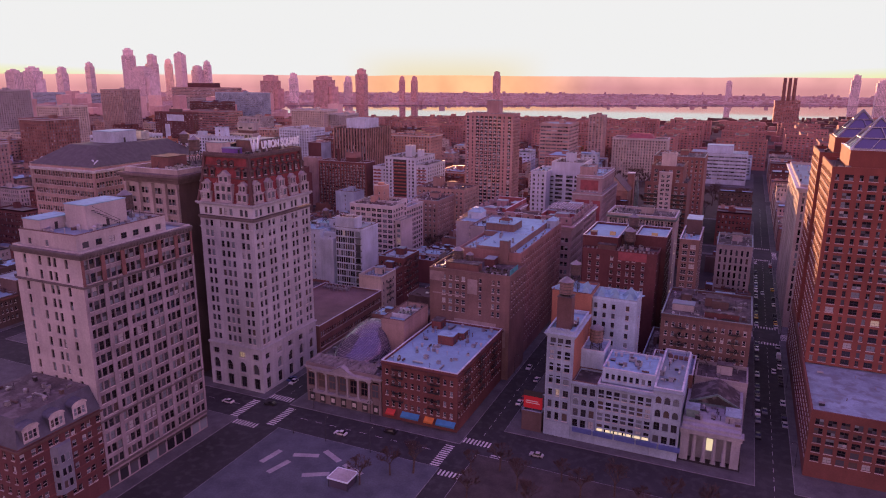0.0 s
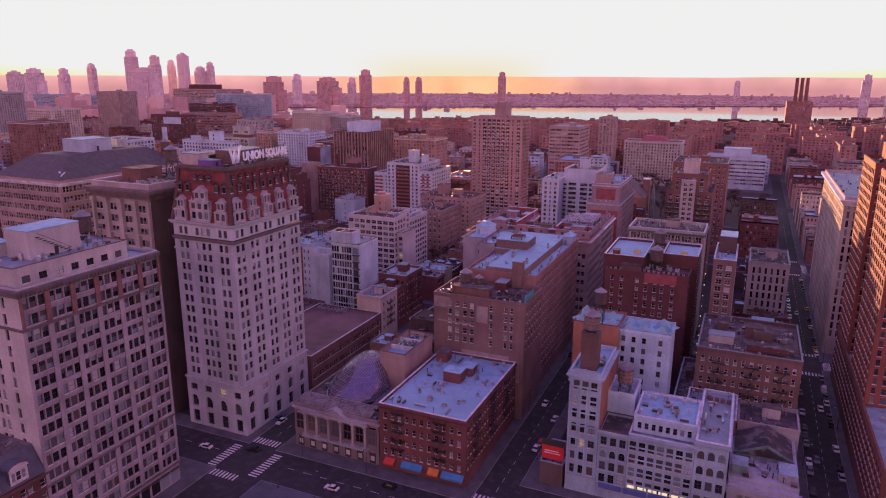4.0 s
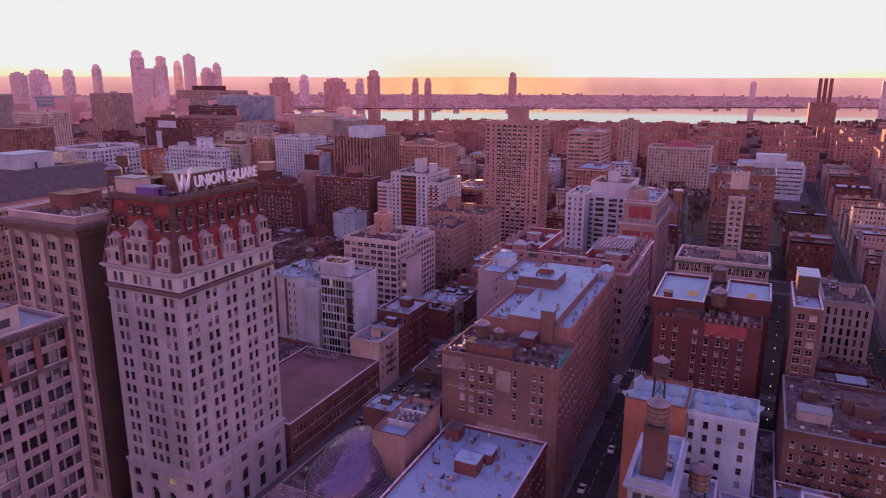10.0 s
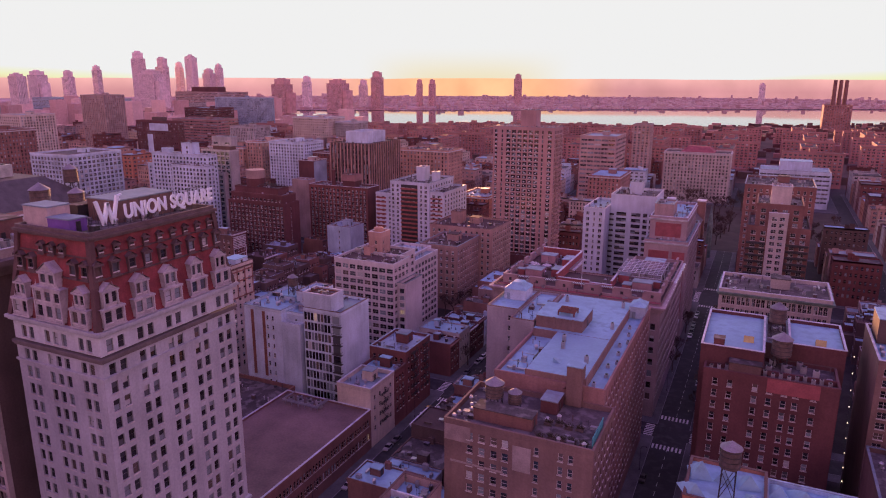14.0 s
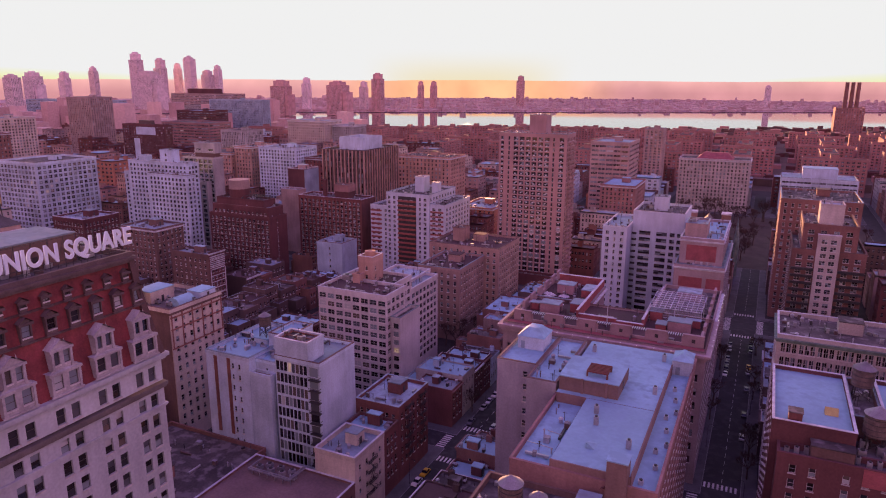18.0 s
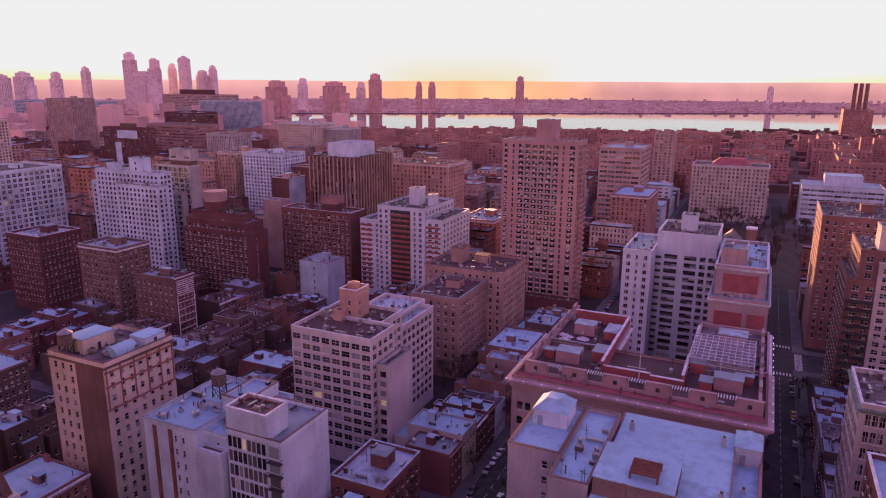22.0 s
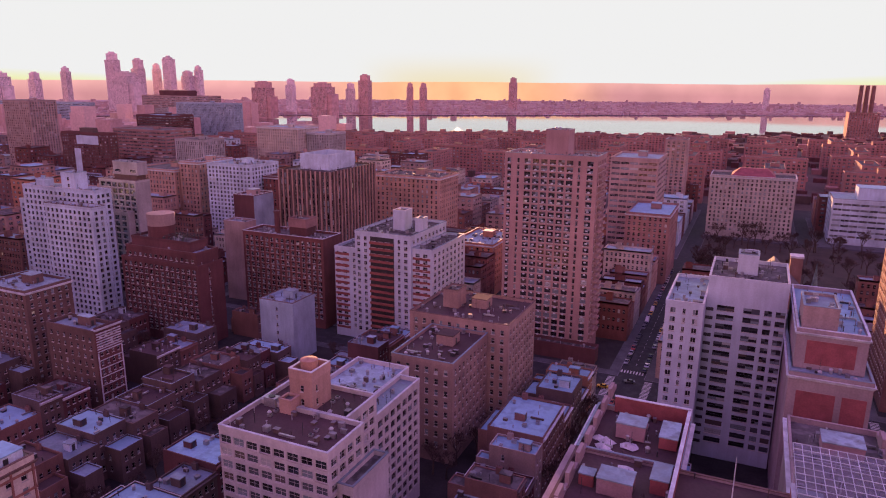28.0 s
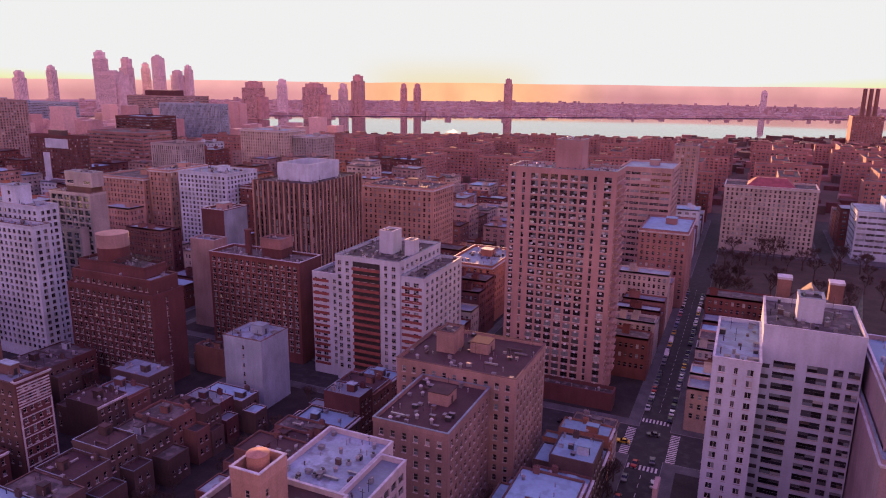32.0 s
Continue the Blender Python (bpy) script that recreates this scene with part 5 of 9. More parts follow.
g.tri((-24.1, 76.2, 48.87), (-22.3, 76.2, 48.87), (-24.1, 76.2, 50.2))
g.quad((-24.1, 76.2, 50.2), (-22.3, 76.2, 48.87), (-22.3, 79, 48.87), (-24.1, 79, 48.87))
g.tri((-24.1, 76.2, 50.2), (-24.1, 79, 48.87), (-24.1, 76.2, 48.87))
part("roof_vent", g, FROST, br, "wedge-shaped white roof vent")
for k in range(3):
    g = Geo(bb)
    g.bar((-36.0 + k * 2.6, 76 + 6 * k, 47.6), (-30.0, 74 + 6 * k, 48.4), 0.07)
    part("pipe", g, METAL, br, "thin metal pipe across the lower roof")
clutter(br, bb, -36, -30.2, 70, 98, 46.5, 14)
clutter(br, bb, -44, -38, 101.5, 128, 49.1, 16)

# high school with caged roof court
sx0, sx1, sy0, sy1 = -70.1, -8.0, 154, 219
sb2 = ((sx0 + sx1) / 2, (sy0 + sy1) / 2, 0)
school = thing("school_building", *sb2, "tall pink-grey stone school with arcaded roof parapet", "school")
FOOT.append((sx0, sx1, sy0, sy1))
SCH = surface("school_brick", (0.35, 0.28, 0.295), 0.85, 0, 0.1, 2, 0.25, 0.2, 0, 0.15)
block(school, sb2, sx0, sx1, sy0, sy0 + 30, 0, 42.3, SCH, "loft", "WSN", True, "maroon", 0.4, 1.6, 6, DARKFRAME, {"W": [(62.1 * (k + 0.5) / 9 + d, 1.6) for k in range(9) for d in (-1.1, 1.1)]}, cornice_mat=surface("school_cornice", (0.36, 0.28, 0.30), 0.85, 0, 0.3, 3, 0.25, 0.1), limit=60, top_gap=5.5)
block(school, sb2, sx0, -48.6, sy0 + 30.2, 206.5, 0, 42.0, SCH, "loft", "N", False, "maroon", 1.0, 1.0, 6, DARKFRAME)
block(school, sb2, sx1 - 20, sx1, sy0 + 30.2, sy1, 0, 42.0, SCH, "loft", "S", True, "tar", 1.0, 1.0, 6, DARKFRAME, limit=60)
REDP = surface("roof_red_paint", (0.29, 0.085, 0.095), 0.85, 0, 0.3, 3, 0.3, 0.1)
WALLP = surface("roof_court_wall", (0.32, 0.24, 0.25), 0.85, 0, 0.2, 3, 0.2, 0.1)
PINKP = surface("roof_hut_pink", (0.34, 0.22, 0.25), 0.85, 0, 0.3, 3, 0.25, 0.1)
# parapet arcade: solid piers with barred openings between
n = 6
for k in range(n):
    g = Geo(sb2)
    x = sx0 + 2.0 + k * (58 / (n - 0.55))
    g.box(x, x + 6.0, sy0 + 4.6, sy0 + 5.4, 42.15, 45.5, 0)
    g.box(x - 0.1, x + 6.1, sy0 + 4.5, sy0 + 5.5, 45.504, 45.8, 0, True)
    pier = part("parapet_pier", g, WALLP, school, "pale parapet wall with a small square opening")
    g = Geo(sb2)
    g.box(x + 2.5, x + 3.5, sy0 + 4.56, sy0 + 4.598, 43.4, 44.5, 0, True)
    part("opening", g, DARKMETAL, pier, "small dark square opening")
    if k < n - 1:
        x2 = x + 58 / (n - 0.55)
        g = Geo(sb2)
        g.box(x + 6.05, x2 - 0.05, sy0 + 4.7, sy0 + 5.3, 42.15, 43.0, 0)
        for j in range(2):
            xx = x + 6.1 + (x2 - x - 6.5) * j
            g.box(xx, xx + 0.35, sy0 + 4.7, sy0 + 5.3, 43.01, 45.2, 0)
        part("balustrade", g, WALLP, school)
        for j in range(14):
            g = Geo(sb2)
            xx = x + 6.1 + (x2 - x - 6.3) * j / 13
            g.box(xx - 0.1, xx + 0.1, sy0 + 4.1, sy0 + 6.2, 45.25, 45.5, 0, True)
            part("slat", g, COPING if j % 2 else DARKMETAL, school)
for k in range(7):
    y = sy0 + 6.5 + k * 8.3
    for xx in (sx0 + 1.4, sx1 - 2.2):
        g = Geo(sb2)
        g.box(xx, xx + 0.8, y, y + 4.5, 42.15, 45.4, 0)
        g.box(xx + 0.1, xx + 0.7, y + 4.52, y + 8.25, 42.15, 43.3, 0)
        part("parapet_pier", g, WALLP, school)
for (x0, x1, y0, y1, h, mt) in ((-62.7, -56.1, 169.5, 174.5, 3.2, PINKP), (-63.4, -57.2, 193, 198, 3.4, PINKP), (-53.3, -49.9, 173.8, 180, 3.0, REDP), (-20.8, -13.8, 169.4, 174.2, 3.2, PINKP), (-24.2, -21.1, 167.8, 172, 2.2, REDP), (-27.5, -23.5, 177.6, 182, 3.0, REDP), (-16, -11.5, 175.5, 177.4, 2.4, REDP), (-66.5, -63.6, 171, 173.6, 2.4, REDP), (-54, -50.2, 192, 200, 2.6, REDP), (-22, -14, 204, 210, 3.0, PINKP)):
    bulkhead(school, sb2, x0, x1, y0, y1, 42.15, 42.15 + h, mt, "silver")
g = Geo(sb2)
g.quad((sx0 + 0.5, sy0 + 0.5, 42.2), (sx1 - 0.5, sy0 + 0.5, 42.2), (sx1 - 0.5, sy0 + 4.4, 42.2), (sx0 + 0.5, sy0 + 4.4, 42.2))
part("roof_strip", g, REDP, school, "red painted strip along the roof edge")
for a in ((-49.3, -48.7, 166.4, 205.2, 45.8), (-66, -48.7, 205.3, 205.9, 46.0), (-48.6, -36.5, 167.0, 167.6, 44.4), (-36.4, -28.0, 167.6, 168.2, 43.6), (-28.6, -28.0, 168.4, 184, 45.0)):
    g = Geo(sb2)
    g.box(*a[:4], 42.05, a[4], 0, False)
    g.box(a[0] - 0.1, a[1] + 0.1, a[2] - 0.1, a[3] + 0.1, a[4] + 0.004, a[4] + 0.2, 1, True)
    part("court_wall", g, [REDP, COPING], school, "red painted court wall with white top")
NET, nt, b = nodes_of("court_net")
b.inputs["Base Color"].default_value, b.inputs["Alpha"].default_value, b.inputs["Roughness"].default_value = (0.24, 0.24, 0.30, 1), 0.45, 0.8
g = Geo(sb2)
g.quad((-28, 178, 46.6), (-11.6, 178, 46.6), (-11.6, 198, 46.6), (-28, 198, 46.6))
g.quad((-28, 178, 42.2), (-11.6, 178, 42.2), (-11.6, 178, 46.6), (-28, 178, 46.6))
part("net", g, NET, school, "grey safety net over the roof court")
cage = [((-28 + k * 1.64, 178, 46.7), (-28 + k * 1.64, 198, 46.7), 0.06) for k in range(11)]
cage += [((-28, 178 + k * 2.5, 46.75), (-11.6, 178 + k * 2.5, 46.75), 0.06) for k in range(9)]
cage += [((x, y, 42.1), (x, y, 46.7), 0.1) for x in (-28, -19.8, -11.6) for y in (178, 188, 198)]
cage += [((-28, y, z), (-11.6, y, z), 0.06) for y in (178, 198) for z in (43.6, 45.2)]
for p, q, r in cage:
    g = Geo(sb2)
    g.bar(p, q, r)
    part("cage_bar", g, COPING, school)
LAMPW, nt, b = nodes_of("cornice_lamp")
b.inputs["Emission Color"].default_value, b.inputs["Emission Strength"].default_value = (1.0, 0.95, 0.9, 1), 0.12
for k in range(26):
    g = Geo(sb2)
    x, y = (sx0 - 1.2 + k * 4.9, sy0 - 1.3) if k < 13 else (sx1 + 1.3, sy0 + 3 + (k - 13) * 5.0)
    g.cyl(x, y, 41.9, 42.15, 0.09, 0.14, 6)
    g.cyl(x, y, 42.15, 42.35, 0.14, 0.05, 6)
    part("cornice_lamp", g, LAMPW, school, "small white lamp on the cornice")
TARP = surface("pale_tarpaulin", (0.55, 0.55, 0.6), 0.6, 0, 0.6, 4, 0.35, 0.2)
tp = random.Random(21)
for k in range(7):
    x, y = -67 + tp.uniform(0, 10), 180 + tp.uniform(0, 11)
    g = Geo(sb2)
    n = 7
    ring = [(x + tp.uniform(1.2, 2.6) * math.cos(6.283 * i / n), y + tp.uniform(1.0, 2.4) * math.sin(6.283 * i / n), 42.1) for i in range(n)]
    top = (x, y, 42.2 + tp.uniform(0.5, 1.1))
    for i in range(n):
        g.tri(ring[i], ring[(i + 1) % n], top)
    part("tarpaulin", g, TARP, school, "crumpled pale tarpaulin on the roof court")
g = Geo(sb2)
g.cyl(-38.9, 165.2, 42, 58, 0.14, 0.07, 8)
part("flagpole", g, COPING, school, "white flagpole")

# ---- 17th Street, north side ----
th, thb = tower_of("theatre_building", "low building with a wide flat brown roof", -122, -88.6, 36.5, 92, 13.6, "brown", "loft", "building", False, hero=True, faces="S", roof="brown", parapet=0.5, ground=3, tidy=1)
g = Geo(thb)
for p, q in (((-118, 84, 15.0), (-104, 84, 15.0)), ((-118, 84.7, 15.0), (-104, 84.7, 15.0)), ((-104, 84, 15.0), (-104, 91, 15.0)), ((-104.7, 84.7, 15.0), (-104.7, 91, 15.0)), ((-118, 84, 15.0), (-118, 91, 15.0))):
    g.bar(p, q, 0.18)
for k in range(6):
    g.bar((-117 + k * 2.6, 84.3, 13.4), (-117 + k * 2.6, 84.3, 15.0), 0.08)
part("pipe_rack", g, METAL, th, "silver pipes on a rack")
for k in range(7):
    hvac(-116.5 + k * 1.9, 87 + (k % 2) * 2, 13.5, 1.5, 1.4, 1.3)
tower_of("low_rear_house", "low brown house behind the theatre with dark roof", -160, -122.4, 36, 96.5, 12.5, "brown", "walkup", "building", True, faces="WS", roof="tar")
pb, pbb = tower_of("parapet_house", "plain pale brick house with stepped parapet", -101.5, -88.6, 92.2, 107.8, 20, "cream", "small", "building", True, faces="S", roof="silver", parapet=1.2)
rc, rcb = tower_of("red_corner_house", "red brick house with patched white roof", -103.5, -88.6, 116.5, 135.8, 24, "red", "walkup", "apartment building", True, hero=True, faces="WSE", roof="silver", parapet=0.9)
tower_of("red_middle_house", "low red brick house with white roof and hatches", -102.0, -88.6, 108.0, 116.3, 20, "red", "walkup", "building", True, faces="S", roof="frost", parapet=0.8)
fire_escape(rc, rcb, -88.6, 122, 7, 23, 3.2, (1, 0))
fire_escape(rc, rcb, -88.6, 131, 7, 23, 3.2, (1, 0))
fire_escape(pb, pbb, -88.6, 100, 7, 19, 3.2, (1, 0))
gr, grb = tower_of("glass_apartment_house", "white slim apartment house with gridded glass front", -118.4, -103.2, 98.2, 116, 42.3, "white", "curtain", "apartment building", False, hero=True, faces="", roof="silver", parapet=0.8, frame_mat=COPING, ground=3,
                   cols={"W": [(0.85 + 1.36 * k, 1.22) for k in range(8)] + [(13.2, 3.0)]}, limit=110, top_gap=0.3)
block(gr, grb, -118.3, -107, 98.3, 106, 42.3, 47.9, brick("white"), "small", "", False, "tar", 0.5, coping_mat=COPING)
g = Geo(grb)
for k in range(3):
    g.bar((-117 + k * 4.4, 98.8, 48.1), (-117 + k * 4.4, 105.5, 48.1), 0.14)
    g.bar((-117.8, 99.4 + k * 2.8, 48.1), (-107.5, 99.4 + k * 2.8, 48.1), 0.14)
part("roof_frame", g, surface("rust_steel", (0.24, 0.11, 0.08), 0.7, 0.2, 0.6, 4, 0.3, 0.1), gr, "rusty steel frame")
for k in range(11):
    z = 5 + k * 3.3
    g = Geo(grb)
    g.box(-106.3, -102.7, 96.9, 98.1, z, z + 0.25, 0, True)
    g.bar((-106.3, 96.95, z + 1.1), (-102.7, 96.95, z + 1.1), 0.05)
    g.bar((-102.75, 96.95, z + 1.1), (-102.75, 98.1, z + 1.1), 0.05)
    for j in range(6):
        g.bar((-106.2 + j * 0.7, 96.95, z + 0.2), (-106.2 + j * 0.7, 96.95, z + 1.1), 0.03)
    part("balcony", g, DARKMETAL, gr, "thin balcony with rail")
sr, srb = tower_of("striped_apartment_house", "white rendered house with brown vertical window strips", -143.6, -127.2, 97.2, 124, 39.8, "white", "small", "apartment building", False, hero=True, faces="E", roof="frost", parapet=0.9, cols={"W": [(10.2, 0.8), (12.6, 0.8)]})
FOOT.append((-144, -118, 97, 126))
block(sr, srb, -127.1, -119.6, 100, 124, 0, 39.0, brick("white"), "small", "", False, "frost", 0.7, cols={"W": [(4, 0.8)]})
block(sr, srb, -127.1, -119.6, 97.2, 99.95, 0, 36.0, brick("white"), "small", "", False, "brown", 0.5)
for x in (-140.4, -135.4):
    g = Geo(srb)
    g.box(x, x + 1.1, 96.95, 97.18, 15, 39.4, 0)
    part("window_strip", g, surface("strip_brown", (0.20, 0.08, 0.06), 0.5, 0, 0.5, 3, 0.3, 0), sr, "brown vertical strip")
block(sr, srb, -128.5, -121.0, 108, 120, 39.8, 44.2, brick("white"), "small", "", False, "frost", 0.5, cols={"W": [(3, 1.0)]})
water_tower(-133, 112, 41.4, 1.8, 3.4, 3.4)
bulkhead(sr, srb, -135.5, -130.5, 109.5, 114.5, 39.7, 41.4, brick("white"), "frost")
for k in range(5):
    hvac(-141 + k * 2.4, 100 + (k * 4.3) % 9, 39.7, 0.9, 0.9, 1.0)
tr, trb = tower_of("banded_apartment_house", "tan brick house with brown bands and crowded roof", -186, -164.5, 104, 127, 46.5, "cream", "prewar", "apartment building", False, hero=True, faces="S", roof="tar", parapet=1.2, cornice=0.5, cols={"W": [(2.5, 1.2), (5.4, 1.2), (8.6, 1.2)]}, cornice_mat=brick("bark"), coping_mat=brick("bark"))
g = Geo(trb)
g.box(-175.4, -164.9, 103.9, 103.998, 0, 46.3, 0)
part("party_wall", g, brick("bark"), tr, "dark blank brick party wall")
BANDM = surface("band_brown", (0.25, 0.11, 0.09), 0.85, 0, 0.5, 3, 0.3, 0.1)
for z in (34, 40.5, 44.5):
    g = Geo(trb)
    g.box(-164.49, -164.3, 104, 127, z, z + 0.5)
    part("band", g, BANDM, tr, "brown brick band")
for k in range(6):
    g = Geo(trb)
    y = 104.3 + k * 4.4
    g.box(-164.49, -164.28, y, y + 0.4, 34.6, 46.5)
    part("band", g, BANDM, tr, "brown brick band")
bulkhead(tr, trb, -184, -177, 108, 118, 46.4, 50.5, brick("cream"), "frost")
bulkhead(tr, trb, -172, -166, 119, 126, 46.4, 49.0, brick("white"), "frost")
water_tower(-181, 106, 46.4, 1.9, 3.4, 3.0)
g = Geo(trb)
for k in range(10):
    a0, a1 = math.pi * k / 10, math.pi * (k + 1) / 10
    g.quad((-169 + 2.6 * math.cos(a1), 110, 46.4 + 2.9 * math.sin(a1)), (-169 + 2.6 * math.cos(a0), 110, 46.4 + 2.9 * math.sin(a0)), (-169 + 2.6 * math.cos(a0), 117, 46.4 + 2.9 * math.sin(a0)), (-169 + 2.6 * math.cos(a1), 117, 46.4 + 2.9 * math.sin(a1)))
for y, f_ in ((110, 1), (117, -1)):
    i = len(g.v)
    pts = [(-169 + 2.6 * math.cos(math.pi * k / 10), y, 46.4 + 2.9 * math.sin(math.pi * k / 10)) for k in range(11)]
    g.v += [(p[0] - trb[0], p[1] - trb[1], p[2]) for p in pts[::f_]]
    g.f.append(tuple(range(i, i + 11)))
    g.m.append(0)
part("roof_vault", g, FROST, tr, "white barrel vault on the roof")
for k in range(6):
    hvac(-176 + 1.9 * k, 110 + (k * 3.1) % 9, 46.4, 1.6, 1.3, 1.4)

# grid apartment house with stepped back wing
ar = thing("grid_apartment_house", -133, 186, 0, "pale brick apartment house with grid of dark windows and brown roof", "apartment building")
ab = (-133, 186, 0)
FOOT.append((-146, -112, 157, 218))
AW = surface("apartment_cream", (0.53, 0.51, 0.52), 0.85, 0, 0.1, 2, 0.2, 0.15, 0, 0.12)
block(ar, ab, -145.5, -116.2, 157.3, 172, 0, 42.8, AW, "grid", "WSN", True, "maroon", 0.9, 0, 4.5, FRAME, {"W": [(29.3 * (k + 0.5) / 8, 3.0) for k in range(8)]}, limit=110, coping_mat=COPING)
block(ar, ab, -145.5, -121.0, 172.1, 186, 0, 42.8, AW, "grid", "SN", True, "maroon", 0.9, 0, 4.5, FRAME, limit=40, coping_mat=COPING)
block(ar, ab, -145.5, -128, 186.2, 217, 0, 36.5, AW, "grid", "SN", True, "silver", 1.0, 0, 4.5, DARKFRAME, limit=20, coping_mat=COPING)
block(ar, ab, -127.9, -121.5, 186.2, 211, 0, 36.5, AW, "grid", "SN", True, "silver", 1.0, 0, 4.5, DARKFRAME, limit=20, coping_mat=COPING)
block(ar, ab, -116.1, -112.2, 160.5, 176, 0, 34.0, AW, "grid", "", True, "tar", 1.0, 0, 4.5, DARKFRAME, {"W": [(2.1, 2.2)]})
block(ar, ab, -137.5, -131.0, 173.2, 181.0, 42.4, 50.6, brick("tan"), "small", "", False, "tar", 2.0, cols={"W": [(3.6, 1.0)], "S": [(2, 0.8)]}, coping_mat=COPING, tidy=1)
block(ar, ab, -138, -134.6, 169.6, 173.1, 42.4, 45.9, brick("tan"), "small", "", False, "tar", 0.3)
g = Geo(ab)
g.cyl(-134.6, 177.4, 50.45, 53.9, 2.1, 2.05, 20)
g.cyl(-134.6, 177.4, 53.9, 54.4, 2.15, 0, 20)
part("tank", g, surface("tank_tan", (0.42, 0.24, 0.18), 0.8, 0, 0.5, 4, 0.3, 0.1), ar, "tan roof tank")
for k in range(9):
    hvac(-143.5 + (k * 4.7) % 19, 161 + (k * 6.1) % 22, 42.3, 0.9, 0.9, 0.9)
hvac(-142, 172, 42.3, 3.4, 2.2, 2.6)
for k in range(7):
    hvac(-143 + (k * 3.3) % 14, 190 + (k * 5.2) % 23, 36.4, 0.9, 0.9, 0.9)

# brown apartment pair
bl, blb = tower_of("brown_apartment_house", "tan brick apartment house with flat dark roof", -141, -119.5, 230, 260, 34.0, "sand", "prewar", "apartment building", True, hero=True, roof="maroon", parapet=0.9)
bh, bhb = tower_of("brown_apartment_house", "taller tan brick apartment house with roof bulkheads", -150, -112, 260.4, 291, 37.6, "sand", "prewar", "apartment building", True, hero=True, roof="maroon", parapet=0.9, limit=100)
block(bh, bhb, -142, -136, 272, 280, 37.6, 44, brick("sand"), "small", "", False, "tar", 0.5)

# ---- big slab tower at Third Avenue ----
tw = thing("slab_tower", -121, 346, 0, "tall tan brick apartment tower with columns of windows and air conditioners", "apartment tower")
twb = (-121, 346, 0)
FOOT.append((-143, -99, 336, 358))
TWM = surface("tower_tan_brick", (0.40, 0.26, 0.25), 0.85, 0, 0.1, 2, 0.2, 0.15, 0, 0.12)
tcols = [(2.0, 1.7), (6.2, 1.0)] + [(10.4 + 3.75 * k, 2.8) for k in range(6)] + [(33.2, 1.0), (37.8, 2.6)]
block(tw, twb, -142, -101.2, 337, 356, 0, 88.3, TWM, "towerw", "S", True, "silver", 1.0, 0, 7.0, DARKFRAME, {"W": tcols}, limit=280)
block(tw, twb, -125.2, -115.2, 342, 352, 88.3, 99, TWM, "small", "", False, "tar", 0.5)
g = Geo(twb)
for k in range(29):
    z = 7.0 + k * (88.3 - 7.8) / 29 + 0.2
    for c, w in tcols:
        if w > 1.2:
            g.box(-142 + c - 0.45, -142 + c + 0.45, 336.55, 336.99, z - 0.1, z + 0.5, 0, True)
part("air_conditioner", g, COPING, tw, "window air conditioners", "stuff")
g = Geo(twb)
for k in range(28):
    z = 8.5 + k * 2.78
    g.box(-101.18, -99.8, 341, 346, z, z + 0.9, 0, True)
    g.box(-101.18, -99.8, 348.5, 353.5, z, z + 0.9, 0, True)
part("balcony", g, TWM, tw, "stacked balconies", "stuff")
for k in range(14):
    hvac(-140 + 2.9 * k, 339.5 + (k * 3) % 14 if not 4 < k < 10 else 339, 88.2, 1.2, 1.0, 1.2)
tower_of("podium_building", "low brown brick podium", -143, -96, 330, 336.8, 6.0, "darkred", "small", "building", False, faces="W", roof="tar")

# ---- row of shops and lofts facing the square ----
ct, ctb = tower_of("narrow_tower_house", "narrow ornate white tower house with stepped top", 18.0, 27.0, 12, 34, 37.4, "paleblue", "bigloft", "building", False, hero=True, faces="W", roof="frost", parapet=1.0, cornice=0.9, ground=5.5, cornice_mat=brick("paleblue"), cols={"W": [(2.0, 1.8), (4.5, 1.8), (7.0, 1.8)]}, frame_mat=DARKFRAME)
for z in (5.4, 9.4, 13.4, 17.5, 21.5, 25.6, 29.6, 33.6):
    g = Geo(ctb)
    g.box(18.05, 26.95, 11.6, 11.91, z, z + 0.4, 0, True)
    part("string_course", g, brick("paleblue"), ct, "moulded stone course")
for x in (18.3, 20.75, 25.75 - 2.5, 26.7):
    g = Geo(ctb)
    g.box(x - 0.2, x + 0.2, 11.55, 11.91, 5.9, 33.5, 0, True)
    part("pilaster", g, brick("paleblue"), ct)
arch_heads(ct, ctb, (18.0, 12), (1, 0), [(4.5, 6.2)], 39.4, brick("paleblue"), 0.5, "curved stone gable hood")
bulkhead(ct, ctb, 19.8, 24.6, 16.2, 20.8, 36.5, 48.4, brick("bark"), "tar")
water_tower(22.1, 18.5, 48.6, 2.3, 4.4, 0.5, "wide pale timber rooftop water tank")
g = Geo(ctb)
g.box(27.002, 27.08, 12.5, 34, 6, 36.6, 0)
part("party_wall", g, brick("orange"), ct, "orange brick side wall")
for k in range(2):
    g = Geo(ctb)
    x = 19.2 + 4 * k
    g.tri((x, 12.8, 36.5), (x + 3.4, 12.8, 36.5), (x + 1.7, 13.2, 38.6))
    g.tri((x + 3.4, 12.8, 36.5), (x + 1.7, 15.4, 36.5), (x + 1.7, 13.2, 38.6))
    g.tri((x + 1.7, 15.4, 36.5), (x, 12.8, 36.5), (x + 1.7, 13.2, 38.6))
    part("skylight", g, FROST, ct, "peaked white skylight")
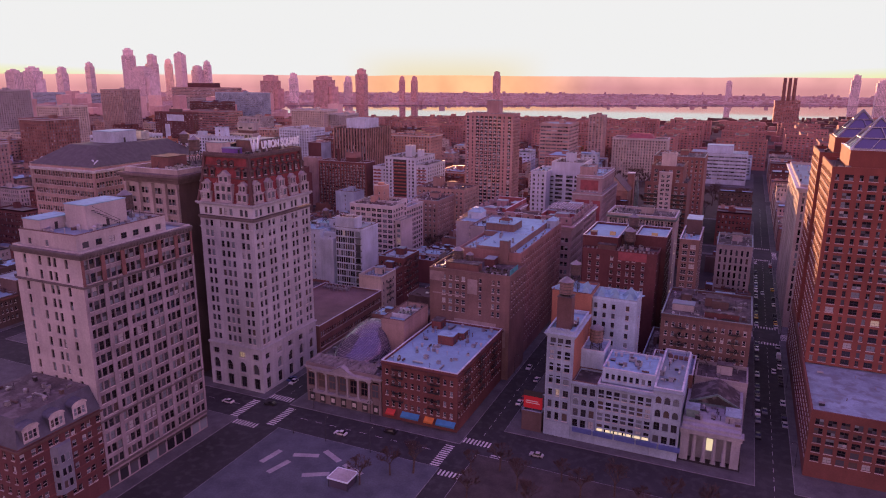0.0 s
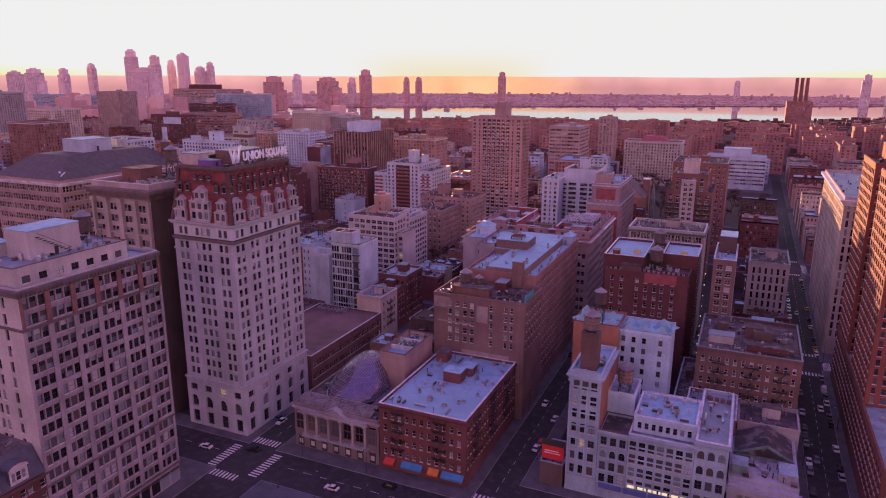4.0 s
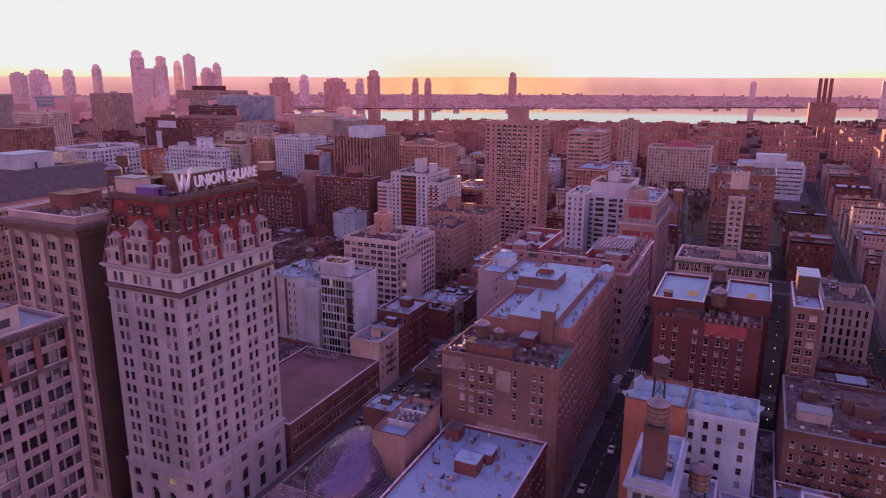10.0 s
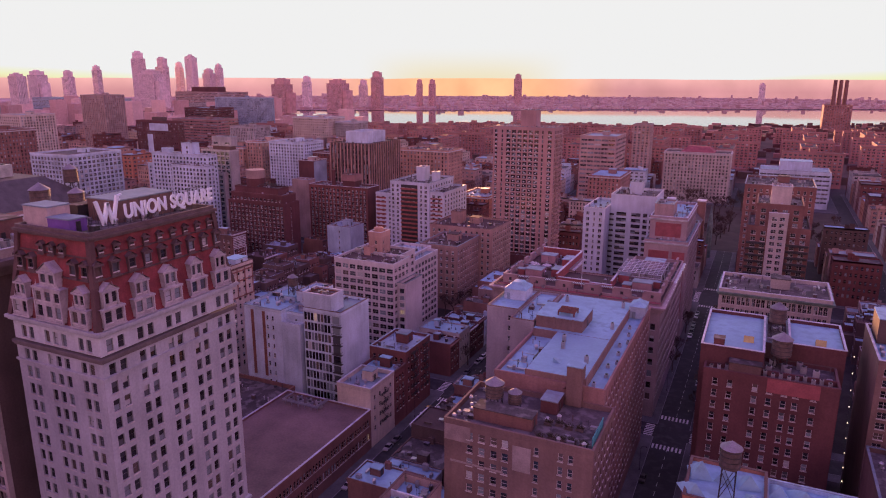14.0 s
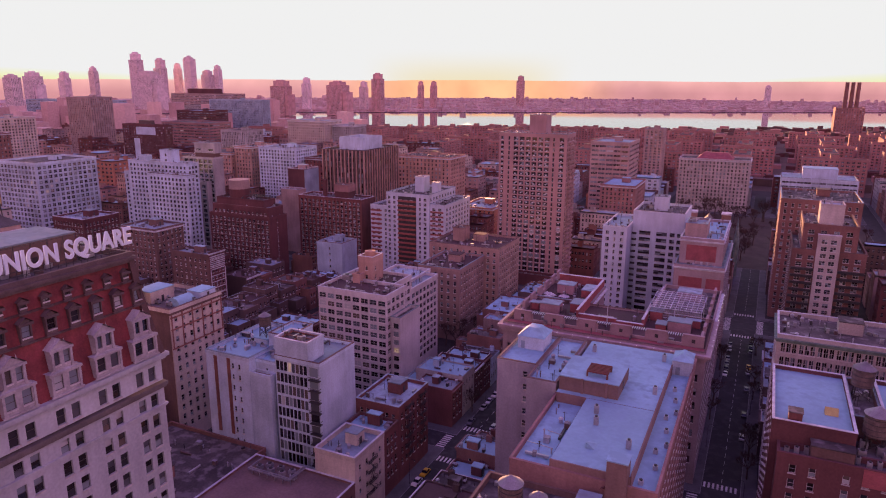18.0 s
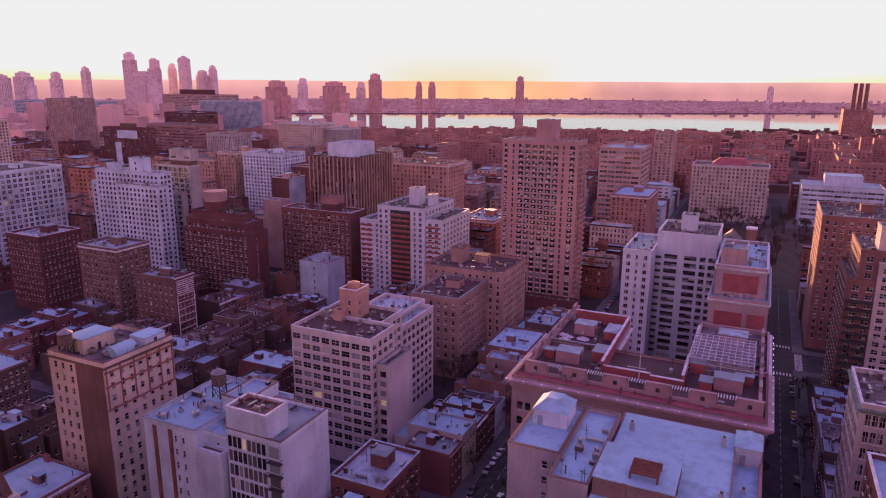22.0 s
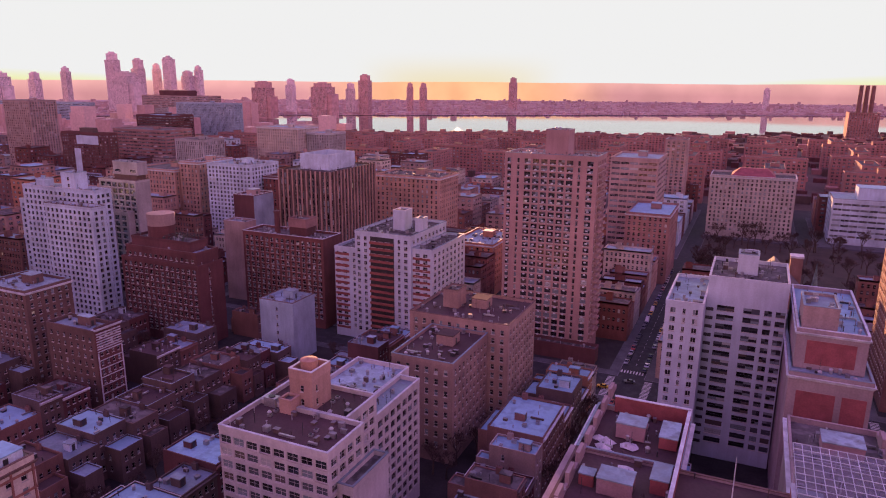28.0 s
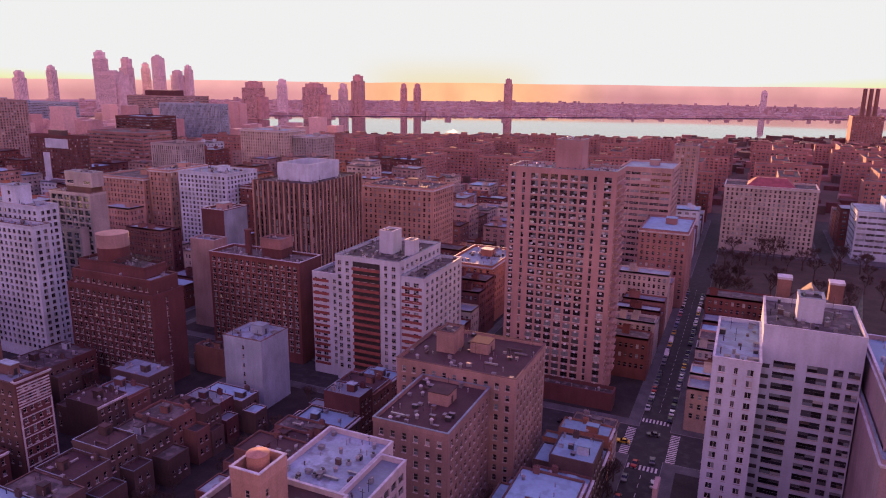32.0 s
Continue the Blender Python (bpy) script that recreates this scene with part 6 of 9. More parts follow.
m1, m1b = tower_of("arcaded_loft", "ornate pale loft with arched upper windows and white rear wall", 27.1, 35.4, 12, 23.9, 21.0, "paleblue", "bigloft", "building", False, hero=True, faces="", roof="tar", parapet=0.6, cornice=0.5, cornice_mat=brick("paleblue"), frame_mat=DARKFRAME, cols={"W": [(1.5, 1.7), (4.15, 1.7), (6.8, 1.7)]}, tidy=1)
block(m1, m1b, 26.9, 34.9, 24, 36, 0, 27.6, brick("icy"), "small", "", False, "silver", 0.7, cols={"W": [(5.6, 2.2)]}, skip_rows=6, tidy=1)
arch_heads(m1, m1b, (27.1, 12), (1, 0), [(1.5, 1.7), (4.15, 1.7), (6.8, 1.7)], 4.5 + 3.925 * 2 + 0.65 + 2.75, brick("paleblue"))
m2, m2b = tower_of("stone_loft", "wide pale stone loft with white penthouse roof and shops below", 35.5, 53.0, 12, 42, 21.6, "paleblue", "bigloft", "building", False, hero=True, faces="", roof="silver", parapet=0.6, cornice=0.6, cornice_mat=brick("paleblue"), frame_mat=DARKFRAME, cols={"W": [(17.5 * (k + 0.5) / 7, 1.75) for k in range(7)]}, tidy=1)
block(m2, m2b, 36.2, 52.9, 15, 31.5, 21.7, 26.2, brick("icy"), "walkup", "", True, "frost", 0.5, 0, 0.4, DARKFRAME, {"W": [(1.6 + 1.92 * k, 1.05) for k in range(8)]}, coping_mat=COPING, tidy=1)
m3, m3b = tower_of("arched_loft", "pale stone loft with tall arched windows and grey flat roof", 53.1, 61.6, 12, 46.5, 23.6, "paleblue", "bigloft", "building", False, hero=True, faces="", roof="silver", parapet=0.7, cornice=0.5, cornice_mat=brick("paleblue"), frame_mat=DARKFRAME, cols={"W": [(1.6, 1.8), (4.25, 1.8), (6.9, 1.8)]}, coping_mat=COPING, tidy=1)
for k in (2, 3):
    arch_heads(m3, m3b, (53.1, 12), (1, 0), [(1.6, 1.8), (4.25, 1.8), (6.9, 1.8)], 4.5 + k * 4.575 + 0.65 + 2.75, brick("paleblue"))
for rt, rbs, xa, xb, zs in ((m1, m1b, 27.1, 35.4, (5.0, 9.0, 13.0, 17.0)), (m2, m2b, 35.5, 53.0, (6.6, 10.6, 14.6, 18.4)), (m3, m3b, 53.1, 61.6, (5.2, 9.6, 14.2, 18.8))):
    for z in zs:
        g = Geo(rbs)
        g.box(xa + 0.05, xb - 0.05, 11.62, 11.91, z, z + 0.35, 0, True)
        part("string_course", g, brick("paleblue"), rt, "moulded stone course")
for rt, rbs, xs in ((m1, m1b, (27.3, 30.0, 32.6, 35.1)), (m2, m2b, [35.7 + 2.44 * k for k in range(8)]), (m3, m3b, (53.3, 56.1, 58.7, 61.3))):
    for x in xs:
        g = Geo(rbs)
        g.box(x - 0.18, x + 0.18, 11.66, 11.91, 5.4, 20.6, 0, True)
        part("pilaster", g, brick("paleblue"), rt)
water_tower(31.2, 28.2, 27.5, 2.3, 4.9, 2.6, "wide pale timber rooftop water tank")
hvac(46.6, 22.5, 26.05, 2.2, 2.0, 1.5)
hvac(44.0, 25.5, 26.05, 1.8, 1.6, 1.2)
clutter(m2, m2b, 37, 52, 16, 30.5, 26.05, 22)
clutter(m2, m2b, 36.5, 52, 33, 41, 21.45, 16)
clutter(m3, m3b, 54, 60.8, 14, 45, 23.45, 20)
for k in range(4):
    g = Geo(m3b)
    g.box(54.6 + k * 1.7, 55.9 + k * 1.7, 40, 41, 23.45, 24.6, 0, True)
    part("roof_planter", g, brick("bark"), m3, "dark planter on the flat roof")
SIGNB = surface("shop_sign_blue", (0.08, 0.12, 0.32), 0.6, 0, 0.5, 4, 0.2, 0)
g = Geo(m2b)
for k in range(5):
    g.box(28 + k * 7.0, 34.4 + k * 7.0, 11.2, 11.95, 3.6, 5.2, 0, True)
part("shop_sign", g, SIGNB, m2, "dark blue shop signs")
SHOPLIT, nt, b = nodes_of("lit_shop_window")
b.inputs["Emission Color"].default_value, b.inputs["Emission Strength"].default_value = (1.0, 0.82, 0.5, 1), 0.10
b.inputs["Base Color"].default_value = (0.5, 0.45, 0.35, 1)
g = Geo(m2b)
for k in range(6):
    g.quad((36 + k * 2.9, 11.9, 5.4), (38.4 + k * 2.9, 11.9, 5.4), (38.4 + k * 2.9, 11.9, 6.3), (36 + k * 2.9, 11.9, 6.3))
part("lit_shop_window", g, SHOPLIT, m2, "lit shop windows")
# the low corner shop with a red billboard
cs_, csb = tower_of("corner_shop", "low corner shop with a large billboard on top", 10.2, 17.2, 12, 26, 6.5, "dark", "walkup", "shop", False, faces="W", roof="tar")
bs = thing("billboard", 13.5, 13.5, 6.5, "red and yellow billboard with unreadable lines on a steel frame", "billboard")
bbp = (13.5, 13.5, 6.5)
g = Geo(bbp)
g.box(10.4, 17.0, 13.2, 13.5, 8.0, 12.5, 0, True)
part("panel", g, surface("billboard_red", (0.55, 0.03, 0.04), 0.5, 0, 0.5, 3, 0.1, 0), bs)
g = Geo(bbp)
g.box(10.4, 17.0, 13.1, 13.19, 12.5, 14.6, 0, True)
g.box(11.2, 15.5, 13.1, 13.19, 10.6, 10.9, 1)
g.box(11.2, 16.0, 13.1, 13.19, 9.9, 10.15, 1)
part("print", g, [surface("billboard_dark", (0.03, 0.03, 0.03), 0.6, 0, 0.5, 3, 0.1, 0), PAINT], bs, "dark strip and pale bars")
for x in (11, 13.7, 16.4):
    g = Geo(bbp)
    g.bar((x, 13.9, 6.4), (x, 13.9, 12.4), 0.1)
    part("post", g, DARKMETAL, bs)
# bank with portico
bk = thing("bank_building", 70.7, 27, 0, "grey stone temple-fronted bank with tall lit doorway", "bank")
bkb = (72, 27, 0)
FOOT.append((63.4, 81, 14, 45))
BK = surface("bank_stone", (0.33, 0.345, 0.38), 0.85, 0, 0.15, 2, 0.25, 0.2, 0, 0.15)
g = Geo(bkb)
g.box(63.4, 81, 17.5, 45, 0, 13.0, 0, True)
g.box(63.4, 66.0, 14.6, 17.49, 0, 9.6, 0, True)
g.box(78.4, 81.0, 14.6, 17.49, 0, 9.6, 0, True)
part("wall", g, BK, bk)
g = Geo(bkb)
g.box(63.0, 81.4, 14.2, 17.49, 9.61, 10.9, 0, True)
g.box(62.6, 81.8, 13.8, 17.49, 10.91, 11.4, 0, True)
g.box(63.6, 80.8, 15, 17.49, 11.41, 12.2, 0, True)
part("entablature", g, BK, bk)
for x in (67.6, 70.6, 73.6, 76.6):
    g = Geo(bkb)
    g.cyl(x, 15.6, 0.6, 9.6, 0.62, 0.52, 14)
    g.box(x - 0.8, x + 0.8, 14.8, 16.4, 0.0, 0.6)
    part("column", g, BK, bk)
g = Geo(bkb)
g.quad((70.9, 17.45, 3.4), (73.3, 17.45, 3.4), (73.3, 17.45, 7.6), (70.9, 17.45, 7.6))
part("lit_door", g, SHOPLIT, bk, "tall warmly lit doorway window")
g = Geo(bkb)
g.quad((64.5, 30, 13.4), (73, 30, 17.2), (73, 44, 17.2), (64.5, 44, 13.4))
g.quad((73, 30, 17.2), (80, 30, 13.4), (80, 44, 13.4), (73, 44, 17.2))
g.tri((64.5, 30, 13.4), (80, 30, 13.4), (73, 30, 17.2))
part("gabled_roof", g, TAR, bk, "dark gabled roof")
g = Geo(bkb)
g.bar((64.3, 29.8, 13.5), (73, 29.8, 17.3), 0.3)
g.bar((73, 29.8, 17.3), (80.2, 29.8, 13.5), 0.3)
g.bar((64.3, 29.8, 13.4), (80.2, 29.8, 13.4), 0.3)
part("gable_trim", g, COPPER, bk, "green copper gable trim")
clutter(bk, bkb, 64.5, 80, 18.5, 28.5, 13.0, 40)
for (x0, x1, y0, y1, h, m_) in ((64.2, 68, 19, 24, 2.6, COPPER), (69, 76, 34, 43.5, 1.6, TAR), (76, 80.4, 19.5, 26, 2.2, METAL)):
    bulkhead(bk, bkb, x0, x1, y0, y1, 13.0, 13.0 + h, m_, "silver")
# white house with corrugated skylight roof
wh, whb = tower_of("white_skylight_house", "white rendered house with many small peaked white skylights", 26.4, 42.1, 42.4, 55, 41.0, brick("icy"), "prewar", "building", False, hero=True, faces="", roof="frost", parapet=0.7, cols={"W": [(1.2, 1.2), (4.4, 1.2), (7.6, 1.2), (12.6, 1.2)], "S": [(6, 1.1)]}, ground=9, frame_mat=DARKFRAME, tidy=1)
FOOT.append((12, 26.3, 40, 55))
block(wh, whb, 12, 26.3, 40, 55, 0, 42.4, brick("orange"), "small", "", False, "frost", 0.6, tidy=1)


def tent(x, y, z, w, l, h, turn):
    """A peaked skylight: an upright gable at one end, falling away behind it."""
    c, s = math.cos(turn), math.sin(turn)

    def P(a, b_, q):
        return (x + c * a - s * b_, y + s * a + c * b_, z + q)

    g = Geo(whb)
    A, B, C, D, T = P(-w / 2, 0, 0), P(w / 2, 0, 0), P(w / 2, l, 0), P(-w / 2, l, 0), P(0, l * 0.10, h * 1.12)
    E_ = P(0, l, h * 0.12)
    g.tri(A, B, T)
    g.quad(B, C, E_, T)
    g.quad(D, A, T, E_)
    g.tri(C, D, E_)
    part("skylight", g, FROST, wh, "peaked white skylight")


for k in range(3):
    tent(29.2 + 5.1 * k, 43.3, 41.0, 4.2, 5.2, 2.7 - 0.2 * (k % 2), 0.18)
    if k < 2:
        tent(28.6 + 4.6 * k, 49.2, 41.0, 4.0, 5.0, 2.4, 0.1 + 0.3 * k)
tent(38.6, 49.0, 41.0, 6.6, 5.6, 3.2, -0.35)
for k, (x, y, w, h, t) in enumerate(((14.2, 41.2, 3.6, 2.4, 0.5), (18.6, 47.8, 3.8, 2.6, -0.3), (14.6, 47.6, 4.4, 3.6, 0.2), (23.6, 41.4, 3.8, 2.4, -0.2), (23.4, 47.6, 4.4, 2.8, 0.25))):
    tent(x, y, 42.3, w, 5.0, h, t)
water_tower(19.4, 43.6, 42.3, 1.9, 4.2, 6.3)
g = Geo(whb)
for k in range(6):
    g.bar((26.6, 41.8, 8 + k * 5.5), (26.9, 42.3, 12 + k * 5.5), 0.06)
g.bar((26.5, 41.9, 2), (26.5, 41.9, 41), 0.14)
part("flue", g, METAL, wh, "long metal flue up the wall")
# red brick loft with crowded roof, and its neighbours
cr_, crb = tower_of("red_brick_loft", "dark red brick loft with scattered windows and crowded roof", 10.5, 42, 98, 102.9, 44.4, "darkred", "prewar", "office building", False, hero=True, faces="S", roof="tar", parapet=1.0, cols={"W": [(c, 1.3) for c in (3.0, 6.6, 12.6, 16, 19.4, 22, 26)]}, ground=8, coping_mat=brick("darkred"), tidy=1)
FOOT.append((10, 44.2, 103, 134.5))
block(cr_, crb, 24.6, 42, 103, 112.9, 0, 44.4, brick("darkred"), "prewar", "", False, "tar", 0.8, coping_mat=brick("bark"))
g = Geo(crb)
g.box(25.8, 37.8, 97.86, 97.99, 41.6, 45.4, 0, True)
part("sign_wall", g, REDP, cr_, "red painted panel along the parapet")
bulkhead(cr_, crb, 16.5, 24.2, 99.2, 102.4, 44.3, 47.4, brick("bark"), "tar")
for k in range(16):
    hvac(12.2 + k * 1.85, 100.0 + (k * 5.3) % 2.2, 44.3, 0.9, 0.8, 1.5)
for k in range(7):
    hvac(26 + (k * 3.7) % 14, 104.5 + (k * 2.9) % 7, 44.3, 1.5, 1.2, 1.9)
wl, wlb = tower_of("white_deck_loft", "brick loft with two bright white flat roofs", 9.0, 24.5, 103, 134.4, 49.4, "darkred", "prewar", "office building", False, hero=True, faces="N", roof="frost", parapet=0.8, limit=30, coping_mat=COPING, tidy=1)
block(wl, wlb, 24.6, 30.4, 113, 134.4, 0, 48.2, brick("bark"), "small", "", False, "tar", 1.4)
block(wl, wlb, 30.5, 44, 113, 134.4, 0, 49.4, brick("darkred"), "prewar", "S", False, "frost", 0.8, coping_mat=COPING, tidy=1)
YSKY = surface("yellow_glass", (0.45, 0.38, 0.12), 0.25, 0, 0.5, 4, 0.2, 0)
for (x, y) in ((20.5, 112.5), (38.2, 117.5)):
    g = Geo(wlb)
    g.quad((x - 1.3, y - 1.2, 49.3), (x + 1.3, y - 1.2, 49.3), (x + 1.3, y, 50.8), (x - 1.3, y, 50.8))
    g.quad((x + 1.3, y + 1.2, 49.3), (x - 1.3, y + 1.2, 49.3), (x - 1.3, y, 50.8), (x + 1.3, y, 50.8))
    g.tri((x - 1.3, y + 1.2, 49.3), (x - 1.3, y - 1.2, 49.3), (x - 1.3, y, 50.8))
    g.tri((x + 1.3, y - 1.2, 49.3), (x + 1.3, y + 1.2, 49.3), (x + 1.3, y, 50.8))
    part("skylight", g, YSKY, wl, "yellowish ridge skylight")
water_tower(28.6, 109.4, 44.3, 2.5, 4.8, 3.4)
water_tower(27.4, 127, 48.1, 2.3, 4.4, 3.0)
bulkhead(wl, wlb, 12, 14.6, 104.4, 107, 49.3, 51.6, brick("red"), "tar")
slr, slrb = tower_of("slim_grey_tower", "slim grey stone tower house with bright white roof", 50, 58, 105, 134, 51, "umber", "slab", "building", False, hero=True, faces="WS", roof="frost", limit=36)
bulkhead(slr, slrb, 51.2, 57.4, 121, 132, 51, 57.6, brick("dark"), "frost")
lbh, lbhb = tower_of("low_brick_house", "low brick house with white roof sheds", 58.3, 80.8, 100, 135, 21, "darkred", "walkup", "building", True, faces="WS", roof="tar")
for (x0, x1, y0, y1, h, c_) in ((59, 71, 108, 110.5, 2.4, "white"), (60, 76, 112.5, 114, 3.0, "white"), (66, 74, 118, 124, 4.0, "darkred"), (72, 79, 103, 106, 2.4, "white")):
    bulkhead(lbh, lbhb, x0, x1, y0, y1, 20.9, 20.9 + h, brick(c_), "frost")
tower_of("fluted_loft", "grey loft with tall vertical window strips", 63.5, 80.2, 166, 195, 36.5, "grey", "strip", "office building", True, hero=True, faces="WS", roof="tar", limit=36)
bw, bwb = tower_of("brick_walkup", "brown brick walk-up with cluttered roof", 49, 80.5, 61, 97, 31.5, "bark", "walkup", "apartment building", True, hero=True, faces="WS", roof="tar", limit=36)
tower_of("low_rear_house", "low brick rear house with silver roof", 48, 63, 41, 60, 17, "brown", "walkup", "building", True, faces="WS", roof="silver")
tower_of("teal_roof_house", "low house with teal painted roof sheds", 63.5, 80.8, 46, 61, 15, "grey", "walkup", "building", True, faces="S", roof="tar")
for k, (x0, x1, y0, y1, h) in enumerate(((52, 60, 70, 75, 2.6), (64, 76, 66, 69, 2.2), (66, 72, 78, 86, 3.0), (54, 58, 84, 92, 2.4))):
    bulkhead(bw, bwb, x0, x1, y0, y1, 31.4, 31.4 + h, brick(("grey", "darkred", "dark", "dark")[k]), ("silver", "tar", "tar", "tar")[k])
for x in (56, 66, 75):
    fire_escape(bw, bwb, x, 61, 8, 30, 3.3, (0, -1))
al, alb = tower_of("alley_house", "low dark house wedged in a narrow alley", 43.2, 48.6, 57, 96, 13, "dark", "walkup", "building", True, faces="W", roof="tar")
sl_ = thing("string_lights", 46.8, 120, 30, "cable of small warm bulbs hung down a narrow alley", "string lights")
BULB, nt, b = nodes_of("warm_bulb")
b.inputs["Emission Color"].default_value, b.inputs["Emission Strength"].default_value = (1.0, 0.75, 0.5, 1), 0.25
pts = [Vector((46.9, 122, 46)).lerp(Vector((46.9, 105, 6)), k / 11) - Vector((0, 0, 2.4 * math.sin(math.pi * k / 11))) for k in range(12)]
g = Geo((46.8, 120, 30))
for p, q in zip(pts, pts[1:]):
    g.bar(p, q, 0.03)
part("cable", g, DARKMETAL, sl_)
for p in pts:
    g = Geo((46.8, 120, 30))
    g.cyl(p.x, p.y, p.z - 0.3, p.z - 0.1, 0.1, 0.15, 6)
    g.cyl(p.x, p.y, p.z - 0.1, p.z + 0.1, 0.15, 0.05, 6)
    part("bulb", g, BULB, sl_)
# 16th Street beyond Irving Place, south side
tower_of("stone_row_house", "ornate pale stone house with big windows and green cornice", 10, 43.5, 156, 178, 50.0, "stone", "bigloft", "building", True, hero=True, faces="WN", roof="tar", cornice=0.8, cornice_mat=COPPER, limit=80)
bt = thing("stepped_balcony_tower", 30, 272, 0, "brown apartment tower with stepped balconied top", "apartment tower")
btb = (30, 272, 0)
FOOT.append((10, 50, 255, 292))
block(bt, btb, 15, 41, 256, 290, 0, 53, brick("brown"), "slab", "WN", True, "tar", 1.0, limit=36)
block(bt, btb, 18, 37.5, 258, 288, 53, 63, brick("brown"), "slab", "WN", True, "tar", 1.0, limit=36)
block(bt, btb, 23.5, 32, 262, 272, 63, 71, brick("stone"), "small", "", False, "silver", 0.6)
block(bt, btb, 23.5, 31.5, 254.5, 255.95, 0, 60, brick("stone"), "slab", "W", True, "tar", 0.6, limit=36)
for zz in range(14):
    z = 8 + zz * 2.9
    for xa, xb in ((15.2, 23.2), (31.8, 40.8)):
        g = Geo(btb)
        g.box(xa, xb, 254.6, 255.98, z, z + 0.9, 0, True)
        part("balcony", g, DARKMETAL, bt)
tower_of("dark_setback_tower", "tall dark brick apartment house with setbacks", 10.5, 46, 332, 372, 61.5, "brown", "prewar", "apartment building", True, faces="WN", roof="tar", limit=36)

# ---- Zeckendorf side: brick towers with pyramid tops, long pilastered office ----
zk = thing("pyramid_tower_complex", 130, 78, 0, "orange brick tower block on a broad podium with steel pyramid tops", "apartment tower")
zkb = (130, 78, 0)
FOOT.append((97, 172, 18, 136))
ZK = surface("tower_orange_brick", (0.23, 0.075, 0.055), 0.85, 0, 0.1, 2, 0.2, 0.15, 0, 0.1)
block(zk, zkb, 98, 168, 20, 135.5, 0, 21, surface("podium_brick", (0.16, 0.062, 0.052), 0.88, 0, 0.1, 2, 0.25, 0.15, 0, 0.1), "grid", "WN", True, "silver", 1.2, 0, 5, DARKFRAME, limit=36)
for (x0, x1, y0, y1, zt) in ((98.6, 124, 62, 96, 89.5), (98.2, 124, 106, 135, 90), (138, 164, 62, 96, 89)):
    block(zk, zkb, x0, x1, y0, y1, 21.2, zt, ZK, "grid", "NSE", x0 < 120, "tar", 1.0, 0, 4, DARKFRAME, {"W": [(1.8, 1.1), (5.2, 2.6), (8.8, 1.1), (12.2, 2.6), (15.8, 1.1), (19.2, 2.6), (22.8, 1.1)]}, limit=60)
    block(zk, zkb, x0 + 5, x1 - 2, y0 + 4, y1 - 4, zt, zt + 6, ZK, "small", "", False, "tar", 0.4)
    mx, my, hw, zt2 = (x0 + x1 + 3) / 2, (y0 + y1) / 2, 8.6, zt + 6.5
    g = Geo(zkb)
    ap = (mx, my, zt2 + 10.5)
    C = [(mx - hw, my - hw, zt2), (mx + hw, my - hw, zt2), (mx + hw, my + hw, zt2), (mx - hw, my + hw, zt2)]
    for k in range(4):
        a, b2 = Vector(C[k]), Vector(C[(k + 1) % 4])
        g.bar(a, ap, 0.22)
        g.bar(a, b2, 0.22)
        for f_ in (0.33, 0.66):
            g.bar(a.lerp(Vector(ap), f_), b2.lerp(Vector(ap), f_), 0.12)
            g.bar(a.lerp(b2, f_), a.lerp(b2, 0.5).lerp(Vector(ap), f_), 0.1)
    pyr = part("pyramid_frame", g, METAL, zk, "steel pyramid frame")
    g = Geo(zkb)
    for k in range(4):
        a, b2 = Vector(C[k]) * 0.97 + Vector(ap) * 0.03, Vector(C[(k + 1) % 4]) * 0.97 + Vector(ap) * 0.03
        g.tri(a - Vector((0, 0, 0.3)), b2 - Vector((0, 0, 0.3)), Vector(ap) - Vector((0, 0, 0.6)))
    part("pyramid_glass", g, DOMEG, pyr)
tower_of("pilastered_office", "long pale stone office with tall pilasters and heavy cornice", 97, 132, 161, 257, 69.5, "stone", "strip", "office building", True, faces="WN", roof="silver", cornice=1.8, ground=8)
tower_of("clock_office", "high stone office tower further back", 100, 130, 262, 296, 48, "stone", "prewar", "office building", True, faces="WN")

# ---- 16th to 17th Street beyond the school ----
wt_ = thing("white_balcony_apartments", -45, 283, 0, "white brick apartment slab with balcony recesses", "apartment tower")
wtb = (-45, 283, 0)
FOOT.append((-62, -27, 256, 300))
# white brick, its base colour tinted with the blue of the sky's light
WW = surface("apartment_white_brick", (0.50, 0.58, 0.68), 0.85, 0, 0.1, 2, 0.16, 0.12, 0, 0.12)
block(wt_, wtb, -50.6, -28, 270.5, 297, 0, 60.5, WW, "slab", "SN", True, "tar", 0.9, 0, 5, DARKFRAME, {"W": [(5.6, 5.0), (13.0, 4.6), (17.6, 2.1), (21.0, 2.6)]}, limit=80, top_gap=7.6, coping_mat=COPING)
block(wt_, wtb, -61.5, -50.7, 257.5, 290, 0, 55.0, WW, "tower", "N", True, "silver", 0.8, 0, 5, FRAME, {"W": [(2.2, 1.6), (5.4, 0.9), (8.6, 1.5)]}, limit=60, coping_mat=COPING)
for k in range(17):
    g = Geo(wtb)
    z = 5.6 + k * 2.82
    g.box(-50.55, -48.4, 268.9, 270.49, z, z + 0.2, 0, True)
    g.box(-50.55, -48.4, 268.8, 268.9, z, z + 1.05, 1, True)
    part("balcony", g, [WW, DARKMETAL], wt_, "shallow balcony with dark rail")
block(wt_, wtb, -43, -37, 280, 287, 60.5, 66.5, WW, "small", "", False, "tar", 0.5)
sbk = thing("stepped_brick_tower", -18, 255, 0, "pink brick tower with blank panels and stepped white roof", "office building")
sbb = (-18, 255, 0)
FOOT.append((-28, -8, 236, 296))
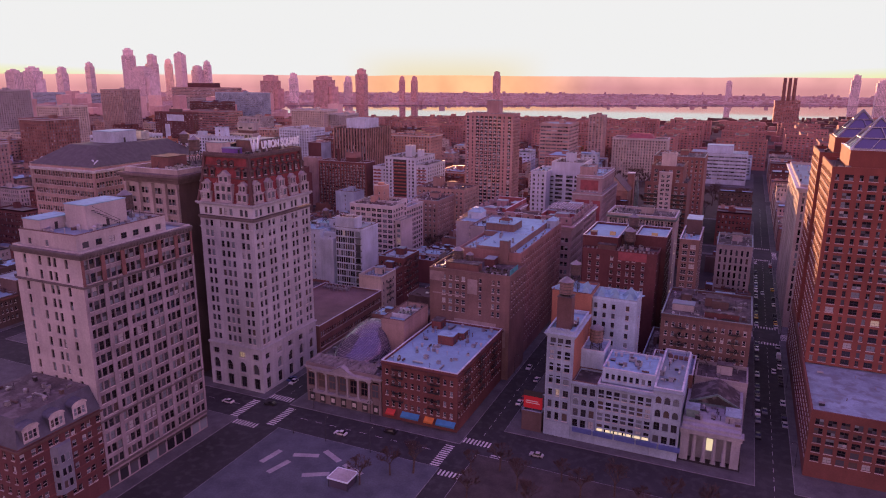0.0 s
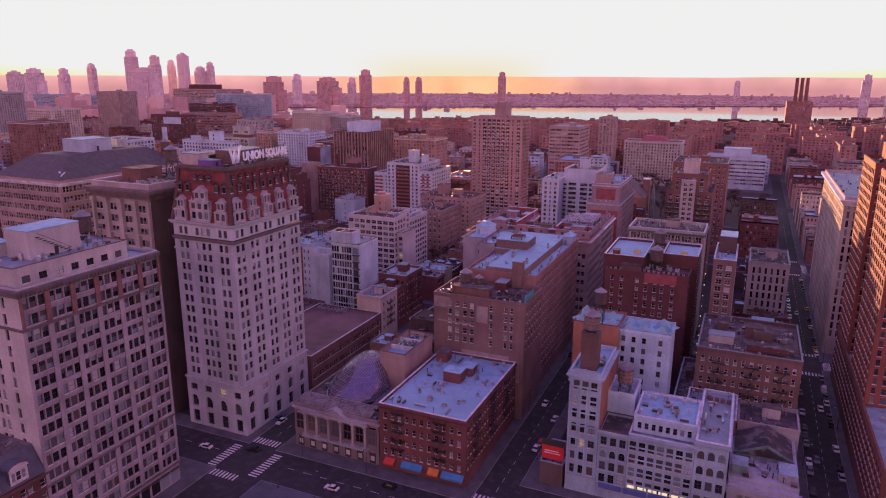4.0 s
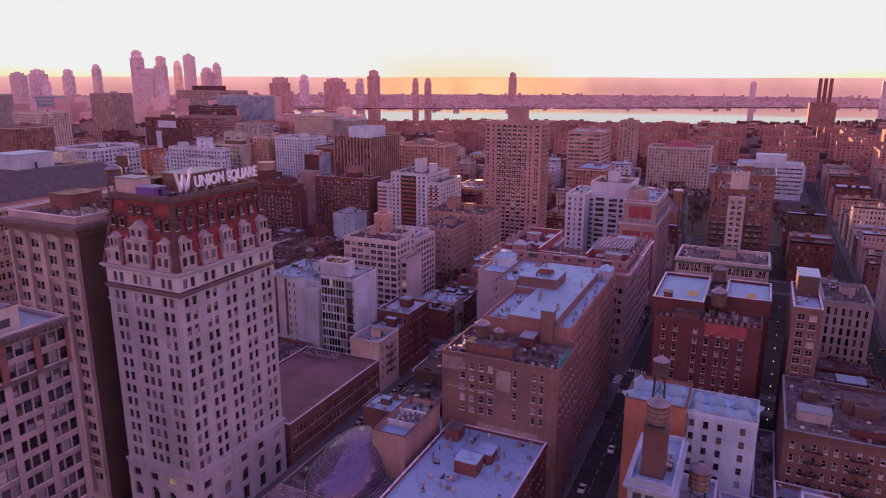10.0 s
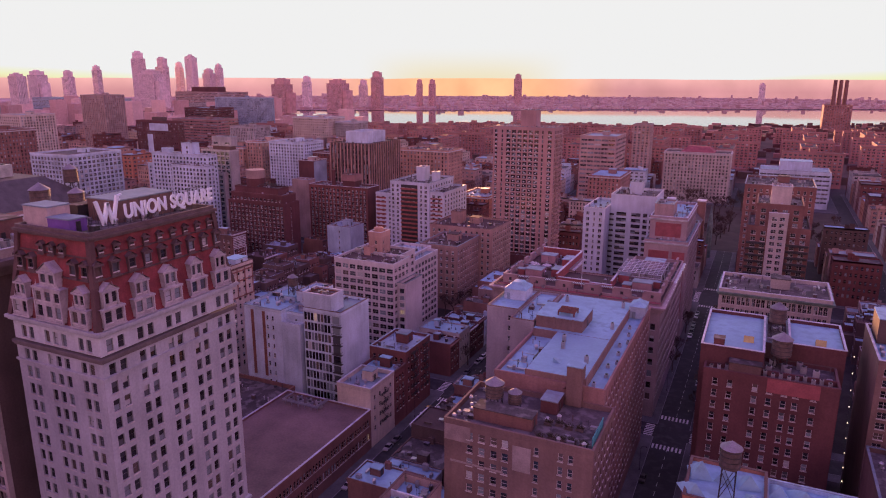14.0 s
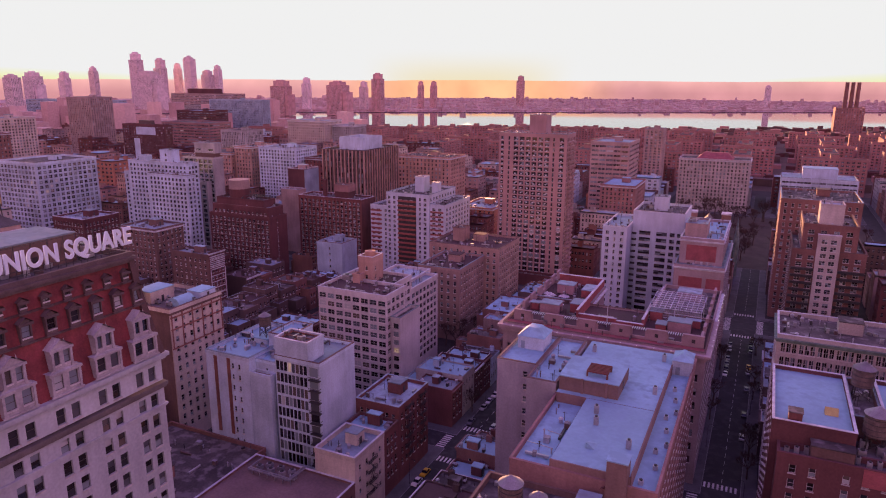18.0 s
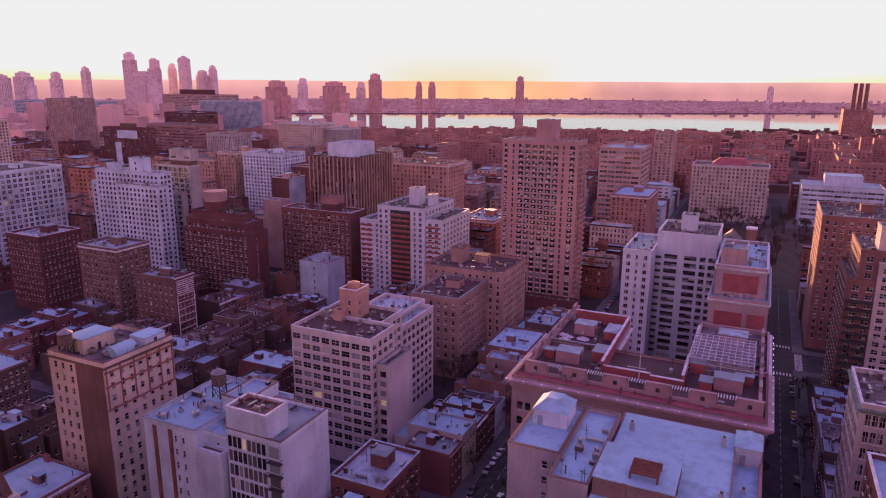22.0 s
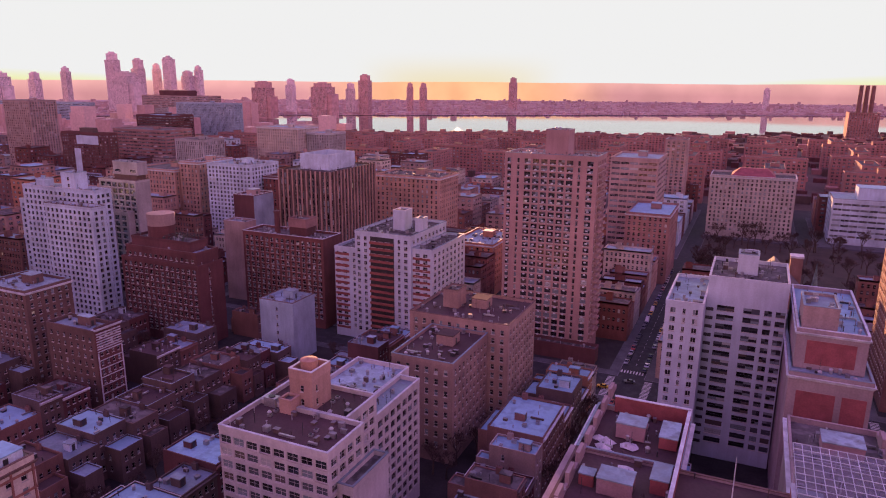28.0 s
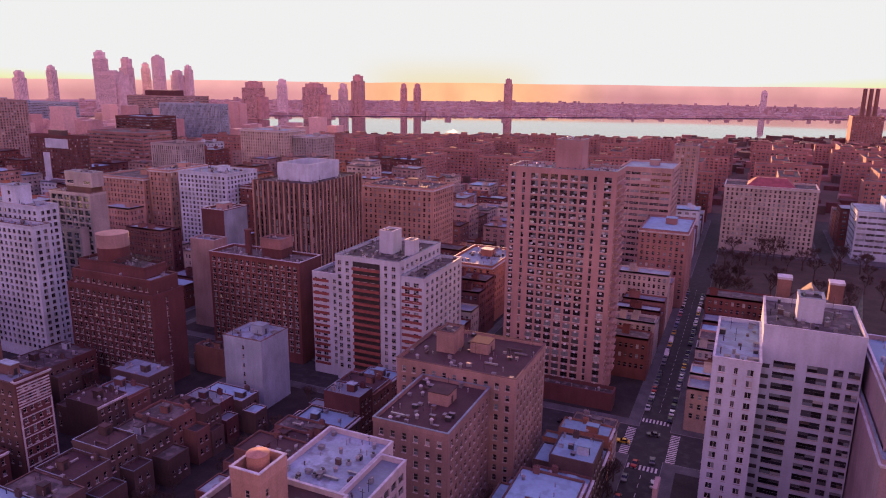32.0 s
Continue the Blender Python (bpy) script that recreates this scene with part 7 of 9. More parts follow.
block(sbk, sbb, -27.6, -8.5, 238, 292, 0, 46, SCH, "prewar", "S", True, "silver", 1.0, 0.6, 5, limit=36)
block(sbk, sbb, -26.6, -10, 244, 288, 46, 56, SCH, "prewar", "S", True, "frost", 1.0, 0.5, 5, limit=36)
block(sbk, sbb, -25.5, -17, 248, 262, 56, 61.5, brick("pink"), "small", "", False, "silver", 0.6)
g = Geo(sbb)
for a, b2, c, d in ((-25.5, -16.5, 12, 42), (-15, -9.5, 12, 42)):
    g.box(a, b2, 237.9, 237.99, c, d, 0)
g.box(-24, -12.5, 243.9, 243.99, 47.5, 54, 0)
part("blank_panel", g, REDP, sbk, "red blind panels")

# ---- middle distance, north of 17th Street ----
ck = thing("white_terraced_apartments", -192, 330, 0, "white brick apartment block with orange balcony bays", "apartment tower")
ckb = (-192, 330, 0)
FOOT.append((-218, -166, 311, 352))
CKM = WW
block(ck, ckb, -217.5, -205, 314, 350, 0, 43, CKM, "slab", "SN", True, "tar", 1.0, limit=36, cols={"W": [(2.0, 2.2), (5.6, 2.2), (10.6, 1.4)]})
block(ck, ckb, -204.9, -176, 312, 350, 0, 52, CKM, "slab", "SN", True, "tar", 1.0, limit=120, cols={"W": [(1.9, 1.6), (5.4, 1.6), (9.8, 2.4), (13.4, 2.4), (17.0, 2.4), (22.8, 1.3), (26.2, 1.8)]})
block(ck, ckb, -175.9, -166, 313, 350, 0, 46.5, CKM, "slab", "SN", True, "tar", 1.0, limit=40, cols={"W": [(2.6, 2.2), (6.4, 2.2)]})
block(ck, ckb, -192, -186, 325, 333, 52, 61, CKM, "small", "", False, "tar", 0.4)
block(ck, ckb, -181, -177, 326, 331, 52, 58, CKM, "small", "", False, "tar", 0.4)
BAL = surface("balcony_orange", (0.28, 0.095, 0.08), 0.8, 0, 0.4, 3, 0.25, 0.1)
BAND = surface("spandrel_red", (0.24, 0.07, 0.065), 0.85, 0, 0.4, 3, 0.25, 0.1)
# thin dark panel on the flat wall paints the shade of a balcony recess
g = Geo(ckb)
g.box(-196.8, -184.6, 311.93, 311.985, 5, 51, 0, True)
part("balcony_recess", g, DARKMETAL, ck, "flat dark panel imitating recess shade behind the balconies")
for k in range(16):
    g = Geo(ckb)
    z = 5 + k * 2.85
    g.box(-196.8, -184.6, 310.9, 311.92, z, z + 0.95, 0, True)
    part("balcony", g, BAL, ck, "orange-red balcony front")
for k in range(15):
    for xa, xb, yf, zt in ((-217.2, -209.6, 314, 43), (-175.6, -167.0, 313, 46)):
        z = 4.5 + k * 2.78 if xa < -200 else 4.5 + k * 2.74
        if z + 1 < zt:
            g = Geo(ckb)
            g.box(xa, xb, yf - 0.12, yf - 0.004, z - 0.55, z + 0.6, 0, True)
            part("spandrel", g, BAND, ck, "dark red spandrel band")
b1, b1b = tower_of("brick_grid_apartments", "pink-red brick apartment block with dense window grid", -274.5, -226, 317, 333, 44.5, "red", "towerw", "apartment building", False, hero=False, faces="W", roof="tar", limit=36)
block(b1, b1b, -249, -239, 322, 330, 44.5, 48.5, brick("darkred"), "small", "", False, "tar", 0.3)
block(b1, b1b, -249.4, -238.6, 321.6, 330.4, 48.8, 52.6, brick("rose"), "small", "", False, "tar", 0.5)
g = Geo(b1b)
g.cyl(-258, 324, 44.3, 55, 1.5, 1.4, 14)
g.cyl(-258, 324, 55, 55.7, 1.7, 1.7, 14)
part("chimney", g, brick("darkred"), b1, "round dark red chimney")
rw, rwb = tower_of("wide_brick_apartments", "wide dark red brick apartment block with stepped roof terraces", -309, -262, 272, 288, 38.0, "darkred", "towerw", "apartment building", False, hero=False, faces="W", roof="silver", limit=36, cols={"S": [(7, 0.9)]}, parapet=0.7)
block(rw, rwb, -308, -264.5, 274.2, 287.9, 38.0, 43.2, brick("darkred"), "tower", "W", True, "silver", 0.8, limit=40)
block(rw, rwb, -306.5, -270, 276.6, 287.8, 43.2, 47.0, brick("darkred"), "tower", "W", True, "tar", 0.8, limit=40)
g = Geo(rwb)
g.cyl(-294, 283.6, 46.8, 53, 6.2, 6.2, 24)
part("roof_drum", g, brick("darkred"), rw, "dark red round lift house")
g = Geo(rwb)
g.cyl(-294, 283.6, 53.004, 58.5, 6.3, 6.3, 24)
part("drum_screen", g, brick("pink"), rw, "blue-grey screen round the lift house")
for k in range(7):
    g = Geo(rwb)
    g.box(-286 + 2.2 * k, -285.8 + 2.2 * k, 277.2, 287, 49.4, 49.6, 0, True)
    g.box(-286 + 2.2 * k, -285.8 + 2.2 * k, 277.2, 277.4, 46.9, 49.4, 0, True)
    g.box(-286 + 2.2 * k, -285.8 + 2.2 * k, 286.8, 287, 46.9, 49.4, 0, True)
    part("pergola_bar", g, DARKMETAL, rw)
pk, pkb = tower_of("blank_pink_house", "plain windowless house with red party wall and pale rendered front", -304, -290, 345, 362, 57.0, "darkred", "small", "building", False, faces="", roof="silver", parapet=0.9)
g = Geo(pkb)
g.box(-289.996, -289.85, 345.1, 361.9, 0, 57.5, 0, True)
part("rendered_front", g, brick("paleblue"), pk, "pale lilac rendered wall")
block(pk, pkb, -304, -289, 336, 344.8, 0, 44, brick("pink"), "small", "", False, "silver", 0.8)
FOOT.append((-304, -289, 336, 345))
bulkhead(pk, pkb, -299, -294, 350, 356, 56.9, 60, brick("pink"), "silver")
tower_of("blank_grey_house", "plain windowless grey rendered house", -231, -213.5, 275, 291, 26.5, "paleblue", "small", "building", True, faces="", roof="silver", cols={"W": [(9, 1.0)]})
st, stb = tower_of("striped_office_tower", "brown office tower with pale vertical piers and white roof screen", -290, -255, 368, 417, 69.5, "dark", "strip", "office tower", False, hero=False, faces="WS", roof="tar", parapet=0.6, limit=36, ground=7)
g = Geo(stb)
for k in range(12):
    x = -290 + 35 * k / 11
    g.box(x - 0.45, x + 0.45, 367.5, 367.99, 3, 70.2, 0)
for k in range(15):
    y = 368 + 49 * k / 14
    g.box(-254.99, -254.5, y - 0.45, y + 0.45, 3, 70.2, 0)
part("pier", g, brick("tan"), st, "pale vertical piers", "stuff")
g = Geo(stb)
for a in ((-282, -262, 378, 378.6), (-282, -262, 405, 405.6), (-282, -281.4, 378.6, 405), (-262.6, -262, 378.6, 405)):
    g.box(*a, 69.6, 78.5, 0, True)
part("roof_screen", g, brick("white"), st, "white roof screen")
la, lab = tower_of("lattice_tower", "grey concrete tower with deep dark window lattice and blank side wall", -371, -343, 314, 323.5, 65.5, "grey", "lattice", "apartment tower", False, hero=True, faces="W", roof="tar", frame_mat=DARKFRAME, limit=120, top_gap=0.3)
block(la, lab, -362, -345, 317, 323, 65.5, 68.6, brick("bark"), "small", "", False, "tar", 0.3)
block(la, lab, -362, -343.6, 316.6, 323.3, 69.0, 75.5, brick("grey"), "small", "", False, "frost", 0.5, cols={"W": [(3.4, 4.5), (14.6, 4.5)]})
FOOT.append((-388, -343, 308, 336))
block(la, lab, -381, -371.1, 314, 323, 0, 55, brick("grey"), "lattice", "W", True, "tar", 0.8, 0, 4, DARKFRAME, limit=80)
block(la, lab, -368, -346, 309.5, 313.9, 0, 49, brick("grey"), "lattice", "W", True, "silver", 0.8, 0, 4, DARKFRAME, limit=80)
wst, wsb = tower_of("white_grid_apartments", "white gridded apartment block with roof terraces and turret", -359, -326, 272, 280, 59.0, "white", "tower", "apartment tower", False, hero=True, faces="WS", roof="silver", frame_mat=DARKFRAME, limit=60, parapet=1.1)
FOOT.append((-400, -333, 280, 292))
block(wst, wsb, -386, -333, 280.2, 290, 0, 65.5, brick("white"), "tower", "WS", True, "silver", 0.9, 0, 4, DARKFRAME, limit=60)
block(wst, wsb, -394, -386.1, 283, 292, 0, 57, brick("white"), "tower", "W", True, "silver", 0.9, 0, 4, DARKFRAME, limit=40)
block(wst, wsb, -358, -348, 282, 289, 65.5, 73.5, brick("white"), "small", "", False, "frost", 0.6, cols={"W": [(5, 1.6)]})
block(wst, wsb, -379, -372, 283, 288, 65.5, 69.0, brick("white"), "small", "", False, "frost", 0.5)
for k in range(7):
    g = Geo(wsb)
    x = -357 + 4.3 * k
    g.box(x, x + 1.6, 273.2, 274.2, 58.84, 59.6, 0, True)
    g.cyl(x + 0.8, 273.7, 59.6, 60.2 + 0.3 * (k % 3), 0.5, 0.25, 7)
    part("planter", g, brick("bark"), wst, "dark roof planter")

MID = [  # name, label, x0, x1, y0, y1, z, colour, style
    ("apartment_tower", "tan stone apartment tower with setback top", -466, -424, 420, 455, 55, "tan", "prewar"),
    ("apartment_tower", "tan stone apartment house with heavy cornice", -423, -405, 424, 460, 61, "tan", "prewar"),
    ("apartment_house", "white apartment block with small roof turret", -393, -354, 420, 450, 62, "white", "tower"),
    ("apartment_house", "red brick apartment block with flat roof", -352, -330, 430, 455, 54, "red", "prewar"),
    ("office_tower", "dark red tower with white panels on its side wall", -675, -608, 520, 530, 68, "darkred", "tower"),
    ("apartment_slab", "brown apartment slab with balcony bands", -721, -640, 620, 660, 64, "rose", "ribbon"),
    ("apartment_slab", "red-brown apartment slab with balcony bands", -839, -772, 760, 800, 71, "darkred", "ribbon"),
    ("office_building", "green-grey hatched office block", -565, -529, 560, 590, 62, "grey", "strip"),
    ("terraced_building", "pale terraced building with stepped floors", -579, -520, 700, 740, 66, "cream", "prewar"),
    ("apartment_house", "grey apartment block beside the terraces", -519, -488, 715, 750, 60, "grey", "prewar"),
    ("office_tower", "wide pale lilac office block", -905, -786, 900, 920, 83.5, "paleblue", "strip"),
    ("apartment_tower", "white gridded apartment tower", -463, -423, 240, 285, 65, "white", "grid"),
    ("brick_house", "tall dark brown brick house with side wall", -312, -286, 208.6, 228, 41, "bark", "prewar"),
    ("row_house", "narrow red house with white banded front and blank side wall", -273, -248, 206.5, 217, 31.5, "bark", "small"),
    ("corner_house", "ornate dark red corner house", -372, -346, 212, 236, 40, "darkred", "walkup"),
    ("apartment_house", "tan apartment block with roof terraces", -274, -226, 450, 480, 58, "tan", "prewar"),
    ("apartment_house", "orange brick apartment block", -195, -170, 400, 440, 30, "orange", "prewar"),
    ("hospital_building", "stepped pale hospital block with banded windows", -132, -100, 526, 570, 69, "pink", "ribbon"),
    ("hospital_wing", "lower stone hospital wing", -110, -84, 470, 515, 42, "rose", "prewar"),
    ("balcony_tower", "white apartment tower with balconies", -118, -99, 706, 730, 69, "pink", "slab"),
    ("hospital_hall", "wide pale stone hospital with red hipped roof", -73, -11, 633, 665, 48, "stone", "prewar"),
    ("office_block", "white office block with ribbon windows", 15, 76, 641, 680, 34, "white", "ribbon"),
    ("apartment_tower", "tan brick tower far to the north", -828, -784, 566, 600, 95, "pink", "tower"),
    ("office_block", "wide blue glass office block", -1824, -1512, 1180, 1240, 64, "paleblue", "ribbon"),
    ("hospital_building", "huge brown hospital block with raised centre", -1350, -1150, 1236, 1276, 84, "pink", "ribbon"),
    ("hospital_building", "long grey hospital slab by the river", -1262, -1135, 1190, 1230, 58, "grey", "strip"),
    ("apartment_tower", "pinkish apartment tower north of the avenue", -540, -500, 150, 190, 62, "pink", "prewar"),
    ("apartment_tower", "brown apartment tower with roof tanks", -640, -600, 300, 340, 72, "brown", "prewar"),
    ("apartment_tower", "pale apartment tower with many windows", -720, -680, 380, 420, 80, "cream", "tower"),
    ("apartment_tower", "grey apartment tower far north", -900, -850, 420, 470, 96, "grey", "tower"),
]
for (nm, lbl, x0, x1, y0, y1, z, c, sty) in MID:
    near = y0 < 240 and x0 > -300
    r_, b_ = tower_of(nm, lbl, x0, x1, y0, y1, z, c, sty, "building", True, hero=near, faces="WS" if x0 < -90 else "WN", roof=("silver", "tar", "frost")[int(abs(x0)) % 3], limit=36, cornice=0.6 if sty == "prewar" else 0)
    if nm == "row_house":
        block(r_, b_, -247.9, -247.2, 206.5, 217, 0, 33.5, brick("darkred"), "walkup", "S", True, "tar", 0.4, 0.6, 4.5, cols={"S": [(1.75 + 2.33 * k, 1.1) for k in range(4)]}, tidy=1)
        for k in range(14):
            g = Geo(b_)
            z = 24.6 + 0.95 * (k - 6) if k > 5 else 5.2 + 3.2 * k
            g.box(-247.196, -247.1, 206.55, 216.95, z, z + (0.35 if k < 6 else 0.42), 0, True)
            part("string_course", g, COPING, r_, "white stone band")
        for y in (206.52, 216.5):
            g = Geo(b_)
            g.box(-247.196, -247.05, y, y + 0.48, 4, 24.4, 0, True)
            part("pilaster", g, COPING, r_, "white stone corner strip")
    if nm == "hospital_hall":
        g = Geo(b_)
        A, B = [(-58, 636), (-26, 636), (-26, 662), (-58, 662)], [(-52, 646), (-32, 646), (-32, 652), (-52, 652)]
        for k in range(4):
            n = (k + 1) % 4
            g.quad((*A[k], 48.8), (*A[n], 48.8), (*B[n], 54), (*B[k], 54))
        g.quad(*[(*p, 54) for p in B])
        part("hipped_roof", g, REDP, r_, "red hipped roof")
    if nm == "office_tower" and z == 68:
        for (xa, xb, za, zb) in ((-653, -623, 57.5, 66), (-657.5, -648.8, 20, 53)):
            g = Geo(b_)
            g.box(xa, xb, 519.7, 519.99, za, zb, 0, True)
            part("side_panel", g, brick("white"), r_, "white wall panel")
        bulkhead(r_, b_, -650, -632, 522, 528, 68, 73, brick("dark"), "tar")
    if nm == "office_block" and c == "white":
        bulkhead(r_, b_, 32, 60, 650, 670, 34, 43, brick("white"), "frost")
    if z == 84:
        bulkhead(r_, b_, -1300, -1215, 1242, 1270, 84, 96, brick("darkred"), "tar")

# pilastered loft beside the hotel
PL = surface("pilaster_stone", (0.40, 0.36, 0.34), 0.85, 0, 0.1, 2, 0.25, 0.2, 0, 0.15)
pl = thing("pilastered_loft", -136, 19, 0, "tall stone loft with deep pilastered bays and heavy dark cornice", "office building")
plb = (-136, 19, 0)
FOOT.append((-149.5, -122.8, -2, 40))
block(pl, plb, -149.5, -122.8, -2, 40, 0, 82.5, PL, "loft", "N", True, "tar", 1.6, 2.4, 6, DARKFRAME, {"W": [(26.7 * (k + 0.5) / 4 + d, 1.45) for k in range(4) for d in (-1.65, 0, 1.65)], "S": []}, cornice_mat=surface("loft_dark_cornice", (0.15, 0.12, 0.12), 0.8, 0, 0.4, 4, 0.3, 0.1), limit=90, top_gap=5.0)
for k in range(5):
    g = Geo(plb)
    x = -149.5 + 26.7 * k / 4
    g.box(max(x - 0.9, -149.6), min(x + 0.9, -122.75), -3.1, -2.002, 3, 77.2, 0, True)
    g.box(max(x - 1.15, -149.9), min(x + 1.15, -122.5), -3.4, -2.002, 77.204, 78.6, 0, True)
    part("pilaster", g, PL, pl)
for z in (14, 30, 58, 66.5):
    g = Geo(plb)
    g.box(-149.8, -122.6, -2.7, -2.003, z, z + 0.6, 0, True)
    part("string_course", g, PL, pl)
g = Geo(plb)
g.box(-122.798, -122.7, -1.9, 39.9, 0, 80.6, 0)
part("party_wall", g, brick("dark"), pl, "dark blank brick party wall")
bulkhead(pl, plb, -146, -137, 8, 18, 82.4, 87.2, brick("brown"), "tar")
water_tower(-137.4, 23.3, 82.4, 2.3, 4.6, 6.0, "silver-topped rooftop water tank on a steel stand")
water_tower(-139, 34, 82.4, 1.9, 3.8, 4.4, "silver-topped rooftop water tank on a steel stand")
bulkhead(pl, plb, -133, -126, 24, 36, 82.4, 86.0, brick("white"), "frost")
for k in range(6):
    hvac(-133 + (k % 3) * 3.4, 4 + (k // 3) * 5, 82.4, 2.2, 1.6, 1.9)

# long sloped-roof office north of the hotel
sl, slb = tower_of("arcade_office", "long stone office with big sloped dark roof and small dormers", -217.5, -179.5, 8, 70, 79.5, "pink", "loft", "office building", False, faces="WS", roof="tar", cornice=0.9)
g = Geo(slb)
A, B = [(-218, 7.5), (-179, 7.5), (-179, 70.5), (-218, 70.5)], [(-207, 20), (-189, 20), (-189, 60), (-207, 60)]
for k in range(4):
    n = (k + 1) % 4
    g.quad((*A[k], 80.7), (*A[n], 80.7), (*B[n], 88.5), (*B[k], 88.5))
g.quad(*[(*p, 88.5) for p in B])
part("sloped_roof", g, surface("slate_dark", (0.08, 0.075, 0.08), 0.7, 0, 0.5, 4, 0.3, 0.2), sl, "dark sloped roof")
for k in range(9):
    for (x, y, ax) in ((-215 + k * 4.3, 9.4, "x"), (-180.6, 11 + k * 6.6, "y")):
        g = Geo(slb)
        if ax == "x":
            g.quad((x - 0.5, y, 81.4), (x + 0.5, y, 81.4), (x + 0.5, y + 2.4, 83.0), (x - 0.5, y + 2.4, 83.0))
        else:
            g.quad((x, y - 0.5, 81.4), (x, y + 0.5, 81.4), (x - 2.4, y + 0.5, 83.2), (x - 2.4, y - 0.5, 83.2))
        g2 = part("skylight", g, COPING, sl, "pale roof light")
        g2.location.z += 0.35
bulkhead(sl, slb, -204, -192, 30, 44, 88.5, 93.5, brick("white"), "frost")
water_tower(-184, 66, 82.0, 2.2, 4.4, 4.0)
hvac(-198, 52, 88.4, 6, 5, 4)

# church with white gable and twin towers
chb = (-22, 415, 0)
ch = thing("church", *chb, "brown stone church with pale gable, dark roof and stub towers", "church")
FOOT.append((-42, -7, 392, 425))
CHM = surface("church_brownstone", (0.28, 0.17, 0.14), 0.9, 0, 0.2, 2, 0.3, 0.2)
g = Geo(chb)
g.box(-39.5, -16.5, 396, 418, 0, 24.4, 0, False)
part("nave_wall", g, CHM, ch)
g = Geo(chb)
g.tri((-39.5, 395.9, 24.4), (-16.5, 395.9, 24.4), (-28, 395.9, 35.8))
part("gable", g, surface("church_gable_stone", (0.42, 0.33, 0.28), 0.85, 0, 0.3, 2, 0.25, 0.15), ch, "pale stone gable")
g = Geo(chb)
for (xa, xb) in ((-40.4, -28), (-15.6, -28)):
    e0, e1 = (xa, 23.6), (xb, 36.4)
    g.quad((e0[0], 395.4, e0[1]), (e1[0], 395.4, e1[1]), (e1[0], 418.5, e1[1]), (e0[0], 418.5, e0[1]))
    g.quad((e0[0], 395.4, e0[1] - 0.5), (e1[0], 395.4, e1[1] - 0.5), (e1[0], 395.4, e1[1]), (e0[0], 395.4, e0[1]))
part("gabled_roof", g, surface("church_roof", (0.13, 0.11, 0.115), 0.8, 0, 0.4, 3, 0.25, 0.1), ch, "dark gabled slate roof")
for x in (-41, -20.5):
    g = Geo(chb)
    g.box(x, x + 5.5, 419, 425, 0, 36, 0, True)
    g.box(x - 0.3, x + 5.8, 418.7, 425.3, 36.004, 37, 1, True)
    part("tower", g, [CHM, COPING], ch)
g = Geo(chb)
g.cyl(-10, 406, 0, 22, 1.8, 1.8, 8)
g.cyl(-10, 406, 22, 38, 1.9, 0, 8)
part("spire", g, COPPER, ch, "slim green copper spire")
FOOT.append((-76, 84, 425, 622))

# ---- ordinary houses on the remaining lots ----
rnd = random.Random(7)


def free(x0, x1, y0, y1):
    return all(x1 <= a + 0.3 or x0 >= b_ - 0.3 or y1 <= c + 0.3 or y0 >= d - 0.3 for a, b_, c, d in FOOT)


LBL = {"red": "red brick", "darkred": "dark red brick", "brown": "brown brick", "tan": "tan brick", "orange": "orange brick", "white": "white rendered", "grey": "grey stone", "cream": "cream brick", "pink": "pale pink brick", "dark": "sooty dark brick", "stone": "pale stone"}
RL = {"tar": "dark tar roof", "silver": "silver painted roof", "frost": "bright white roof", "maroon": "dull maroon roof"}


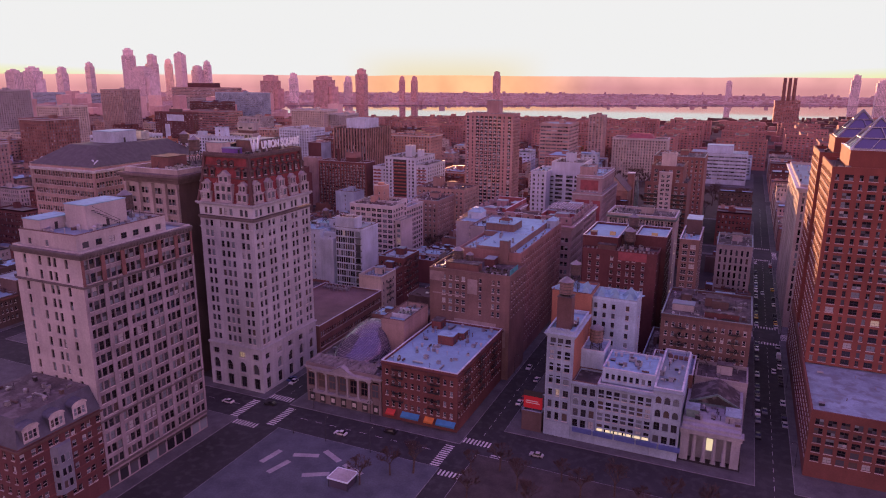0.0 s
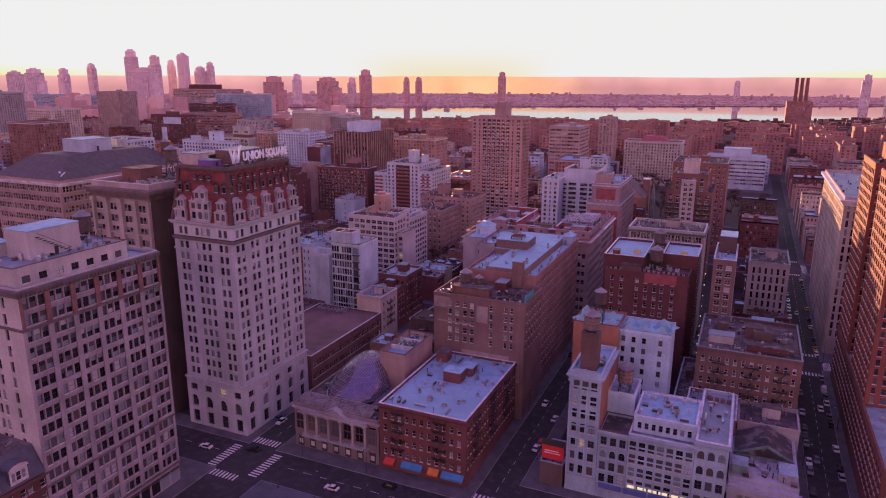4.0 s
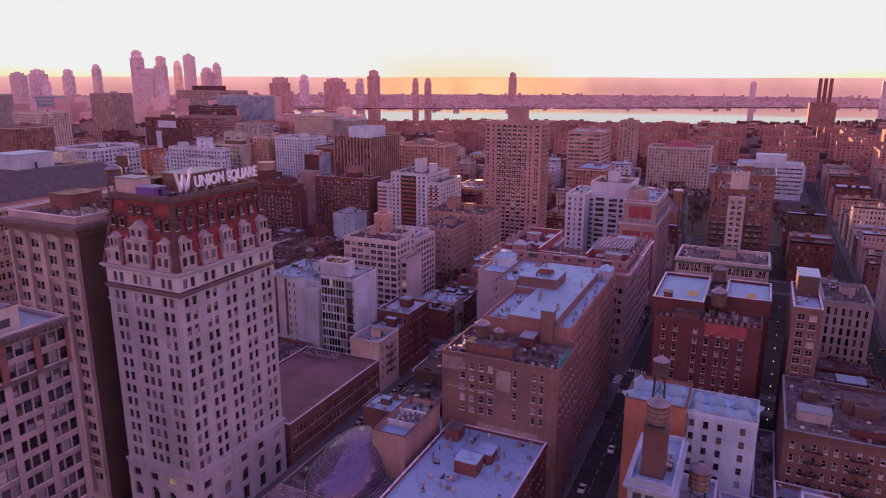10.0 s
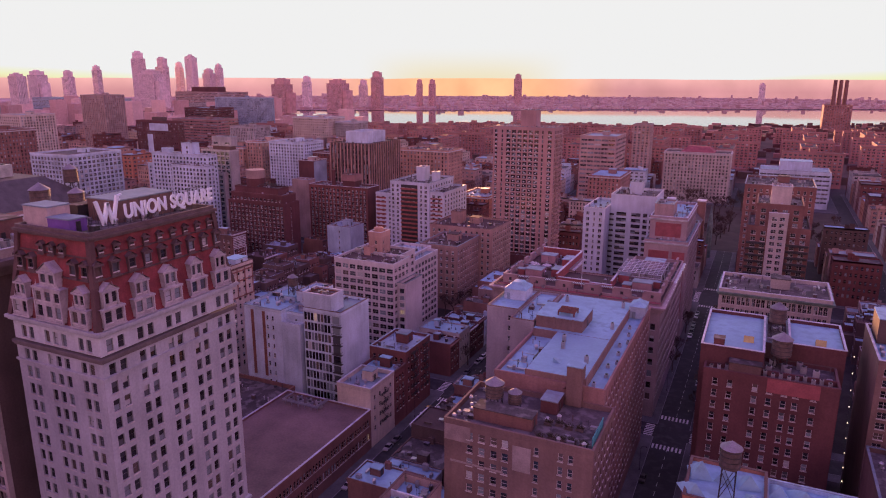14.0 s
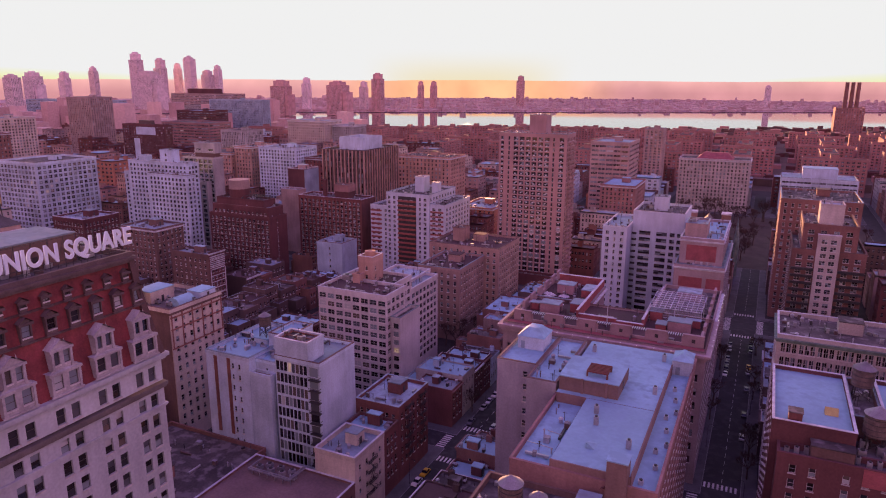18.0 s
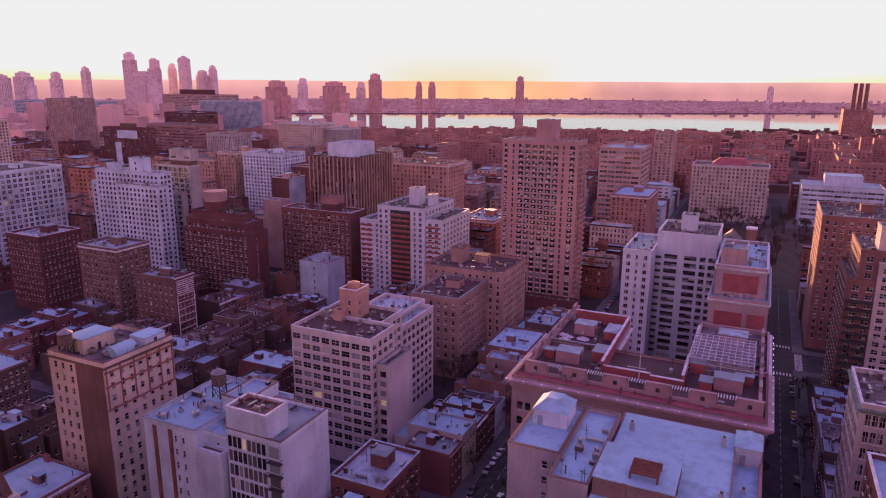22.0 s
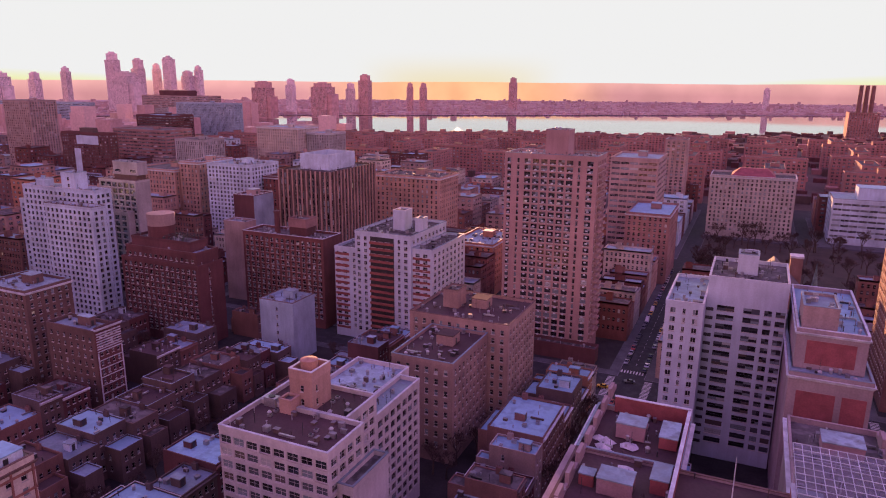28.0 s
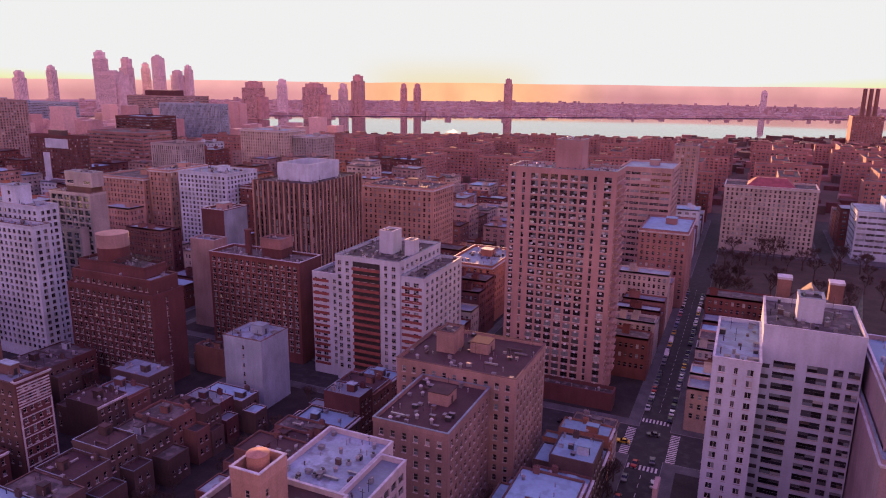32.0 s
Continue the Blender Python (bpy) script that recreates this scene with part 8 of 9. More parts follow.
def lot_house(x0, x1, y0, y1, z, street_right):
    """A town house on its lot: front block, lower rear wing, roof, chimneys, stair head and roof hatch."""
    west = x1 < -150
    c = rnd.choices(list(LBL), (2, 8, 5, 0.1, 0.3, 0.1, 0.2, 0.1, 0.2, 22, 0.2) if west else (4, 8, 5, 0.4, 1, 0.7, 0.5, 0.4, 0.6, 14, 0.5))[0]
    rf = rnd.choices(("tar", "maroon", "silver", "frost"), ((1.5, 1, 3, 6) if y0 < 192 else (5, 4, 3, 1.6)) if west else (2.5, 1, 4, 5.5))[0]
    kind = "town_house" if z < 19 else "apartment_house"
    b_ = ((x0 + x1) / 2, (y0 + y1) / 2, 0)
    r_ = thing(kind, *b_, "%s %s with %s" % (LBL[c], "town house" if z < 19 else "apartment house", RL[rf]), "building", "row houses")
    FOOT.append((x0, x1, y0, y1))
    w = brick(c)
    d = (x1 - x0) * rnd.uniform(0.68, 0.85)
    zr = z * rnd.uniform(0.55, 0.8)
    yr = (y0, y0 + (y1 - y0) * rnd.uniform(0.5, 0.8)) if rnd.random() < 0.5 else (y1 - (y1 - y0) * rnd.uniform(0.5, 0.8), y1)
    fx = (x1 - d, x1) if street_right else (x0, x0 + d)
    rx_ = (x0, x1 - d - 0.01) if street_right else (x0 + d + 0.01, x1)
    bay, fh, ww, wh, grp, gap, kd, sill, rec, sd = STYLES["walkup"]
    wins, g = [], Geo(b_)
    pp = rnd.uniform(0.35, 0.9)
    for (xa, xb, ya, yb, zz) in ((*fx, y0, y1, z), (*rx_, *yr, zr)):
        n = max(1, int((zz - 3.4) / fh))
        rws = [(2.2 + k * (zz - 3.0) / n + sill, wh) for k in range(n)]
        for fc in "WSNE":
            o, u, L = FACES[fc](xa, xb, ya, yb)
            front = fc in "SN"
            cs_ = even(L, bay, ww, 0.7) if (front or (z > 19 and rnd.random() < 0.3)) else ([(L * 0.3, 1.0)] if rnd.random() < 0.25 else [])
            facade(g, wins, o, u, L, 0, zz + 0.1, cs_, rws, rec, 0, sd if front else 0)
        t = 0.3
        for a in ((xa, xb, ya, ya + t), (xa, xb, yb - t, yb), (xa, xa + t, ya + t, yb - t), (xb - t, xb, ya + t, yb - t)):
            g.box(*a, zz + 0.1, zz + pp, 0, True, False)
            g.quad((a[0], a[2], zz + pp), (a[1], a[2], zz + pp), (a[1], a[3], zz + pp), (a[0], a[3], zz + pp), 1)
        part("wall" if zz == z else "rear_wall", g, [w, (SILL, brick("bark"), SILVER, w)[int(abs(x0 * 3 + y0 * 7)) % 4]], r_)
        g = Geo(b_)
        gr_ = Geo(b_)
        gr_.quad((xa + t, ya + t, zz), (xb - t, ya + t, zz), (xb - t, yb - t, zz), (xa + t, yb - t, zz))
        part("roof" if zz == z else "rear_roof", gr_, ROOFS[rf], r_)
    place_windows(r_, b_, wins, "sash", rec, False, FRAME)
    if rnd.random() < 0.75:
        g = Geo(b_)
        xs_ = fx[1] if street_right else fx[0]
        for k in range(3):
            e = 0.25 + 0.22 * k
            g.box(min(xs_, xs_ + (e if street_right else -e)), max(xs_, xs_ + (e if street_right else -e)), y0 + 0.02, y1 - 0.02, z - 0.9 + 0.3 * k, z - 0.6 + 0.3 * k, 0, True)
        part("cornice", g, rnd.choice((COPING, brick("dark"), brick("brown"))), r_)
    py, px = y1 - 1.3, rnd.uniform(fx[0] + 2, fx[1] - 3)
    g = Geo(b_)
    g.box(px, px + 1.7, py, py + 0.9, z - 0.05, z + 2.0, 0, False)
    for j in range(3):
        g.cyl(px + 0.35 + j * 0.5, py + 0.45, z + 2.0, z + 2.5, 0.15, 0.13, 6)
    part("chimney", g, w, r_)
    bx, by = rnd.uniform(fx[0] + 2, fx[1] - 5), rnd.uniform(y0 + 0.8, max(y0 + 0.9, y1 - 3.4))
    bulkhead(r_, b_, bx, bx + rnd.uniform(2.2, 3.6), by, by + 2.2, z - 0.05, z + rnd.uniform(2.0, 2.8), w if rnd.random() < 0.85 else brick("white"), rf)
    clutter(r_, b_, fx[0] + 0.8, fx[1] - 0.8, y0 + 0.6, y1 - 0.6, z - 0.02, rnd.randint(5, 11))
    if rnd.random() < 0.12:
        g = Geo(b_)
        hx = bx - 2.2 if bx - 2.2 > fx[0] + 0.5 else bx + 4.4
        g.box(hx, hx + 1.5, by + 0.2, by + 1.5, z - 0.05, z + 0.55, 0, False)
        part("roof_hatch", g, METAL, r_)


ROWC = list(LBL)
ROWM = [brick(c) for c in ROWC] + [TAR, SILVER, FROST, FRAME, GLASS_I]
NC = len(ROWC)
row_geo = Geo()


def joined_house(x0, x1, y0, y1, z, far):
    """A house too far off to pick apart: walls with openings, parapet, roof and stair head, into the joined rest."""
    g = row_geo
    # farther houses get lighter bricks, haze brightening put into the colour choice
    c = rnd.choices(range(NC), (6, 2, 4, 5, 4, 2.5, 2, 3, 6, 0.5, 3) if far or x0 < -330 else (7, 5, 7, 3, 3, 2, 2, 2, 4, 2, 2))[0]
    bay, fh, ww, wh, grp, gap, kind, sill, rec, sd = STYLES["far" if far else "walkup"]
    n = max(1, int((z - 5) / fh))
    rws = [(4.2 + k * (z - 5) / n + sill, wh) for k in range(n)]
    ws = []
    for fc in ("WS" if x0 < -60 else "WN"):
        o, u, L = FACES[fc](x0, x1, y0, y1)
        facade(g, ws, o, u, L, 0, z + 0.7, even(L, bay, ww, 0.8), rws, rec, c)
    for fc in ("NE" if x0 < -60 else "SE"):
        o, u, L = FACES[fc](x0, x1, y0, y1)
        facade(g, ws, o, u, L, 0, z + 0.7, [], [], rec, c)
    for (p, u, w, h) in ws:
        window_simple(g, p, u, w, h, rec, NC + 3, NC + 4)
    rf = NC + rnd.choices((0, 1, 2), (5, 4, 2.5))[0]
    g.quad((x0, y0, z), (x1, y0, z), (x1, y1, z), (x0, y1, z), rf)
    for a in ((x0, x1, y0, y0 + 0.4), (x0, x1, y1 - 0.4, y1), (x0, x0 + 0.4, y0, y1), (x1 - 0.4, x1, y0, y1)):
        g.box(*a, z - 0.2, z + 0.72, c)
    for k in range(2):
        bx, by = rnd.uniform(x0 + 1, max(x0 + 1.1, x1 - 5)), rnd.uniform(y0 + 1, max(y0 + 1.1, y1 - 5))
        g.box(bx, bx + 3, by, by + 3, z, z + rnd.uniform(1.8, 4), c, False, False)


for (bx0, bx1, by0, by1) in BLOCKS:
    single = bx1 > -325 and bx0 < 100 and by0 < 300
    near = bx1 > -420 and by0 < 520
    hi = 0 if bx0 > -330 else 1
    mid = (bx0 + bx1) / 2
    for side in (0, 1):
        y = by0
        while y < by1 - 5:
            w = rnd.uniform(7, 13.5) if single else rnd.uniform(7, 14) if near else rnd.uniform(14, 26)
            w = min(w, by1 - y)
            if by1 - y - w < 5:
                w = by1 - y
            tall = rnd.random()
            z = rnd.uniform(12, 19) if tall < (0.72 if not hi else 0.45) else rnd.uniform(19, 32 if not hi else 48)
            if single:
                z = rnd.uniform(11, 16.5) if tall < 0.85 else rnd.uniform(17, 22)
            if by0 > 500 and not hi:
                z = rnd.uniform(14, 30)
            if single and z > 18:
                w = min(w * 1.8, by1 - y)
            d = rnd.uniform(17, 25) if z < 24 else rnd.uniform(22, 28)
            x0, x1 = (bx0, min(bx0 + d, mid - 2)) if side == 0 else (max(bx1 - d, mid + 2), bx1)
            if free(x0, x1, y, y + w):
                if single:
                    lot_house(x0, x1, y, y + w, z, side == 1)
                else:
                    joined_house(x0, x1, y, y + w, z, not near)
            y += w + 0.02
solid("row_houses", row_geo, ROWM, "dense brick row houses and apartment houses of the farther streets", "houses", "", "stuff")

# ---- red brick estate towards the river ----
# estate brick lightened in its base colour to imitate distance haze
EST = surface("estate_brick", (0.36, 0.19, 0.175), 0.9, 0, 0.05, 1, 0.25, 0.1, 0.15)
er = random.Random(3)
for i in range(15):
    for j in range(8):
        x, y = -760 + i * 92 + er.uniform(-8, 8), 800 + j * 80 + er.uniform(-8, 8)
        if y + 60 > np.interp(x, [p[0] for p in SHORE], [p[1] for p in SHORE]) - 40:
            continue
        a, b2 = (62, 17) if (i + j) % 2 else (18, 58)
        dist = math.hypot(x + 6, y + 27)
        z = min(42, 117 - 0.063 * dist) - er.uniform(0, 4)
        if z < 22:
            continue
        root = thing("estate_block", x, y, 0, "red brick estate apartment block with flat roof", "apartment building", "estate blocks")
        base = (x, y, 0)
        block(root, base, x - a / 2, x + a / 2, y - b2 / 2, y + b2 / 2, 0, z, EST, "far", "WS", False, "tar", 0.8, 0, 4, FRAME, coping=False)
        bulkhead(root, base, x - 4, x + 4, y - 4, y + 4, z, z + er.uniform(2, 5), EST)

# low sheds, garages and bare trees along the near bank
g = Geo()
for k in range(1500):
    x = er.uniform(-900, 700)
    ny = np.interp(x, [p[0] for p in SHORE], [p[1] for p in SHORE])
    y = er.uniform(820, ny - 15)
    if not free(x - 14, x + 14, y - 10, y + 10):
        continue
    z = er.uniform(4, 11)
    a, b2 = er.uniform(3, 12), er.uniform(3, 10)
    g.box(x - a, x + a, y - b2, y + b2, 0, z, er.randint(0, 2))
solid("waterfront_sheds", g, [EST, brick("darkred"), brick("dark")], "low brick sheds and garages near the river bank", "houses", "", "stuff")

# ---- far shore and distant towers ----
# brick and roof colours paled to pink to paint in the distance haze
FARC = [surface("far_brick_a_hazed", (0.58, 0.39, 0.38), 0.9, 0, 0.01, 0.3, 0.3, 0, 0.2), surface("far_brick_b_hazed", (0.70, 0.52, 0.50), 0.9, 0, 0.01, 0.3, 0.3, 0, 0.2), surface("far_roof_hazed", (0.70, 0.56, 0.54), 0.9, 0, 0.01, 0.3, 0.3, 0, 0.2)]
fr = random.Random(11)
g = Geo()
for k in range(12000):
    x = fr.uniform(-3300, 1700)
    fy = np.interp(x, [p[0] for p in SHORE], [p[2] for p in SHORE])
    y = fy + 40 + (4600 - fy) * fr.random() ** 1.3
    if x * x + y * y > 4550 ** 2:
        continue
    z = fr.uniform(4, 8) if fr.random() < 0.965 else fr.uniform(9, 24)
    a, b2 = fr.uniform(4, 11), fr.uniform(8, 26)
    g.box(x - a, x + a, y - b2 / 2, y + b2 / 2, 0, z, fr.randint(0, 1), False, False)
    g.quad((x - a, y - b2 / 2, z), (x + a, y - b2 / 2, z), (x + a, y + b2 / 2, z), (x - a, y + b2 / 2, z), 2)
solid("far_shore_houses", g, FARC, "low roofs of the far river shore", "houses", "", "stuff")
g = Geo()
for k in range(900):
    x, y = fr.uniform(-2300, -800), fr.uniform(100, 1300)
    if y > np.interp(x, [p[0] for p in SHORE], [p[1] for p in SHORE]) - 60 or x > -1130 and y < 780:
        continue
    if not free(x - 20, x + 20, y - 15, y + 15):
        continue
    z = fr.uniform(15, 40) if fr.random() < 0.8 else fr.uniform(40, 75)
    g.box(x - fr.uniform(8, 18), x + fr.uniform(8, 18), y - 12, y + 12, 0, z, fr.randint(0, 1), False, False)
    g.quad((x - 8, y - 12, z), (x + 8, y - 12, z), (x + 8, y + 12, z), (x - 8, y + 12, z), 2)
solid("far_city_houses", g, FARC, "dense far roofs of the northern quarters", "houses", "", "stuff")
# aerial haze put into the distant towers' wall colours, paler and pinker
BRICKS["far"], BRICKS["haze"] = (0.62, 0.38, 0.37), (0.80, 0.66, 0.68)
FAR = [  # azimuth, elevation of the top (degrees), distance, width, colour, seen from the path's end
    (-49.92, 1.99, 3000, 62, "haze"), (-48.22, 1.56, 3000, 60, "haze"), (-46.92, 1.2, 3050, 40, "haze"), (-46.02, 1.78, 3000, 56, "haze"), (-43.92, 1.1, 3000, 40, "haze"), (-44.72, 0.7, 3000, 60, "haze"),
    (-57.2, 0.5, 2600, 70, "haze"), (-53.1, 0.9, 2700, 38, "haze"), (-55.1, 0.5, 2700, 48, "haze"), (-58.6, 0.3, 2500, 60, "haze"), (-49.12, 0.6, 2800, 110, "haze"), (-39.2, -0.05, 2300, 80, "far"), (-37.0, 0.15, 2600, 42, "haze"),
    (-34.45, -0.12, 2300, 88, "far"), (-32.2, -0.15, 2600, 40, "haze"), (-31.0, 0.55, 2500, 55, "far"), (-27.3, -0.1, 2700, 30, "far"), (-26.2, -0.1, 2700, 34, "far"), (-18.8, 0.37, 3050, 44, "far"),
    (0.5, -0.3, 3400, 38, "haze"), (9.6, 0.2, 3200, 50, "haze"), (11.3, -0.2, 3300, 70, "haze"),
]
for (az, el, d, w, c) in FAR:
    x, y = -58.5 + d * math.sin(radians(az)), 88 + d * math.cos(radians(az))
    z = 119.8 + d * math.tan(radians(el))
    root = thing("distant_tower", x, y, 0, "tall far skyline tower in pale haze-tinted colours", "tower", "distant towers")
    base = (x, y, 0)
    q = math.radians(az)
    w *= 0.7
    v = (abs(az) * 7.3) % 1
    z1 = z * (0.80 + 0.15 * v)
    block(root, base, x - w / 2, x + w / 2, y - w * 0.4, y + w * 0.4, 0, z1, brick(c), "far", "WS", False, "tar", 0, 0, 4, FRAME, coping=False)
    g = Geo(base)
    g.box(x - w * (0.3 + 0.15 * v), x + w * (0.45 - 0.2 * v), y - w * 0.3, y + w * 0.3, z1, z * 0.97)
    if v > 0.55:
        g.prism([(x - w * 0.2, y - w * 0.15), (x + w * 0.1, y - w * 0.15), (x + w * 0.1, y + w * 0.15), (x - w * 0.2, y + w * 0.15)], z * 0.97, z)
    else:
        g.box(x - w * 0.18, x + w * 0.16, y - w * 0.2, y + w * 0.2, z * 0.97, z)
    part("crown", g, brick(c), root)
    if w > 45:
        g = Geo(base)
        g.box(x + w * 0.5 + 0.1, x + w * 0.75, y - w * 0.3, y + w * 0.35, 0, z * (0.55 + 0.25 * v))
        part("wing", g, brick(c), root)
# power station with three stacks by the river
pw = thing("power_station", 158, 1790, 0, "brick power station with three tall stacks", "power station")
pwb = (158, 1790, 0)
block(pw, pwb, 130, 188, 1775, 1840, 0, 60, EST, "far", "W", False, "tar", 0.6, coping=False)
for k in range(3):
    g = Geo(pwb)
    g.cyl(148 + 12 * k, 1795 + k * 4, 60, 117, 4.6, 4.0, 14)
    part("chimney", g, brick("brown"), pw, "tall smokestack")

# ---- road markings ----


def crossing(x0, x1, y0, y1, along):
    """A zebra crossing as separate painted bars. along: the axis in which the bars are laid side by side."""
    g = Geo(((x0 + x1) / 2, (y0 + y1) / 2, 0))
    a, b2 = (x0, x1) if along == "x" else (y0, y1)
    n = int((b2 - a) / 1.25)
    for k in range(n):
        p = a + (k + 0.25) * 1.25
        q = (p, p + 0.62, y0, y1) if along == "x" else (x0, x1, p, p + 0.62)
        g.quad((q[0], q[2], 0.006), (q[1], q[2], 0.006), (q[1], q[3], 0.006), (q[0], q[3], 0.006))
    solid("crosswalk", g, PAINT, "worn white zebra crossing on the asphalt", "road marking", "crossings", "structure")


for sx in (-79.25, 0):
    crossing(sx - 5.5, sx + 5.5, -4.6, -1.2, "x")
    crossing(sx - 5.5, sx + 5.5, -25.5, -22.5, "x")
    crossing(sx - 9.6, sx - 6.4, -21.5, -7, "y")
    crossing(sx + 6.4, sx + 9.6, -21.5, -7, "y")
for sx in (-79.25, 0, 90):
    for ya, yb in ((136, 154), (297, 327)):
        crossing(sx - 5.3, sx + 5.3, ya - 3.4, ya - 0.4, "x")
        crossing(sx - 5.3, sx + 5.3, yb + 0.4, yb + 3.4, "x")
        crossing(sx - 9.0, sx - 6.0, ya + 4.5, yb - 4.5, "y")
        crossing(sx + 6.0, sx + 9.0, ya + 4.5, yb - 4.5, "y")
for sx in (-158.5, -79.25, 0, 90):
    g = Geo((sx, 200, 0))
    for k in range(95):
        y = 2 + k * 5.4
        if not (132 < y < 158 or 292 < y < 332):
            g.quad((sx - 0.06, y, 0.005), (sx + 0.06, y, 0.005), (sx + 0.06, y + 2.6, 0.005), (sx - 0.06, y + 2.6, 0.005))
    solid("lane_marking", g, PAINT, "dashed white lane line on the street", "road marking", "", "structure")
g = Geo((-20, -14, 0))
for k in range(40):
    x = -160 + k * 6
    if not (-92 < x < -66 or -13 < x < 10):
        g.quad((x, -13.1, 0.005), (x + 2.8, -13.1, 0.005), (x + 2.8, -12.95, 0.005), (x, -12.95, 0.005))
solid("lane_marking", g, PAINT, "dashed white lane line on the avenue", "road marking", "", "structure")
SLABP = surface("pale_paving", (0.34, 0.33, 0.34), 0.85, 0, 0.3, 3, 0.25, 0.1)
for k, (x, y, a) in enumerate(((-48, -33, 20), (-40, -30, -25), (-52, -42, 75), (-39, -41, 30), (-58, -38, 80), (-30, -34, -20))):
    g = Geo((x, y, 0.15))
    c, s_ = math.cos(radians(a)), math.sin(radians(a))
    pts = [(x + c * p - s_ * q, y + s_ * p + c * q) for p, q in ((-4.2, -1), (4.2, -1), (4.2, 1), (-4.2, 1))]
    g.prism(pts, 0.15, 0.165)
    solid("paving_strip", g, SLABP, "pale paving strip set in the square", "pavement", "", "structure")

# ---- cars ----
TYRE = surface("tyre_rubber", (0.02, 0.02, 0.02), 0.9, 0, 1, 8, 0.2, 0)
CARGLASS = surface("car_glass", (0.015, 0.017, 0.02), 0.08, 0, 1, 8, 0.1, 0)


def car(colour, label, van=False):
    """A parked car along y, its base at the origin, kept as the pattern for copies."""
    root = thing("car", 0, 0, 0, label, "car", "parked cars")
    L, W_, H = (5.4, 1.95, 2.2) if van else (4.5, 1.8, 1.45)
    paint = surface("car_" + colour[0], colour[1], 0.3, 0.2, 1, 6, 0.08, 0)
    g = Geo()
    b1_ = 0.95 if not van else 1.1
    prof = [(-L / 2, 0.35), (-L / 2, b1_ - 0.1), (-L / 2 + 0.15, b1_), (L / 2 - 0.2, b1_ - 0.08), (L / 2, b1_ - 0.25), (L / 2, 0.35)]
    for s_ in (-1, 1):
        i = len(g.v)
        g.v += [(s_ * W_ / 2, p[0], p[1]) for p in (prof if s_ > 0 else prof[::-1])]
        g.f.append(tuple(range(i, i + len(prof))))
        g.m.append(0)
    for (ya, za), (yb, zb_) in zip(prof, prof[1:]):
        g.quad((-W_ / 2, ya, za), (-W_ / 2, yb, zb_), (W_ / 2, yb, zb_), (W_ / 2, ya, za))
    body = part("body", g, paint, root)
    c0, c1 = (-L / 2 + 0.3, L / 2 - 1.2) if van else (-L / 2 + 0.6, L / 2 - 1.3)
    d0, d1 = (c0 + 0.15, c1 - 0.7) if van else (c0 + 0.55, c1 - 0.75)
    g = Geo()
    A = [(-W_ / 2 + 0.03, c0), (W_ / 2 - 0.03, c0), (W_ / 2 - 0.03, c1), (-W_ / 2 + 0.03, c1)]
    B = [(-W_ / 2 + 0.22, d0), (W_ / 2 - 0.22, d0), (W_ / 2 - 0.22, d1), (-W_ / 2 + 0.22, d1)]
    for k in range(4):
        n = (k + 1) % 4
        g.quad((*A[k], b1_ - 0.02), (*A[n], b1_ - 0.02), (*B[n], H), (*B[k], H))
    part("windows", g, CARGLASS if not van else paint, root, "dark car windows").name = "glasshouse"
    g = Geo()
    g.prism([(p[0] * 0.97, p[1]) for p in B], H, H + 0.06)
    part("roof", g, paint, root)
    for sx in (-1, 1):
        for sy in (-1, 1):
            g = Geo()
            n = 10
            x0, x1 = (sx * W_ / 2 - 0.12, sx * W_ / 2 + 0.02) if sx > 0 else (sx * W_ / 2 - 0.02, sx * W_ / 2 + 0.12)
            cy_ = sy * L * 0.3
            ring = [(cy_ + 0.34 * math.cos(6.2832 * k / n), 0.34 + 0.34 * math.sin(6.2832 * k / n)) for k in range(n)]
            for k in range(n):
                p, q = ring[k], ring[(k + 1) % n]
                g.quad((x0, *p), (x1, *p), (x1, *q), (x0, *q))
            i = len(g.v)
            xf = x1 if sx > 0 else x0
            g.v += [(xf, *p) for p in (ring if sx > 0 else ring[::-1])]
            g.f.append(tuple(range(i, i + n)))
            g.m.append(0)
            part("wheel", g, TYRE, root)
    return root


COLS = [("white", (0.7, 0.7, 0.7)), ("black", (0.02, 0.02, 0.022)), ("silver", (0.4, 0.41, 0.42)), ("grey", (0.13, 0.13, 0.14)), ("red", (0.35, 0.03, 0.03)), ("blue", (0.05, 0.08, 0.2)), ("yellow", (0.65, 0.4, 0.03))]
PAT = [car(c, "%s car parked at the kerb" % c[0]) for c in COLS] + [car(("van", (0.72, 0.72, 0.72)), "white delivery van at the kerb", True)]
cr2 = random.Random(5)
spots = []
for sx, ya, yb, fill in ((90, 22, 132, 0.6), (90, 158, 292, 0.4), (0, 16, 132, 0.25), (0, 160, 292, 0.35), (-79.25, 10, 130, 0.4), (-79.25, 160, 292, 0.5), (-79.25, 332, 508, 0.85)):
    y = ya
    while y < yb:
        for s_ in (-1, 1):
            if cr2.random() < fill:
                spots.append((sx + s_ * 4.35, y + cr2.uniform(-0.3, 0.3), 0 if s_ > 0 else 180))
        y += 6.0
spots += [(-80.5, -9.0, 100), (-86, 12, 0), (-96, -14, 92), (4, 30, 0), (-2, 62, 180), (1.5, 88, 180), (-77, 300, 4), (-82, 296, 175), (-88, 309, 90), (-79, 318, 95), (-60, 305, 92), (-40, 316, 90), (-110, 314, 92), (88, 60, 180), (92, 100, 0), (89, 214, 180), (-45, -17, 90), (-30, -9, 90), (20, -3, 88)]
used = set()
